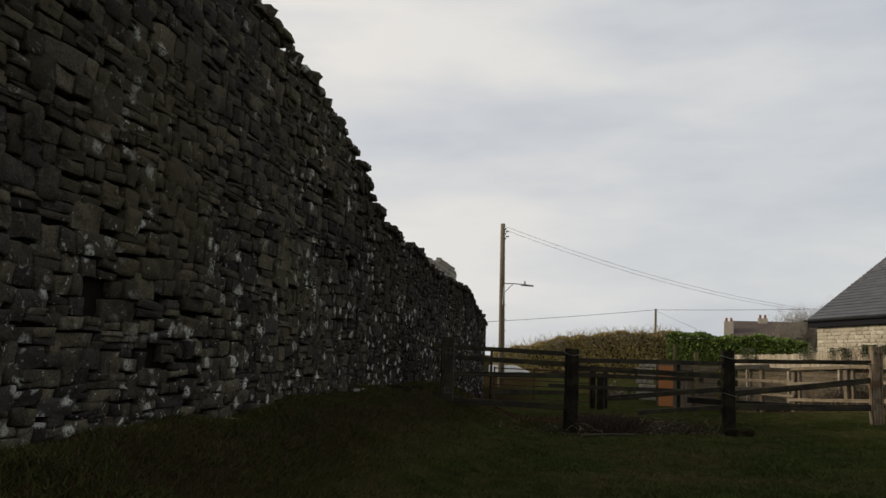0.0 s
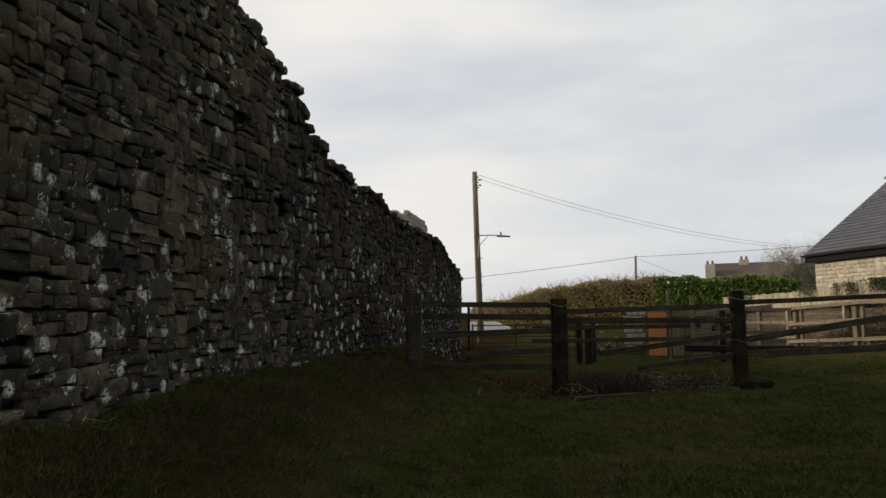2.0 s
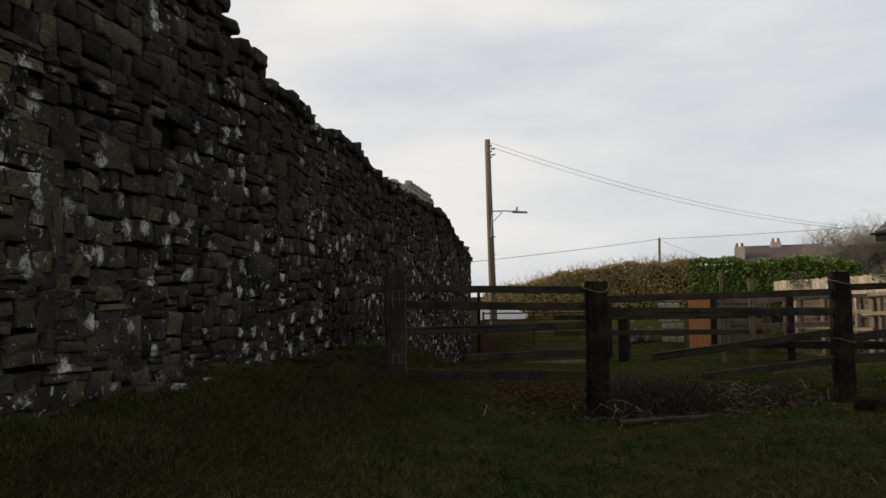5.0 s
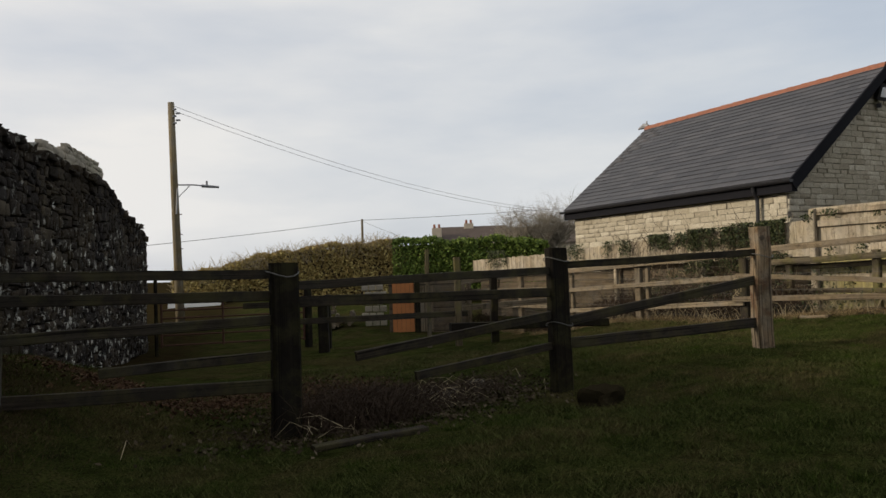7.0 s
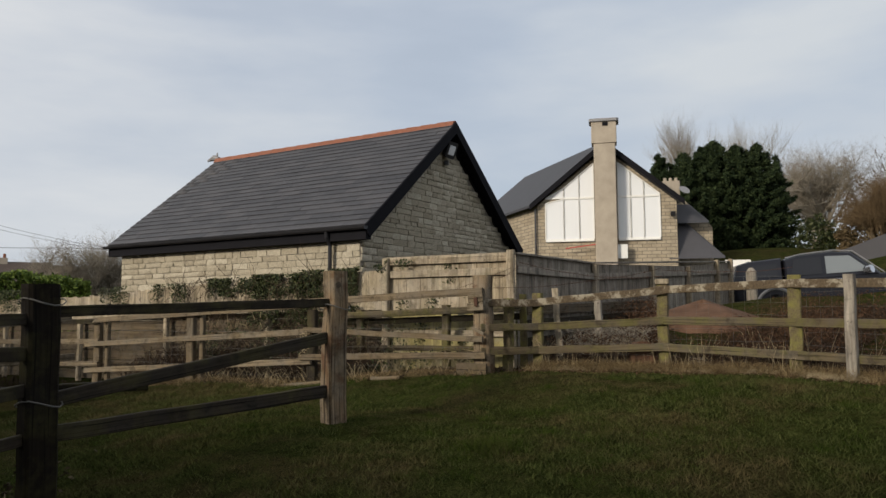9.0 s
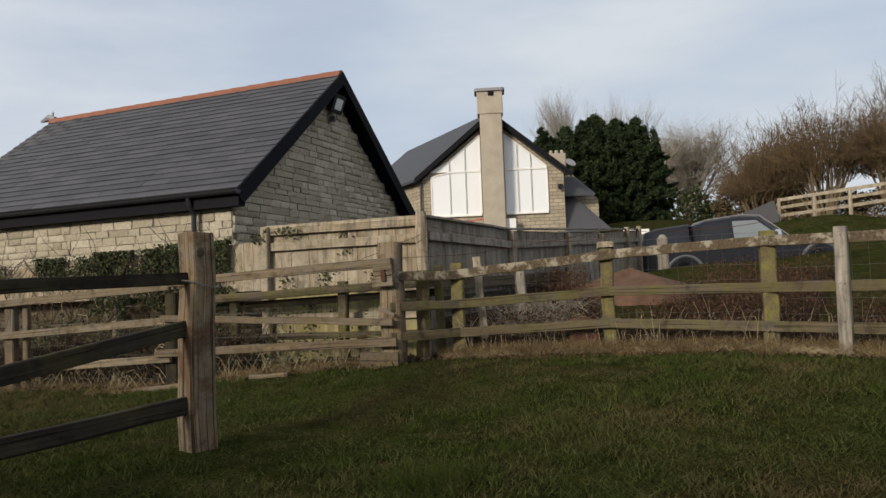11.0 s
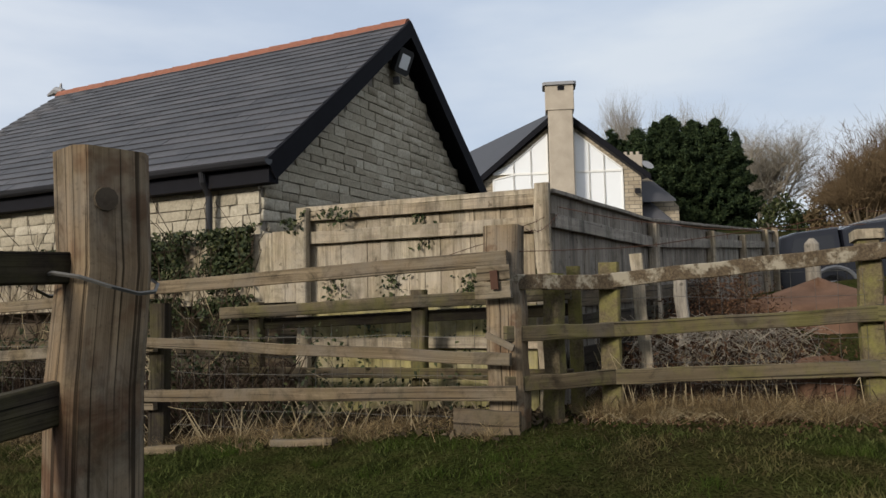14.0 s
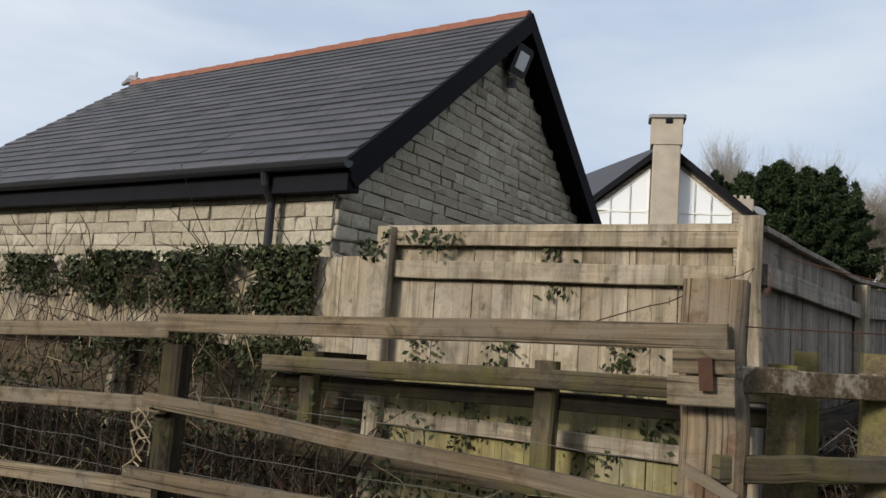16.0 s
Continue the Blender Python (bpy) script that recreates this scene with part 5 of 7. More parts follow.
def bare_tree(base, height, spread, stems, label, material, depth=3, r=0.14, up=1.0, name="bare_tree", fan=0.5):
    t = thing(name, base, label, "tree", "bare trees")
    trunk, crown = Shape(), Shape()
    b = Vector(base)
    for k in range(stems):
        a = rnd(0, 6.28)
        d = Vector((math.cos(a) * fan, math.sin(a) * fan, 1.0)).normalized() if stems > 1 else Vector((rnd(-.1, .1), rnd(-.1, .1), 1)).normalized()
        o = b + Vector((math.cos(a), math.sin(a), 0)) * (0.25 * (stems > 1)) - Vector((0, 0, 0.2))
        top = o + d * height * 0.35
        trunk.tube([o, o + d * height * 0.18 + Vector((rnd(-.05, .05), rnd(-.05, .05), 0)), top], [r, r * 0.8, r * 0.62], 7)
        for _ in range(4 if stems > 3 else 6):
            side = Vector((rnd(-1, 1), rnd(-1, 1), rnd(0.1, 1))).normalized()
            branch(crown, o + d * height * rnd(0.14, 0.35), (d * (1 - spread) + side * spread).normalized(), height * rnd(0.28, 0.42), r * 0.5, depth, spread, up)
    part("trunk", trunk, material, t)
    part("crown", crown, material, t, "crown of fine leafless twigs")


bare_tree((41.6, 33.1, 1.6), 5.6, 0.65, 3, "gnarled leafless garden tree", M_TWIG_G, 3, 0.16, 0.4)
bare_tree((76.4, -3.2, 7.0), 12.6, 0.35, 2, "tall leafless poplar behind the cypress", M_TWIG_G, 3, 0.24, 1.0)
bare_tree((79.8, -11.4, 7.0), 12.0, 0.62, 3, "leafless ash tree with a rounded crown", M_TWIG_G, 3, 0.26, 0.3)
def thicket(base, height, reach, n, label):
    """A broad sallow: many stems from the ground that arch out into a dome of fine twigs."""
    t = thing("sallow_bush", base, label, "tree", "sallow thicket")
    b = Vector(base)
    trunk, crown = Shape(), Shape()
    for i in range(n):
        a, up = rnd(0, 6.283), rnd(-0.05, 1.0)
        u = math.sqrt(1 - up * up)
        full = (1 + 0.16 * math.sin(3 * a + b.x) + 0.10 * math.sin(7 * a + 5 * up)) * rnd(0.62, 1.04)
        tip = b + Vector((math.cos(a) * reach * u * full, math.sin(a) * reach * u * full, height * (0.42 + 0.58 * up * full)))
        root = b + Vector((math.cos(a), math.sin(a), 0)) * rnd(0.05, 0.5) - Vector((0, 0, 0.2))
        bend = b + Vector((math.cos(a) * reach * u * 0.45, math.sin(a) * reach * u * 0.45, height * rnd(0.28, 0.5))) + Vector((rnd(-.4, .4), rnd(-.4, .4), 0))
        thick = i % 14 == 0
        if thick:
            trunk.tube([root, root.lerp(bend, 0.5) + Vector((rnd(-.1, .1), rnd(-.1, .1), 0.1)), bend], [0.085, 0.06, 0.04], 5)
        crown.tube([bend, bend.lerp(tip, 0.5) + Vector((rnd(-.25, .25), rnd(-.25, .25), 0.2)), tip], [0.032 if thick else 0.016, 0.011, 0.005], 4)
        d = (tip - bend).normalized()
        for _ in range(10):
            p = bend.lerp(tip, rnd(0.3, 1.0))
            e = p + (d * 0.5 + Vector((rnd(-1, 1), rnd(-1, 1), rnd(-0.35, 0.9))) * 0.8) * rnd(0.3, 0.85)
            crown.tube([p, p.lerp(e, 0.5) + Vector((rnd(-.06, .06), rnd(-.06, .06), 0.05)), e], [0.009, 0.007, 0.003], 3)
    part("trunk", trunk, M_TWIG, t)
    part("crown", crown, M_TWIG_S, t, "dome of fine brown leafless twigs")


for q in ((54.0, -8.2, 5.0, 4.6, 2.4), (52.3, -11.2, 5.1, 6.9, 3.2), (51.0, -14.6, 5.1, 7.4, 3.4), (56, -10.2, 5.2, 6.4, 2.8), (54, -17.0, 5.2, 7.6, 3.6), (50, -19.2, 5.0, 7.2, 3.4)):
    thicket(q[:3], q[3], q[4], 520, "broad brown leafless sallow thicket")


def leaf_cloud(name, centres, n, size, material, label, category, trunk=None, kind=""):
    """Foliage in uneven clumps of small leaves round the given (x, y, z, rx, ry, rz)."""
    pts = []
    tot = sum(c[3] * c[4] + c[3] * c[5] for c in centres)
    for x, y, z, rx, ry, rz in centres:
        k = int(n * (rx * ry + rx * rz) / tot)
        d = RNG.normal(size=(k, 3))
        d /= np.linalg.norm(d, axis=1, keepdims=True)
        r = RNG.uniform(0.5, 1.06, (k, 1)) ** 0.4
        lump = 1 + 0.16 * np.sin(d[:, :1] * 9 + x * 3) * np.sin(d[:, 1:2] * 8 + y) + 0.12 * np.sin(d[:, 2:] * 13 + z)
        pts.append(d * r * lump * (rx, ry, rz) + (x, y, z))
    v, f = leaves(np.concatenate(pts), size, long=1.5)
    if kind:
        return raw(name, v, f, material, None, label, category, kind)
    lo = (centres[0][0], centres[0][1], min(c[2] - c[5] for c in centres))
    t = thing(name, lo, label, category)
    raw("crown", v, f, material, t)
    if trunk:
        sh = Shape()
        sh.tube([(trunk[0], trunk[1], trunk[2]), (trunk[0] + .1, trunk[1], trunk[3])], [0.22, 0.12], 7)
        part("trunk", sh, M_TWIG, t)
    return t


def cypress(base, h, w, label):
    """A conifer of drooping sprays on whorls of limbs round a leader."""
    t = thing("cypress_tree", base, label, "tree", "cypress trees")
    b = Vector(base)
    sh = Shape()
    sh.tube([b, b + Vector((0.05, 0, h * 0.6)), b + Vector((0, 0.05, h * 0.97))], [0.22, 0.13, 0.03], 7)
    part("trunk", sh, M_TWIG, t)
    pts = []
    leaders = [(0.0, 0.0, h, w)] + [(rnd(-0.7, 0.7) * w, rnd(-0.7, 0.7) * w, h * rnd(0.62, 0.98), w * rnd(0.26, 0.42)) for _ in range(9)]
    for lx, ly, lh, lw in leaders:
        n = int(130 * lw)
        for i in range(n):
            u = (i + rnd(0, 1)) / n
            reach = lw * min(1.0, (1 - u) * 1.7) ** 0.85 * rnd(0.5, 1.35) + 0.05
            a = rnd(0, 6.28)
            k = int(26 + 66 * reach)
            s = RNG.uniform(0.3, 1.0, k) ** 0.6
            thin = (1.05 - 0.75 * s)[:, None]
            jit = RNG.normal(0, 0.17, (k, 3)) * thin
            rise = rnd(0.1, 0.6)
            p = np.stack([lx + math.cos(a) * reach * s, ly + math.sin(a) * reach * s, lh * (0.02 + 0.98 * u) + reach * rise * s], 1) + jit
            pts.append(p + np.array(base))
    v, f = leaves(np.concatenate(pts), 0.062, (0, 0, 0.4), 2.2)
    raw("crown", v, f, M_CYPRESS, t, "dense dark green sprays")


for x, y, h, w in ((62.3, 3.6, 7.2, 2.0), (62.0, 1.7, 8.0, 2.7), (61.7, -0.3, 8.7, 3.0), (61.4, -1.7, 8.3, 2.8), (61.1, -3.0, 8.3, 2.0)):
    cypress((x, y, 4.9), h, w, "dense dark green cypress")
leaf_cloud("ivy_clad_bush", [(58, -5.6, 6.2, 1.2, 1.2, 1.7), (57.5, -6.8, 5.8, 1.2, 1.1, 1.2)], 5000, 0.09, M_IVY, "ivy-clad bush below the sallows", "bush")
leaf_cloud("brown_bush", [(55.5, -7.6, 6.2, 1.6, 1.5, 1.9), (54.5, -9.6, 6.0, 1.6, 1.6, 1.6), (54.5, -12.4, 5.8, 1.6, 1.8, 1.3), (54.5, -15.4, 5.8, 1.6, 1.8, 1.2)], 26000, 0.07, M_BUSH, "brown twiggy winter bush below the thicket", "bush")


def hedge(name, p, q, z0, z1, thick, n, size, material, label, twigs=0):
    t = thing(name, (*vlerp(p, q, 0.5), z0[0]), label, "hedge")
    p, q = np.array(p), np.array(q)
    d = (q - p) / np.linalg.norm(q - p)
    nr = np.array([d[1], -d[0]])
    ln = np.linalg.norm(q - p)
    s = RNG.uniform(0, 1, n)
    top = np.interp(s, np.linspace(0, 1, len(z1)), z1) + 0.08 * np.sin(s * ln * 1.9) + 0.05 * np.sin(s * ln * 5.1)
    bot = np.interp(s, np.linspace(0, 1, len(z0)), z0)
    side = RNG.uniform(0, 1, n)
    on_top = RNG.random(n) < 0.3
    z = np.where(on_top, top + RNG.normal(0, 0.05, n), bot + (top - bot) * side)
    o = np.where(on_top, RNG.uniform(-1, 1, n) * thick / 2, thick / 2 * (1 + 0.10 * np.sin(s * ln * 2.3 + z * 3)) * np.where(RNG.random(n) < 0.8, 1, -1) + RNG.normal(0, 0.05, n))
    xy = p + d * (s * ln)[:, None] + nr * o[:, None]
    v, f = leaves(np.column_stack([xy, z]), size, (nr[0] * 0.4, nr[1] * 0.4, 0.4))
    raw("foliage", v, f, material, t)
    # dark filler shell stands in for the shade among the inner twigs
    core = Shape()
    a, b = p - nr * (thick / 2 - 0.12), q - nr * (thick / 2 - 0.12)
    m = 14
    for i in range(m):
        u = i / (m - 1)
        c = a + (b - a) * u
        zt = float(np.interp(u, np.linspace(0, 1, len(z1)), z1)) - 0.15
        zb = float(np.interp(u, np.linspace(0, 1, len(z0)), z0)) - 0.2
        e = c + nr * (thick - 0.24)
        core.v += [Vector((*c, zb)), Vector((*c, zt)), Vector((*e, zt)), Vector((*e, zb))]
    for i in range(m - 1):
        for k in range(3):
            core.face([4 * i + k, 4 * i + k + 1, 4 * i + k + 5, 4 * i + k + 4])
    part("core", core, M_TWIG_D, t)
    if twigs:
        sh = Shape()
        for _ in range(twigs):
            u = rnd(0, 1)
            c = p + d * (u * ln) + nr * (thick / 2 * rnd(0.6, 1.15))
            zt = float(np.interp(u, np.linspace(0, 1, len(z1)), z1))
            z = zt - abs(rnd(0, 1)) * 0.8
            e = Vector((*c, z)) + Vector((rnd(-.5, .5), rnd(-.5, .5), rnd(0.1, 0.7)))
            sh.tube([(*c, z), Vector((*c, z)).lerp(e, 0.5) + Vector((rnd(-.1, .1), rnd(-.1, .1), 0.05)), e], [0.012, 0.01, 0.004], 3)
        tagged(part("twig", sh, M_TWIG_P, t, "pale wiry twigs"), kind="stuff")


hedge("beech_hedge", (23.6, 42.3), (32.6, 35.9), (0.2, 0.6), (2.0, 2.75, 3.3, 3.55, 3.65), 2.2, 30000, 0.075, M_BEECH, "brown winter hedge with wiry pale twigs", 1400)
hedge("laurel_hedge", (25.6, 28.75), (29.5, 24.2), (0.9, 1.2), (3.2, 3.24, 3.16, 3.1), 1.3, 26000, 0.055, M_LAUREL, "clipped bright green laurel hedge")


# ---- utility pole and wires ----
def wire(parent, p, q, sag, r=0.008, n=14, name="wire"):
    p, q = Vector(p), Vector(q)
    sh = Shape()
    sh.tube([p.lerp(q, i / n) - Vector((0, 0, sag * 4 * (i / n) * (1 - i / n))) for i in range(n + 1)], [r] * (n + 1), 4)
    return part(name, sh, M_PLASTIC, parent)


def poles():
    t = thing("street_lamp_pole", (18.14, 31.77, 0.4), "timber utility pole with a street lamp on a bracket", "street lamp")
    sh = Shape()
    sh.tube([(18.16, 31.76, 0.2), (18.12, 31.77, 2.3), (18.06, 31.80, 5.3), (18.01, 31.82, 8.22)], [0.155, 0.145, 0.125, 0.11], 12)
    part("pole", sh, M_POLE, t, smooth=True)
    sh = Shape()
    sh.tube([(18.06, 31.80, 5.33), (18.6, 31.5, 5.34), (19.15, 31.18, 5.28)], [0.025] * 3, 8)
    sh.tube([(18.08, 31.79, 4.8), (18.5, 31.55, 5.30)], [0.015] * 2, 6)
    part("bracket", sh, M_LEAD, t)
    sh = Shape()
    sh.beam((18.85, 31.36, 5.30), (19.36, 31.06, 5.26), 0.17, 0.10, None, 0.4, 0, 3, 0.7)
    lh = part("lamp_head", sh, M_LEAD, t, "grey cobra-head lantern")
    sh = Shape()
    sh.tube([(19.0, 31.27, 5.34), (19.0, 31.27, 5.48)], [0.04, 0.035], 8)
    part("photocell", sh, M_LEAD, lh)
    for k in range(5):
        sh = Shape()
        sh.beam((18.0 + 0.12 * (k % 2), 31.7, 7.95 - 0.12 * k), (18.12 + 0.14 * (k % 2), 31.66, 7.97 - 0.12 * k), 0.05, 0.06)
        part("fitting", sh, M_LEAD, t)
    for z in (3.1, 3.6, 4.3):
        sh = Shape()
        sh.tube([(18.1, 31.7, z), (18.22, 31.6, z)], [0.015, 0.015], 6)
        part("step_bolt", sh, M_RUST, t)
    sh = Shape()
    sh.beam((18.02, 31.62, 4.3), (18.08, 31.62, 5.2), 0.05, 0.04)
    part("cable_guard", sh, M_LEAD, t)
    wire(t, (18.05, 31.8, 8.12), (46.5, 33.5, 5.6), 0.8, 0.008)
    wire(t, (18.05, 31.8, 7.95), (46.5, 33.5, 5.5), 0.85, 0.008)
    f = thing("far_utility_pole", (54.5, 63.3, 2.0), "slim distant utility pole", "utility pole")
    sh = Shape()
    sh.tube([(54.5, 63.3, 1.5), (54.55, 63.28, 7.5)], [0.15, 0.11], 8)
    part("pole", sh, M_POLE, f)
    wire(f, (54.55, 63.28, 7.4), (14.0, 60.0, 3.1), 0.25, 0.02)
    wire(f, (54.55, 63.28, 7.4), (76.0, 47.0, 8.6), 0.15, 0.02)
    wire(f, (54.55, 63.28, 7.3), (58.0, 58.0, 4.6), 0.05, 0.012)


poles()


def cottage(base, ln, dp, wall_z, ridge_z, turn, label, chim):
    t = thing("cottage", base, label, "house", "distant cottages")
    b = Vector(base)
    u = Vector((math.cos(turn), math.sin(turn), 0))
    n = Vector((-u.y, u.x, 0))
    def at(a, o, z):
        p = b + u * a + n * o
        return (p.x, p.y, z)
    sh = Shape()
    sh.poly([at(0, 0, b.z), at(0, dp, b.z), at(0, dp, wall_z), at(0, dp / 2, ridge_z - 0.1), at(0, 0, wall_z)], u * ln)
    part("wall", sh, M_RENDER, t)
    sh = Shape()
    for o in (-0.2, dp + 0.2):
        sh.poly([at(-0.2, o, wall_z - 0.05), at(-0.2, dp / 2, ridge_z), at(-0.2, dp / 2, ridge_z + 0.12), at(-0.2, o, wall_z + 0.07)], u * (ln + 0.4))
    part("roof", sh, M_ROOFBROWN, t, "weathered brown slate roof")
    for a, o, z in chim:
        sh = Shape()
        sh.beam(at(a, o, wall_z), at(a, o, z), 0.9, 0.7, u, 0.05)
        st = part("chimney_stack", sh, M_RENDER, t)
        for k in (-0.22, 0.22):
            sh = Shape()
            sh.tube([at(a + k, o, z), at(a + k, o, z + 0.35)], [0.13, 0.1], 8)
            part("chimney_pot", sh, M_TERRA, st)


M_ROOFBROWN = plain_mat("brown-grey roof slate", (0.085, 0.066, 0.057), 0.8, 0.0, 0.4, 2.0, 0.2)
cottage((56.5, 54.6, 2.5), 6.0, 5.0, 4.6, 6.2, -0.85, "distant cottage with a brown roof and chimneys", [(-0.4, 0.6, 6.15), (2.6, 2.5, 6.6)])
cottage((60.5, 49.6, 2.5), 8.0, 5.0, 4.4, 5.95, -0.88, "distant low cottage with a grey-brown roof", [(7.0, 2.5, 6.3)])


# ---- yard beyond the fences ----
def yard():
    t = thing("stable_door_shed", (20.25, 22.9, 0.2), "small block shed with an orange boarded door", "shed")
    d = Vector((0.715, -0.70, 0))
    nn = Vector((-0.70, -0.715, 0))
    o = Vector((20.02, 23.05, 0))
    def at(a, z, k=0.0):
        p = o + d * a + nn * k
        return (p.x, p.y, z)
    sh = Shape()
    sh.poly([at(-0.1, 0.1), at(2.1, 0.1), at(2.1, 1.85), at(-0.1, 1.85)], -nn * 1.2)
    part("wall", sh, M_OLD, t)
    for k in range(5):
        sh = Shape()
        sh.beam(at(0.06 + k * 0.125, 0.3, 0.03), at(0.06 + k * 0.125, 1.8, 0.03), 0.118, 0.03, d)
        part("door_board", sh, M_ORANGE, t, "orange-stained boards" if k == 0 else "")
    sh = Shape()
    sh.beam(at(0.72, 0.1, 0.06), at(0.72, 1.95, 0.06), 0.14, 0.12, d)
    part("door_post", sh, M_POST_DARK, t)
    for k in range(3):
        sh = Shape()
        sh.beam(at(0.85 + k * 0.13, 0.3, 0.03), at(0.85 + k * 0.13, 1.6, 0.03), 0.12, 0.03, d)
        part("door_board", sh, M_RAIL, t)
    p = thing("block_pier", (20.9, 24.9, 0.2), "pale block pier beside the log pile", "pier")
    for r in range(8):
        for c in range(3):
            sh = Shape()
            x = c * 0.23 + (0.1 if r % 2 else 0)
            q = Vector((20.75, 25.05, 0)) + d * x
            sh.beam((q.x - .1 * d.x, q.y - .1 * d.y, 0.25 + r * 0.22), (q.x + .1 * d.x, q.y + .1 * d.y, 0.25 + r * 0.22), 0.3, 0.19, None, 0.15, 0.01)
            part("block", sh, M_RUIN, p)
    for i in range(34):
        x, y = 20.1 + rnd(-0.5, 0.5), 25.7 + rnd(-0.5, 0.3)
        z = gz(x, y) + 0.07 + 0.62 * abs(rnd(0, 1)) * rnd(0.3, 1)
        sh = Shape()
        a = rnd(-0.5, 0.5)
        v = Vector((-0.70 + a * 0.4, -0.7, rnd(-0.1, 0.1))) * 0.2
        c = Vector((x, y, z))
        sh.tube([c - v, c + v], [rnd(0.05, 0.08)] * 2, 7)
        solo("log", sh, M_RAIL, "split firewood log on a rough pile", "log", group="firewood pile")


yard()


def metal_gate():
    t = thing("metal_gate", (14.2, 24.8, 0.2), "tubular metal field gate across the lane", "gate")
    p, q = Vector((13.96, 24.92, 0)), Vector((16.9, 23.1, 0))
    z0, z1 = 0.40, 1.45
    for k in range(6):
        z = z0 + (z1 - z0) * (k / 5) ** 0.9
        sh = Shape()
        sh.tube([(p.x, p.y, z), (q.x, q.y, z)], [0.022, 0.022], 6)
        part("bar", sh, M_RUST, t)
    for u in (0.0, 0.42, 1.0):
        c = p.lerp(q, u)
        sh = Shape()
        sh.tube([(c.x, c.y, z0 - 0.05), (c.x, c.y, z1 + 0.05)], [0.028, 0.028], 6)
        part("upright", sh, M_RUST, t)
    for x, y, h in ((13.85, 24.98, 2.2), (17.0, 23.05, 1.7)):
        sh = Shape()
        sh.beam((x, y, 0), (x, y, h), 0.16 if h < 2 else 0.07, 0.16 if h < 2 else 0.07, (1, 0, 0))
        part("gate_post", sh, M_POST_DARK, t)
    f = thing("lane_fence", (17.3, 17.1, 0.4), "odd old posts and boards in the yard", "fence")
    for x, y, z0_, z1_, w, m in ((16.41, 18.17, 0.3, 2.46, 0.13, M_RAIL_G), (16.83, 17.72, 0.3, 2.28, 0.2, M_RAIL_G), (17.32, 17.14, 0.4, 1.86, 0.22, M_POST_DARK), (14.8, 19.66, 0.3, 1.5, 0.3, M_POST_DARK), (16.0, 21.0, 0.2, 1.55, 0.2, M_POST_DARK)):
        post(f, x, y, z0_, z1_, w, w * 0.7, 0.8, m)
    rail(f, (13.5, 20.6, 1.42), (17.0, 17.6, 1.45), 0.05, 0.12, M_RAIL_DARK)
    rail(f, (13.5, 20.6, 1.05), (17.0, 17.6, 1.10), 0.05, 0.12, M_RAIL_DARK)
    rail(f, (16.8, 17.75, 1.75), (18.6, 16.6, 1.95), 0.05, 0.12, M_RAIL)
    rail(f, (16.8, 17.75, 1.2), (19.5, 17.2, 1.25), 0.05, 0.12, M_RAIL)
    s = Shape()
    s.beam((16.1, 17.3, gz(16.1, 17.3) + 0.45), (18.9, 15.4, gz(18.9, 15.4) + 0.12), 0.2, 0.16, None, 0.1, 0.01, 4)
    solo("timber_baulk", s, M_POST_DARK, "long dark timber baulk lying in the yard", "timber")
    w = Shape()
    n = 26
    w.poly([(14.7 + 0.95 * math.cos(a) * (1 + 0.2 * math.sin(3 * a)), 21.9 + 0.75 * math.sin(a) * (1 + 0.2 * math.cos(2 * a)), gz(14.7, 21.9) + 0.05) for a in np.linspace(0, 6.283, n, endpoint=False)], (0, 0, 0.006))
    solo("puddle", w, M_WATER, "shallow muddy puddle in the gateway", "puddle", "structure")
    # low white van far behind the gate
    s = Shape()
    s.poly([(22.0, 40.0, 0.5), (23.9, 38.7, 0.5), (23.9, 38.7, 1.0), (23.2, 39.2, 1.35), (22.0, 40.0, 1.35)], (0.9, 1.2, 0))
    solo("white_trailer", s, M_WHITE, "white trailer parked beyond the gate", "trailer")


metal_gate()


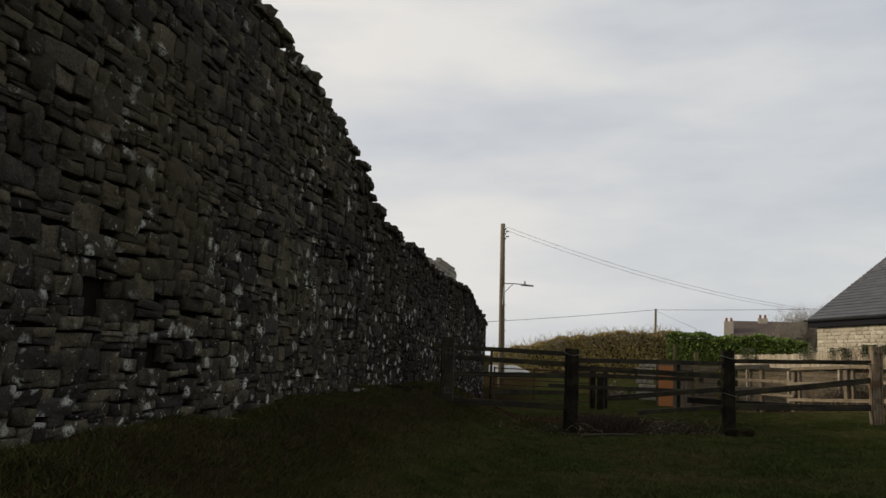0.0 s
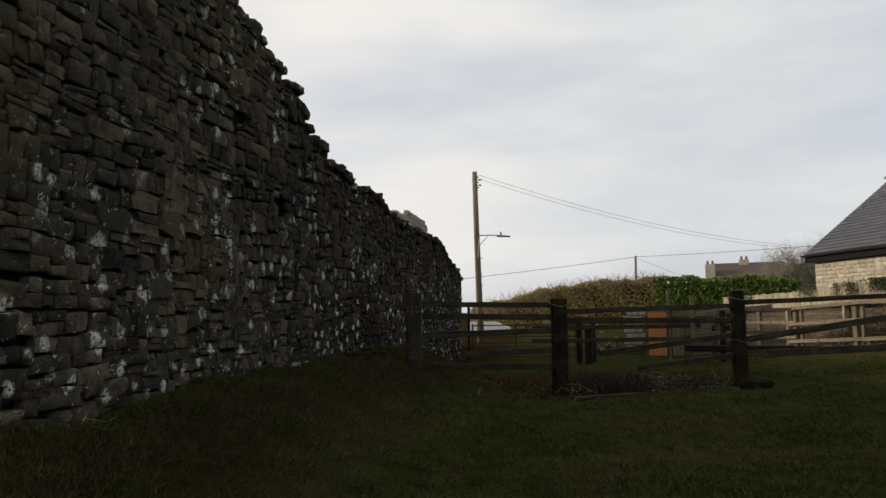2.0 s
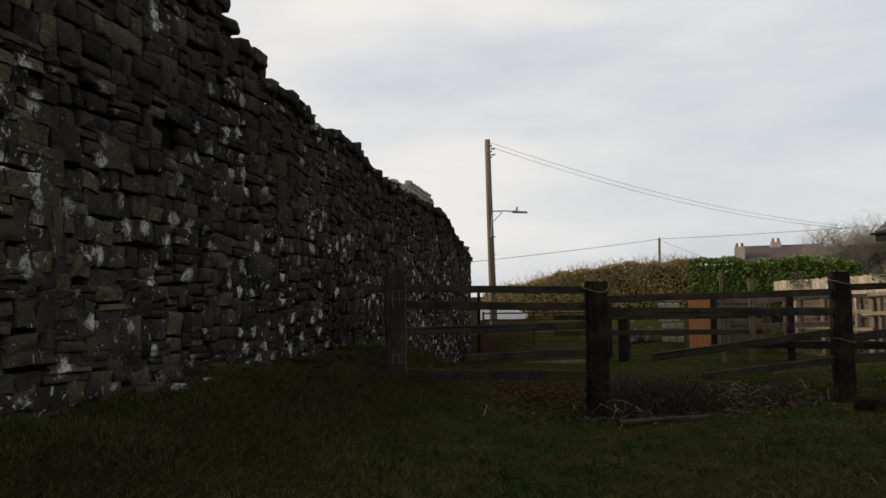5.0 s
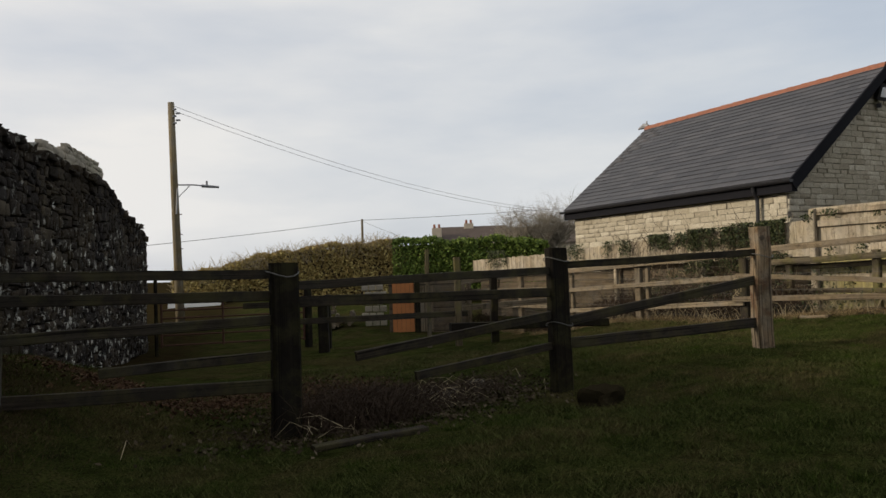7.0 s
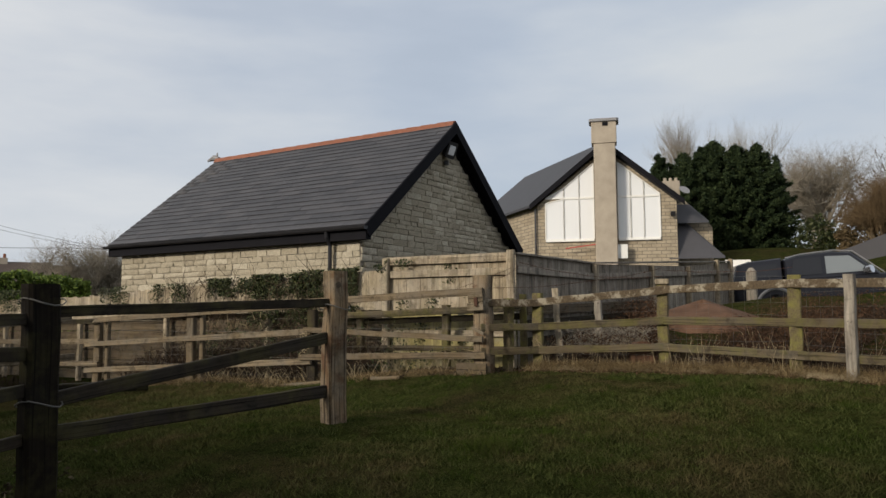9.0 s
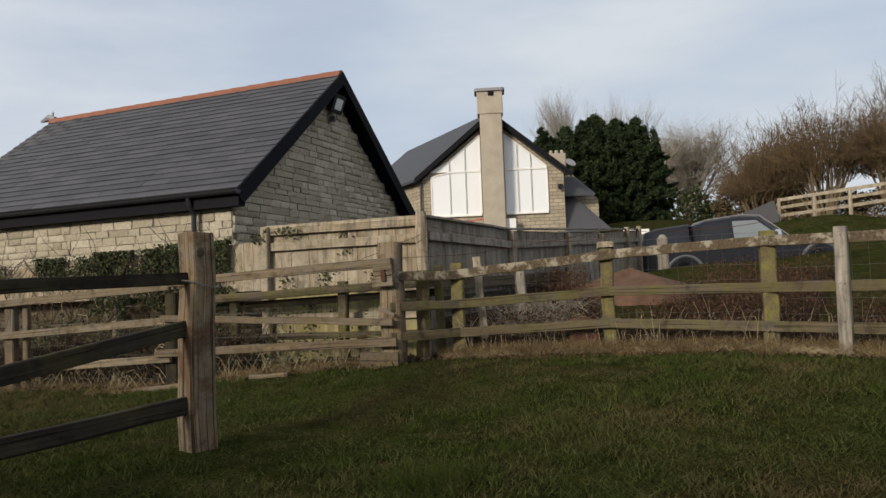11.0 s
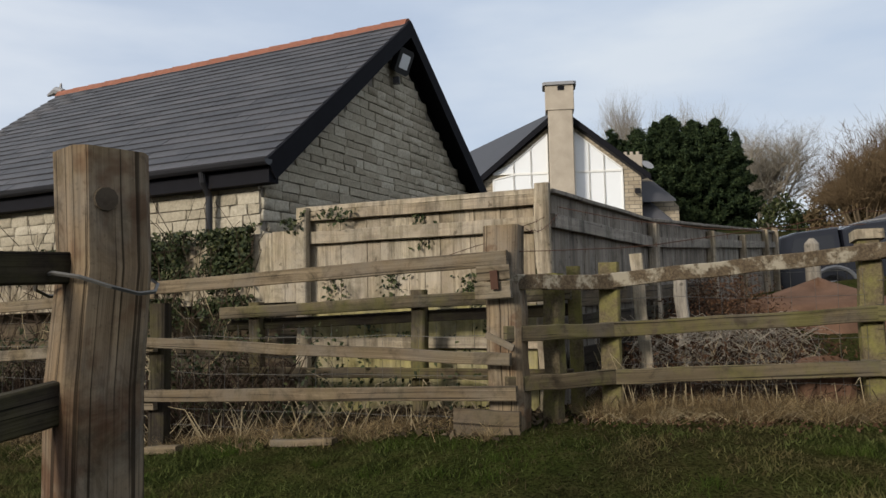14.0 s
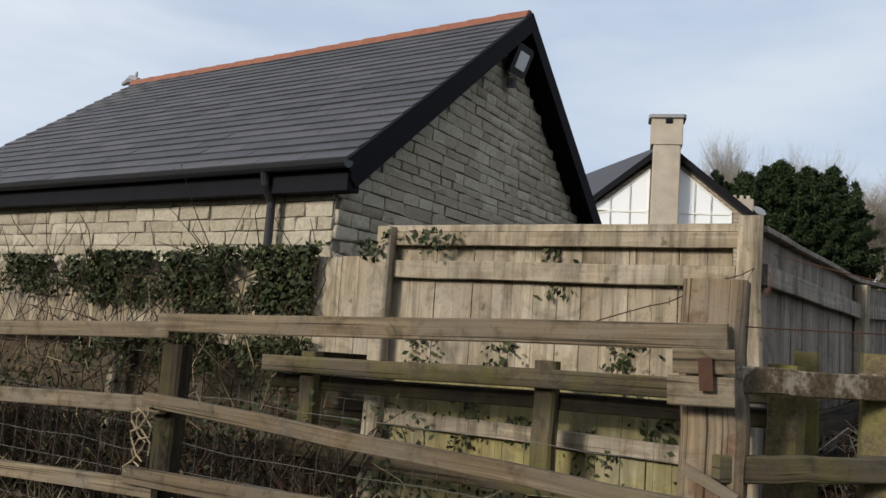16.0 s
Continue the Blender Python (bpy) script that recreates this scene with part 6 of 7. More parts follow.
# ---- things on the rise to the east ----
def car():
    t = thing("pickup_truck", (29.0, 1.7, 1.85), "dark blue double-cab pickup truck with a hard top", "pickup truck")
    p, u = Vector((29.0, 3.35, 0)), Vector((-0.03, -0.9995, 0))
    n = Vector((-0.9995, 0.03, 0))        # side that faces the pasture
    def at(a, o, h):
        q = p + u * a + n * o
        return (q.x, q.y, 1.74 + 0.062 * a + h)
    wide = 1.78

    def shell(name, prof, inset, material, parent, label=""):
        """A body section: a side profile, rounded over towards both flanks."""
        sh = Shape()
        m = len(prof)
        cx = sum(a for a, h in prof) / m
        cz = min(h for a, h in prof)
        for o, k in ((-wide / 2, 1.0), (-0.16, 1.0), (-0.05, 0.985), (0.0, 0.94)):
            for a, h in prof:
                tuck = inset * max(0.0, h - 1.02) if o > -0.5 else 0.0
                sh.v.append(Vector(at(cx + (a - cx) * k, o - tuck, cz + (h - cz) * k)))
        for o, k in ((-wide / 2, 1.0), (-wide + 0.16, 1.0), (-wide + 0.05, 0.985), (-wide, 0.94)):
            for a, h in prof:
                tuck = inset * max(0.0, h - 1.02)
                sh.v.append(Vector(at(cx + (a - cx) * k, o + tuck if o < -wide / 2 else o, cz + (h - cz) * k)))
        for b in (0, 4 * m):
            for r in range(3):
                for i in range(m):
                    j = (i + 1) % m
                    sh.face([b + r * m + i, b + r * m + j, b + (r + 1) * m + j, b + (r + 1) * m + i])
            sh.face([b + 3 * m + i for i in range(m)])
        return part(name, sh, material, parent, label)

    body = shell("body", [(-1.15, 0.55), (-1.18, 0.9), (-1.12, 1.08), (2.5, 1.10), (3.3, 1.07), (3.85, 0.98), (4.02, 0.8), (4.0, 0.5), (3.75, 0.42), (-1.0, 0.42)], 0.0, M_CAR, t, "dark blue metallic paint")
    cab = shell("cab", [(0.27, 1.06), (0.27, 1.62), (0.6, 1.72), (1.5, 1.76), (1.95, 1.70), (2.62, 1.08)], 0.28, M_CAR, t, "dark cab roof")
    top = shell("hard_top", [(-1.08, 1.06), (-0.95, 1.55), (-0.6, 1.64), (0.22, 1.68), (0.22, 1.06)], 0.26, M_CAR, t, "dark canopy over the load bed")

    def sidelight(name, pts, parent, material, label=""):
        sh = Shape()
        sh.poly([at(a, -0.28 * max(0.0, h - 1.02) + 0.006, h) for a, h in pts], n * 0.012)
        part(name, sh, material, parent, label)
    sidelight("side_window", [(-0.8, 1.16), (0.08, 1.16), (0.08, 1.52), (-0.68, 1.50)], top, M_CARGLASS)
    sidelight("side_window", [(0.42, 1.16), (1.18, 1.16), (1.18, 1.62), (0.5, 1.60)], cab, M_CARGLASS)
    sidelight("front_window", [(1.28, 1.16), (2.36, 1.16), (1.88, 1.60), (1.28, 1.63)], cab, M_PALEGLASS, "side window with the sky's reflection in its colour")
    sh = Shape()
    sh.poly([at(1.97, -0.3, 1.71), at(2.62, -0.2, 1.12), at(2.62, -wide + 0.2, 1.12), at(1.97, -wide + 0.3, 1.71)], (0, 0, 0.012))
    part("windscreen", sh, M_PALEGLASS, cab, "raked windscreen")
    for a in (0.0, 3.35):
        sh = Shape()
        sh.tube([at(a, -0.26, 0.38), at(a, -0.02, 0.38), at(a, 0.0, 0.38)], [0.37, 0.38, 0.33], 22)
        w = part("wheel", sh, M_TYRE, t)
        sh = Shape()
        sh.tube([at(a, -0.01, 0.38), at(a, 0.012, 0.38)], [0.23, 0.2], 16)
        part("rim", sh, M_LEAD, w)
        sh = Shape()
        sh.tube([at(a + 0.47 * math.cos(q), 0.02, 0.40 + 0.46 * math.sin(q)) for q in np.linspace(-0.1, math.pi + 0.1, 13)], [0.045] * 13, 6)
        part("wheel_arch", sh, M_ARCH_GLINT, t, "wheel arch with its highlight put in as grey colour")
    for a in (0.55, 1.42):
        sh = Shape()
        sh.beam(at(a, 0.025, 0.98), at(a + 0.22, 0.025, 0.985), 0.03, 0.05, None, 0.3)
        part("door_handle", sh, M_CHROME, t, "bright chrome handle")
    # black strips on the flank stand in for the shade inside the door gaps
    for a, b in ((0.245, 0.245), (1.23, 1.23)):
        sh = Shape()
        sh.beam(at(a, 0.003, 0.5), at(b, 0.003, 1.06), 0.02, 0.014, u)
        part("door_gap", sh, M_TYRE, body)
    sh = Shape()
    sh.tube([at(a, 0.01 - 0.28 * max(0, h - 1.02), h) for a, h in ((0.3, 1.66), (0.7, 1.735), (1.5, 1.775), (1.97, 1.715), (2.66, 1.10))], [0.014] * 5, 5)
    part("roof_trim", sh, M_LEAD, cab, "pale trim along the roof edge")
    sh = Shape()
    sh.beam(at(2.2, 0.04, 1.17), at(2.32, 0.2, 1.2), 0.16, 0.2, None, 0.3)
    part("door_mirror", sh, M_CHROME, t, "bright door mirror")
    sh = Shape()
    sh.beam(at(0.5, 0.012, 0.46), at(2.85, 0.012, 0.46), 0.06, 0.06, None, 0.3)
    part("side_step", sh, M_PLASTIC, t)
    sh = Shape()
    sh.poly([at(3.72, 0.012, 0.80), at(3.99, -0.05, 0.80), at(3.94, -0.05, 0.96), at(3.78, 0.012, 1.0)], n * 0.02)
    part("headlight", sh, M_PALEGLASS, t, "pale headlight")


car()


def east_rise():
    s = thing("slate_shed", (38.7, -2.0, 3.4), "low shed with a dark slate roof behind the car", "shed")
    sh = Shape()
    sh.poly([(39.1, -0.9, 4.15), (38.4, -2.75, 4.9), (38.4, -2.95, 4.0), (39.05, -1.1, 3.4)], (3.0, -0.9, 0.1))
    part("roof", sh, M_SLATE_P, s)
    sh = Shape()
    sh.poly([(38.5, -2.9, 3.2), (39.2, -1.0, 3.2), (39.2, -1.0, 4.0), (38.5, -2.9, 4.5)], (2.8, -0.9, 0))
    part("wall", sh, M_RENDER, s)
    f = thing("hill_fence", (39.5, -5.0, 4.3), "pale post-and-rail fence on the rise", "fence")
    a, b = Vector((40.17, -3.66, 0)), Vector((37.4, -9.3, 0))
    for i in range(6):
        c = a.lerp(b, i / 5)
        z = 4.15 + 0.1 * i
        post(f, c.x, c.y, z - 0.6, z + 1.0, 0.12, 0.1, 0.4, M_BOARD)
    for h in (0.3, 0.62, 0.93):
        rail(f, (a.x, a.y, 4.15 + h), (b.x, b.y, 4.65 + h), 0.05, 0.13, M_BOARD)
    c = Vector((42.81, -4.17, 0))
    for i in range(4):
        e = c.lerp(a, i / 4)
        z = 4.13 + (5.15 - 4.13) * i / 4
        post(f, e.x, e.y, z - 1.3, z, 0.1, 0.1, 0.4, M_BOARD)
    for h in (0.05, 0.35, 0.65):
        rail(f, (c.x, c.y, 4.13 - h), (a.x, a.y, 5.1 - h), 0.05, 0.11, M_BOARD)
    v = Shape()
    v.poly([(35.0, 3.6, 3.45), (34.8, 2.8, 3.45), (34.8, 2.8, 3.76), (35.0, 3.6, 3.78)], (1.6, -0.3, 0))
    v.poly([(35.05, 3.55, 2.1), (34.85, 2.85, 2.1), (34.85, 2.85, 3.44), (35.05, 3.55, 3.44)], (1.5, -0.3, 0))
    solo("white_awning_box", v, M_WHITE, "white box with a projecting lid beyond the board fence", "box")
    p = thing("bollard_post", (27.88, 4.16, 2.0), "round-topped grey post beyond the fence", "post")
    sh = Shape()
    sh.tube([(27.88, 4.16, 1.6), (27.88, 4.16, 3.0), (27.88, 4.16, 3.1)], [0.14, 0.13, 0.05], 10)
    part("post", sh, M_BOARD_G, p)


east_rise()


def mound(name, c, rx, ry, h, material, label, category, rough=0.12, turn=0.0):
    n, m = 26, 9
    sh = Shape()
    z0 = gz(c[0], c[1])
    for j in range(m):
        r = 1 - j / (m - 1)
        for i in range(n):
            a = 2 * math.pi * i / n
            x, y = math.cos(a) * rx * r, math.sin(a) * ry * r
            xx, yy = c[0] + x * math.cos(turn) - y * math.sin(turn), c[1] + x * math.sin(turn) + y * math.cos(turn)
            hh = h * max(0.0, 1 - r) ** 0.75 * (1 + rough * math.sin(4 * a + c[0])) + rnd(-rough, rough) * h * 0.25
            sh.v.append(Vector((xx, yy, (gz(xx, yy) - 0.04 if j == 0 else z0 + hh))))
    for j in range(m - 1):
        for i in range(n):
            k = (i + 1) % n
            sh.face([j * n + i, j * n + k, (j + 1) * n + k, (j + 1) * n + i])
    sh.face([(m - 1) * n + i for i in range(n)])
    return solo(name, sh, material, label, category, smooth=True)


mound("earth_mound", (22.6, 6.1), 1.2, 1.15, 0.36, M_EARTH, "heap of red-brown earth behind the pasture fence", "mound", 0.15, -0.6)
def rock(name, c, rx, ry, h, material, label, category="stone", turn=0.0):
    """An angular broken stone half sunk in the ground."""
    bm = bmesh.new()
    bmesh.ops.create_icosphere(bm, subdivisions=3, radius=1.0)
    seed = Vector((c[0] * 3.1, c[1] * 2.7, h * 9))
    for v in bm.verts:
        q = v.co.copy()
        v.co = Vector((max(-0.75, min(0.8, q.x)), max(-0.8, min(0.72, q.y)), max(-0.7, min(0.7, q.z)))) * (1 + 0.35 * noise.noise(q * 1.3 + seed) + 0.10 * noise.noise(q * 4.0 + seed))
    me = bpy.data.meshes.new(name)
    bm.to_mesh(me)
    bm.free()
    me.materials.append(material)
    ob = new(name, me)
    ob.matrix_basis = pose(c[0], c[1], gz(c[0], c[1]) + h * 0.25, 0, 0, math.degrees(turn)) @ Matrix.Diagonal((rx * 1.2, ry * 1.2, h * 0.9, 1))
    ob["base"] = (0.0, 0.0, 0.0)
    return tagged(ob, label, category)


rock("rusty_boulder", (19.15, 7.42), 0.2, 0.22, 0.44, M_EARTH, "rust-coloured rock at the foot of the fence", "rock")
rock("grey_rock", (19.1, 6.65), 0.2, 0.13, 0.2, M_RENDER, "pale grey rock at the foot of the fence", "rock")
M_CLUMP = plain_mat("dark soil clod", (0.022, 0.018, 0.010), 1.0, 0.0, 0.5, 14.0, 0.0)
rock("turf_clod", (11.95, 11.42), 0.24, 0.18, 0.22, M_CLUMP, "upturned clod of dark turf beside the post", "clod")
for i in range(16):
    rx = rnd(0.07, 0.16)
    rock("flat_stone", (19.25 + rnd(0, 0.45), 8.75 - 0.085 * i + rnd(-0.05, 0.05)), rx, rx * rnd(0.5, 0.8), rnd(0.07, 0.17), M_RUIN, "flat pale stone tumbled at the foot of the fence", "stone", rnd(0, 3))
M_RUBBLE = plain_mat("grey rubble", (0.16, 0.145, 0.12), 0.9, 0.0, 0.5, 9.0, 0.1)
for x, y, r in ((12.4, 13.5, 0.11), (11.35, 13.2, 0.13), (11.0, 13.5, 0.1), (11.7, 13.35, 0.09)):
    rock("stone", (x, y), r, r * 0.7, r * 0.9, M_RUBBLE if x > 10 else M_CORE, "loose pale stone in the grass" if x > 10 else "dark fallen stone on the bank", "stone")


# ---- ivy, brambles, dead stems ----
def ivy():
    pts = []
    for s0, s1, z0, z1, n in ((2.95, 4.2, 2.15, 2.80, 5200), (4.2, 5.4, 2.25, 2.74, 4200), (5.4, 6.6, 2.30, 2.70, 2600), (2.9, 5.6, 1.72, 2.12, 3600), (7.2, 8.2, 2.2, 2.62, 900), (9.0, 9.9, 2.1, 2.6, 700), (12.6, 13.6, 2.0, 2.6, 1200), (2.35, 3.0, 2.70, 2.84, 240), (1.75, 2.4, 2.74, 2.92, 130)):
        s = RNG.uniform(s0, s1, n)
        z = z1 - (z1 - z0) * RNG.beta(1.0, 1.5, n)
        edge = 0.12 * np.sin(s * 9) + 0.1 * np.sin(s * 23)
        gap = np.sin(s * 6.1 + 1.0) + 0.8 * np.sin(s * 13.7 + 2 * z) + 0.7 * np.sin(z * 17 + s * 5) + 0.9
        ok = (z > z0 + edge) & (RNG.random(n) < 0.35 + 0.4 * gap)
        o = 0.11 + np.abs(RNG.normal(0, 0.06, n))
        p = np.stack([BF.x + BU.x * s + BN.x * o, BF.y + BU.y * s + BN.y * o, z], 1)
        pts.append(p[ok])
    # trailing sprigs on the boards and behind the rails
    for s0, z0, h, n in ((0.7, 1.95, 0.3, 60), (1.15, 2.5, 0.35, 40), (0.45, 1.6, 0.25, 50), (1.45, 2.05, 0.3, 60), (1.7, 1.5, 0.35, 70), (2.1, 2.0, 0.3, 50), (1.3, 1.55, 0.2, 40), (0.85, 1.5, 0.22, 40)):
        s = s0 + RNG.normal(0, 0.07, n)
        z = z0 + RNG.uniform(0, h, n)
        o = np.full(n, 0.03) + RNG.random(n) * 0.03
        pts.append(np.stack([BF.x + BU.x * s + BN.x * o, BF.y + BU.y * s + BN.y * o, z], 1))
    n = 3200
    s, z, o = 0.2 + 6.3 * RNG.random(n) ** 0.6, 1.0 + 0.85 * RNG.beta(1, 1.6, n), RNG.uniform(0.1, 0.75, n)
    ok = np.sin(s * 4.3) + np.sin(z * 9 + s * 2) > -0.5
    pts.append(np.stack([BF.x + BU.x * s + BN.x * o, BF.y + BU.y * s + BN.y * o, z], 1)[ok])
    v, f = leaves(np.concatenate(pts), 0.025, (BN.x * 1.2, BN.y * 1.2, 0.2), 1.0)
    t = thing("ivy", on_b(4, 0.1, gz(*on_b(4, 0.1, 0)[:2])), "dark glossy ivy spilling over the board fence", "ivy")
    raw("ivy_leaves", v, f, M_IVY, t, "", "", "stuff")
    sh = Shape()
    for _ in range(520):
        s, z = rnd(2.8, 7.5), rnd(1.0, 2.75)
        p = Vector(on_b(s, 0.12 + rnd(0, 0.3), z))
        d = Vector((rnd(-.3, .3), rnd(-.3, .3), rnd(-1, 0.6))).normalized() * rnd(0.2, 0.7)
        if p.z + d.z < 0.7:
            d.z = 0.1
        sh.tube([p, p + d * 0.5 + Vector((rnd(-.08, .08), rnd(-.08, .08), rnd(-.05, .05))), p + d], [0.005, 0.004, 0.002], 3)
    tagged(part("ivy_stem", sh, M_TWIG_D, t, "woody brown stems"), kind="stuff")
    sh = Shape()
    for _ in range(46):
        s, z = rnd(2.6, 6.5), rnd(1.1, 2.1)
        p = Vector(on_b(s, 0.2 + rnd(0, 0.25), z))
        d = Vector((rnd(-.4, .4), rnd(-.4, .4), rnd(-0.6, 0.9))).normalized() * rnd(0.2, 0.6)
        sh.tube([p, p + d * 0.5 + Vector((rnd(-.08, .08), rnd(-.08, .08), rnd(-.05, .05))), p + d], [0.005, 0.004, 0.002], 3)
    tagged(part("dead_stem", sh, M_TWIG_P, t, "pale dead stems"), kind="stuff")


ivy()


def near_line(pts, n, spread):
    pts = np.array(pts)
    i = RNG.integers(0, len(pts) - 1, n)
    u = RNG.random((n, 1))
    return pts[i] * (1 - u) + pts[i + 1] * u + RNG.normal(0, spread, (n, 2))


def stems(name, n, spot, length, up, r, material, label, category, flop=0.6):
    sh = Shape()
    for _ in range(n):
        x, y, z = spot()
        p = Vector((x, y, z))
        ln = rnd(*length)
        a = rnd(0, 6.28)
        d = Vector((math.cos(a), math.sin(a), 0)) * (1 - up) + Vector((0, 0, up))
        q = p + d * ln * 0.5
        e = q + (d - Vector((0, 0, flop * rnd(0.3, 1.3)))) * ln * 0.5
        e.z = max(e.z, gz(e.x, e.y) + 0.02)
        sh.tube([p, q, e], [r, r * 0.8, r * 0.4], 3)
    return solo(name, sh, material, label, category, "stuff")


def in_strip(f, s0, s1, o0, o1, lift=0.0):
    def spot():
        p = f(rnd(s0, s1), rnd(o0, o1), 0)
        return p[0], p[1], gz(p[0], p[1]) + rnd(0, lift)
    return spot


def behind_pasture(o0, o1):
    line = [Vector((*D1, 0)), Vector((*E1, 0)), Vector((*F1, 0)), Vector((*X1, 0))]
    def spot():
        i = random.choices((0, 1, 2), (0.35, 0.3, 0.35))[0]
        c = line[i].lerp(line[i + 1], rnd(0, 1))
        d = (line[i + 1] - line[i]).normalized()
        n = Vector((-d.y, d.x, 0))
        if n.x < 0:
            n = -n
        c += n * rnd(o0, o1)
        return c.x, c.y, gz(c.x, c.y)
    return spot


stems("bramble_thicket", 7000, behind_pasture(0.12, 2.4), (0.35, 1.0), 0.5, 0.005, M_TWIG_D, "tangled red-brown brambles behind the pasture fence", "brambles", 1.0)
stems("bramble_thicket", 5200, behind_pasture(2.0, 5.5), (0.3, 0.8), 0.5, 0.006, M_TWIG_D, "brown bramble bank below the parked car", "brambles", 1.0)
stems("dead_stalks", 420, behind_pasture(-0.15, 1.2), (0.3, 1.0), 0.8, 0.004, M_TWIG_P, "pale dead stalks along the fence", "stalks", 0.8)
stems("bramble_thicket", 1500, in_strip(on_b, 2.2, 8.5, 0.0, 0.8, 0.5), (0.4, 1.0), 0.6, 0.006, M_TWIG_D, "dark leafless brambles between the fences", "brambles", 1.0)
stems("wire_tangle", 620, lambda: (rnd(19.5, 21.2), rnd(7.2, 8.6), rnd(1.25, 1.75)), (0.25, 0.7), 0.35, 0.004, M_TWIG_G, "grey tangle of dead stems and old wire behind the rails", "stems", 0.9)
stems("straw_tangle", 900, lambda: (lambda q: (q[0], q[1], gz(q[0], q[1]) + 0.02))(tuple(near_line([D1, E1, F1, W1], 1, 0.13)[0] - (0.08, 0))), (0.12, 0.42), 0.35, 0.0025, M_TWIG_P, "pale bent straw along the foot of the fence", "straw", 1.0)
stems("dead_stalks", 260, in_strip(on_b, 0.0, 9.0, 0.3, 1.3, 0.1), (0.3, 0.9), 0.6, 0.005, M_TWIG_P, "pale dead stalks between the fences", "stalks", 1.0)
stems("bramble_thicket", 700, in_strip(on_k, 7.0, 14.0, -0.9, -0.1), (0.4, 0.9), 0.6, 0.006, M_TWIG_D, "thin brambles below the boards", "brambles", 1.0)


def brush_spot():
    x, y = random.gauss(10.9, 0.85), random.gauss(13.15, 0.22)
    return x, y, gz(x, y) + rnd(0, 0.15)


stems("brushwood_heap", 700, brush_spot, (0.2, 0.7), 0.35, 0.004, M_TWIG_D, "heap of dark brushwood under the broken rails", "brushwood", 1.0)
stems("bramble_bush", 1500, lambda: (random.gauss(10.2, 0.34), random.gauss(13.25, 0.25), 0.42), (0.4, 1.1), 0.60, 0.004, M_TWIG_D, "upright tangle of dark brambles beside the darkened post", "brambles", 0.75)
stems("brushwood_heap", 90, brush_spot, (0.2, 0.7), 0.35, 0.004, M_TWIG_P, "pale dead sticks on the brushwood", "brushwood", 1.0)
stems("bramble_tuft", 260, lambda: (random.gauss(-0.2, 0.35) + 1.2, random.gauss(0, 0.3) + 8.6, 1.0), (0.2, 0.5), 0.6, 0.004, M_TWIG_P, "wispy dead stalks at the foot of the stone wall", "stalks", 1.0)


def tufts(name, xy, height, width, lean, material, label, category="grass"):
    x, y = xy[:, 0], xy[:, 1]
    v, f = blades(x, y, land(x, y), height, width, lean)
    return raw(name, v, f, material, None, label, category, "stuff")


def clumped(pts, n, each, spread):
    """Places in clumps of uneven size along a line."""
    c = np.repeat(near_line(pts, n, spread), each, 0)
    return c + RNG.normal(0, 1, c.shape) * np.repeat(RNG.uniform(0.03, 0.12, (n, 1)), each, 0)


tufts("straw_grass", clumped([D1, E1, F1, X1], 260, 90, 0.16), 0.14, 0.006, 2.0, M_STRAW, "flattened straw-coloured grass along the fence")
kl = [on_k(s, 0.0)[:2] for s in (-0.3, 3.0, 6.0, 9.0, 13.0)]
tufts("straw_grass", clumped(kl, 150, 80, 0.2), 0.10, 0.006, 2.0, M_STRAW, "dead pale grass under the paddock rails")
wallfoot = [tuple(W0 + WU * s + WN * 0.4) for s in (-6, 0, 6, 12)]
tufts("bank_grass", near_line(wallfoot, 22000, 0.55), 0.045, 0.007, 1.7, M_TUFT, "rough tussocky grass on the bank below the stone wall")
tufts("bank_straw", near_line([tuple(W0 + WU * s + WN * 0.9) for s in (-4, 2, 8)], 60000, 0.5), 0.04, 0.007, 2.2, M_STRAW2, "brown dead grass on the bank")


def drift(x, y, size, seed):
    """Smooth value noise between 0 and 1."""
    grid = np.random.default_rng(seed).random((128, 128))
    u, v = np.asarray(x) / size + 40.3, np.asarray(y) / size + 40.7
    i, j = np.floor(u).astype(int), np.floor(v).astype(int)
    a, b = u - i, v - j
    a, b = a * a * (3 - 2 * a), b * b * (3 - 2 * b)
    at = lambda p, q: grid[p % 128, q % 128]
    return (at(i, j) * (1 - a) + at(i + 1, j) * a) * (1 - b) + (at(i, j + 1) * (1 - a) + at(i + 1, j + 1) * a) * b


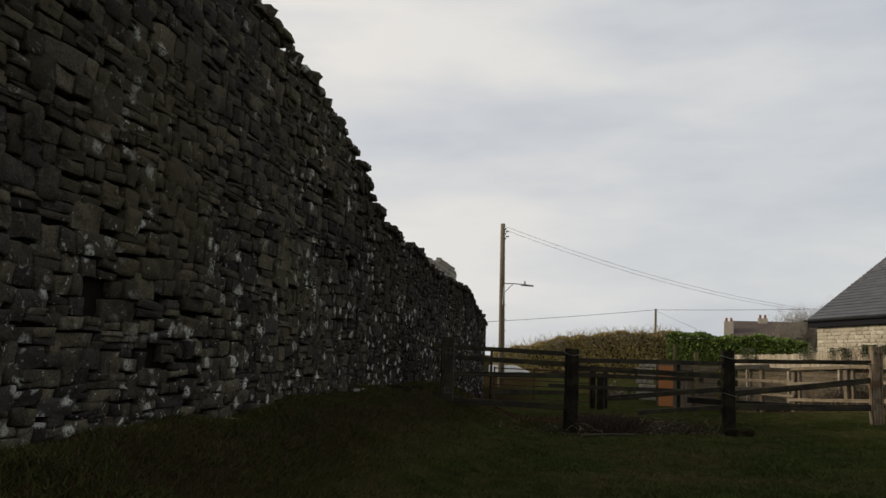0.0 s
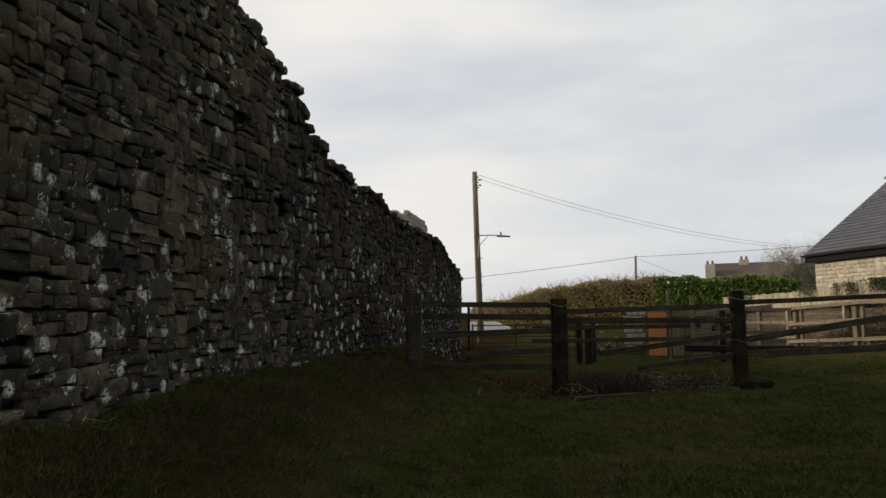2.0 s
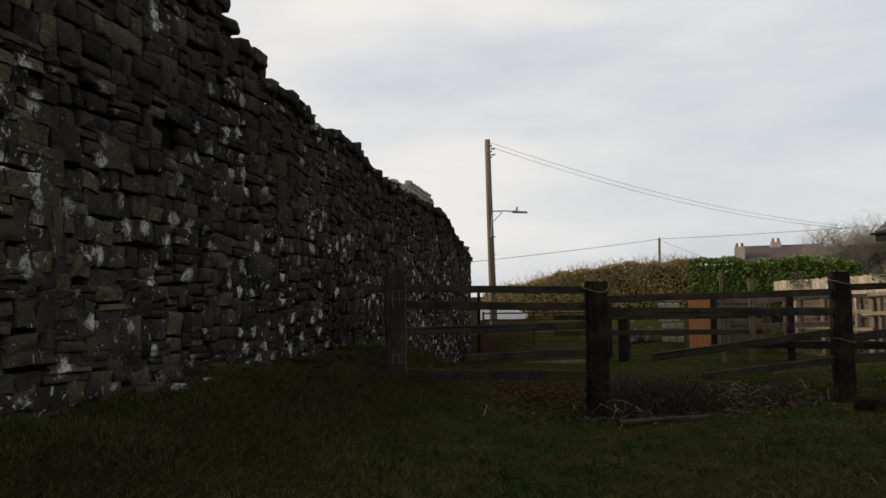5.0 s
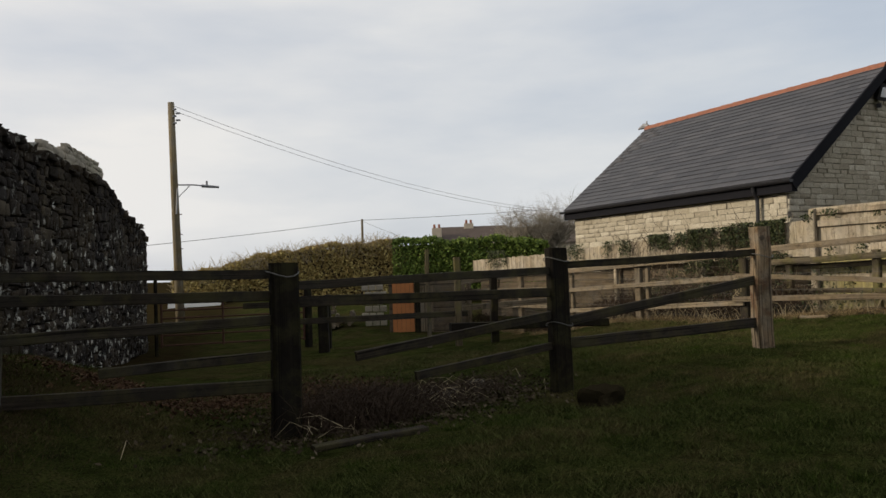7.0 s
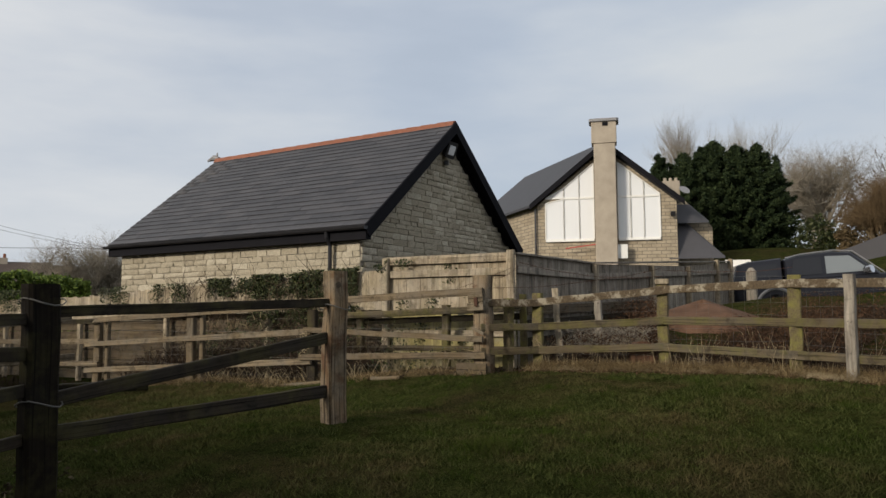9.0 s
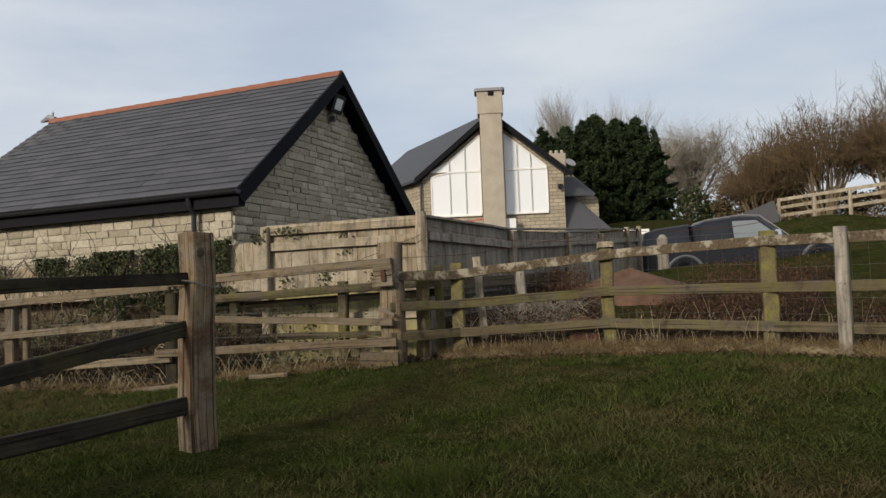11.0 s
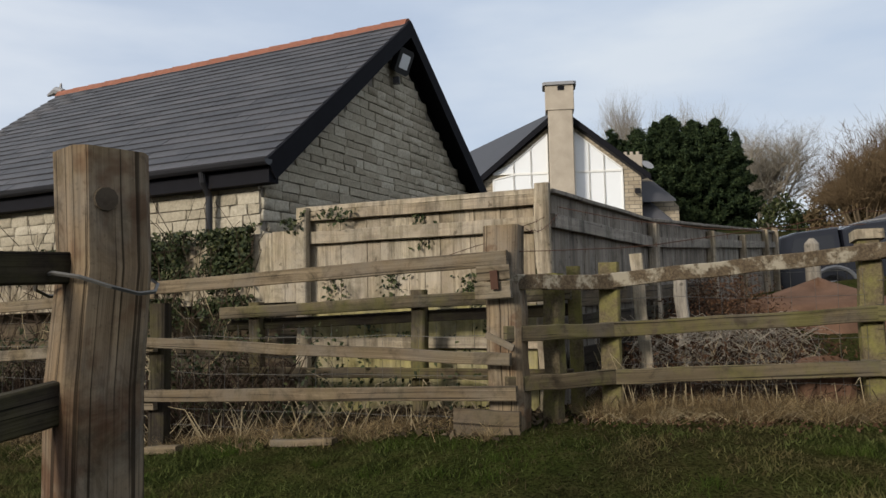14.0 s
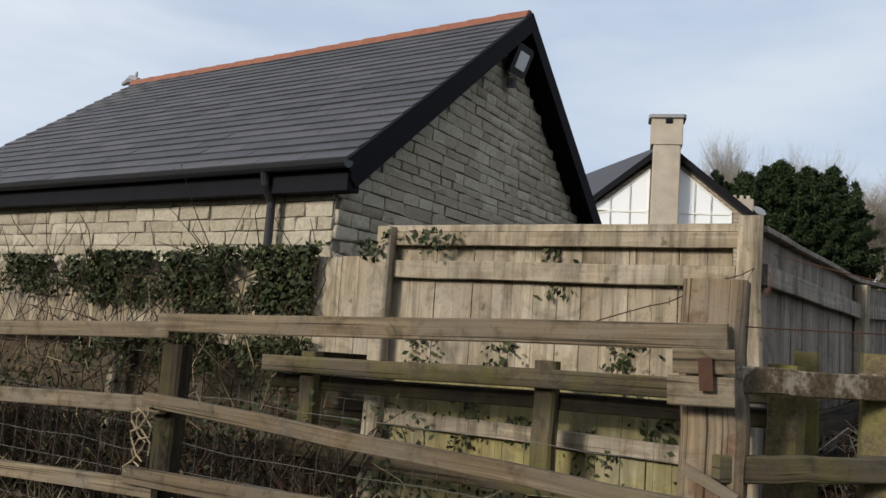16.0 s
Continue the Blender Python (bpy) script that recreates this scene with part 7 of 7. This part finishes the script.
def lawn():
    n = 900000
    u = RNG.random((n, 2))
    x, y = -1 + 21 * u[:, 0], 1 + 16 * u[:, 1]
    s, o = (x - W0[0]) * WU[0] + (y - W0[1]) * WU[1], (x - W0[0]) * WN[0] + (y - W0[1]) * WN[1]
    clump = 0.5 * drift(x, y, 0.16, 1) + 0.3 * drift(x, y, 0.45, 2) + 0.35 * drift(x, y, 1.5, 3)
    bare = (np.hypot(x - 11, (y - 13.4) * 1.6) < 1.7) & (RNG.random(n) < 0.75)
    worn = (np.abs((x - 13) * 0.25 + (y - 11.0)) < 0.8 * drift(x, y, 0.6, 4)) & (RNG.random(n) < 0.6)
    ok = (o > 0.15) & (s > -12) & (RNG.random(n) < clump * 1.6 - 0.25) & ~bare & ~worn & (o < 17) & ((o > 1.5) | (RNG.random(n) < 0.4))
    ok &= ((x - 18.7) * 0.954 - (y - 9.6) * 0.30 < 0.25) | (y < 9)
    x, y, clump = x[ok], y[ok], clump[ok]
    v, f = blades(x, y, land(x, y), 0.014 + 0.050 * clump ** 2, 0.010, 1.8)
    raw("grass", v, f, M_GRASS, None, "short trodden pasture grass with darker tufts", "grass", "stuff")
    n2 = 7000
    a, b = RNG.normal(11.0, 1.0, n2), RNG.normal(13.4, 0.5, n2)
    v, f = leaves(np.stack([a, b, land(a, b) + 0.02], 1), 0.03, (0, 0, 1.5))
    raw("leaf_litter", v, f, M_LITTER, None, "brown leaf litter round the brushwood heap", "litter", "stuff")
    q = behind_pasture(0.0, 5.0)
    k = np.array([q() for _ in range(60000)])
    k[:, 2] += 0.02 + RNG.uniform(0, 1, len(k)) ** 2 * 0.5
    v, f = leaves(k, 0.013, None, 1.6)
    raw("bramble_leaves", v, f, M_LITTER_R, None, "withered brown leaves caught in the brambles", "leaves", "stuff")
    k = near_line([D1, E1, F1, X1], 5000, 0.35)
    v, f = leaves(np.column_stack([k, land(k[:, 0], k[:, 1]) + 0.025]), 0.016, (0, 0, 1.5))
    raw("leaf_litter", v, f, M_LITTER_R, None, "brown leaf litter at the foot of the pasture fence", "litter", "stuff")
    k = near_line([(8.4, 16.4), (10.0, 15.3), (11.4, 14.9)], 9000, 0.45)
    v, f = leaves(np.column_stack([k, land(k[:, 0], k[:, 1]) + 0.02]), 0.028, (0, 0, 1.5))
    raw("leaf_litter", v, f, M_LITTER_R, None, "drift of brown leaves behind the field fence", "litter", "stuff")
    k = near_line([on_b(s, 0.6, 0)[:2] for s in (0, 4, 9)], 7000, 0.35)
    v, f = leaves(np.column_stack([k, land(k[:, 0], k[:, 1]) + 0.03]), 0.035, (0, 0, 1.5))
    raw("leaf_litter", v, f, M_LITTER, None, "brown leaf litter between the fences", "litter", "stuff")

    n = 620
    c = np.stack([RNG.uniform(1, 19, n), RNG.uniform(1, 15, n)], 1)
    k = np.repeat(c, 90, 0) + RNG.normal(0, 1, (n * 90, 2)) * np.repeat(RNG.uniform(0.03, 0.11, (n, 1)), 90, 0)
    x, y = k[:, 0], k[:, 1]
    o = (x - W0[0]) * WN[0] + (y - W0[1]) * WN[1]
    ok = (o > 0.2) & ((x - 18.5) * 0.954 - (y - 9.6) * 0.30 < 0.0) & (o < 16)
    tufts("grass_tufts", k[ok], 0.045, 0.006, 1.5, M_TUFT, "small ranker tufts scattered over the pasture")
    k = RNG.normal(0, 0.16, (900, 2)) + (14.3, 9.1)
    tufts("matted_tuft", k, 0.09, 0.007, 1.8, M_TUFT, "matted clump of brown and green grass")

    k = np.stack([RNG.uniform(0, 19, 90000), RNG.uniform(1, 15, 90000)], 1)
    m = np.sin(k[:, 0] * 1.3 + k[:, 1]) + np.sin(k[:, 0] * 0.7 - 1.9 * k[:, 1]) + RNG.normal(0, 0.5, len(k)) > 0.7
    o = (k[:, 0] - W0[0]) * WN[0] + (k[:, 1] - W0[1]) * WN[1]
    m &= (o > 0.2) & ((k[:, 0] - 18.5) * 0.954 - (k[:, 1] - 9.6) * 0.30 < 0.0)
    tufts("dead_grass", k[m], 0.026, 0.006, 2.4, M_STRAW2, "dead brown grass worn into the pasture")


lawn()


def ground_timber(p, q, w, h, mat, label):
    sh = Shape()
    sh.beam((*p, gz(*p) + h / 2), (*q, gz(*q) + h / 2), w, h, None, 0.12, 0.006, 5)
    solo("plank", sh, mat, label, "plank")


ground_timber((9.02, 12.57), (10.04, 12.17), 0.13, 0.05, M_RAIL_DARK, "dark plank lying in the grass before the fence")
ground_timber((19.05, 12.35), (19.35, 13.2), 0.10, 0.06, M_RAIL, "broken pale rail lying under the paddock fence")
ground_timber((18.6, 11.0), (18.75, 11.5), 0.08, 0.05, M_RAIL, "short pale offcut lying in the litter")
for i in range(7):
    s, o = random.gauss(3.6, 0.8), rnd(0.12, 0.4)
    p = on_wall(s, o, 0)
    r = rnd(0.05, 0.12)
    rock("fallen_stone", p[:2], r, r * rnd(0.6, 0.9), r * rnd(0.7, 1.1), M_WALL_P, "dark stone fallen from the wall onto the bank", "stone", rnd(0, 3))
for i in range(9):
    s, o = rnd(3.0, 7.0), rnd(0.15, 0.7)
    p = on_wall(s, o, 0)
    r = rnd(0.03, 0.10)
    rock("soil_clod", p[:2], r * 1.3, r, r * 0.9, M_CLUMP, "small dark clod of soil on the grassy bank", "clod", rnd(0, 3))
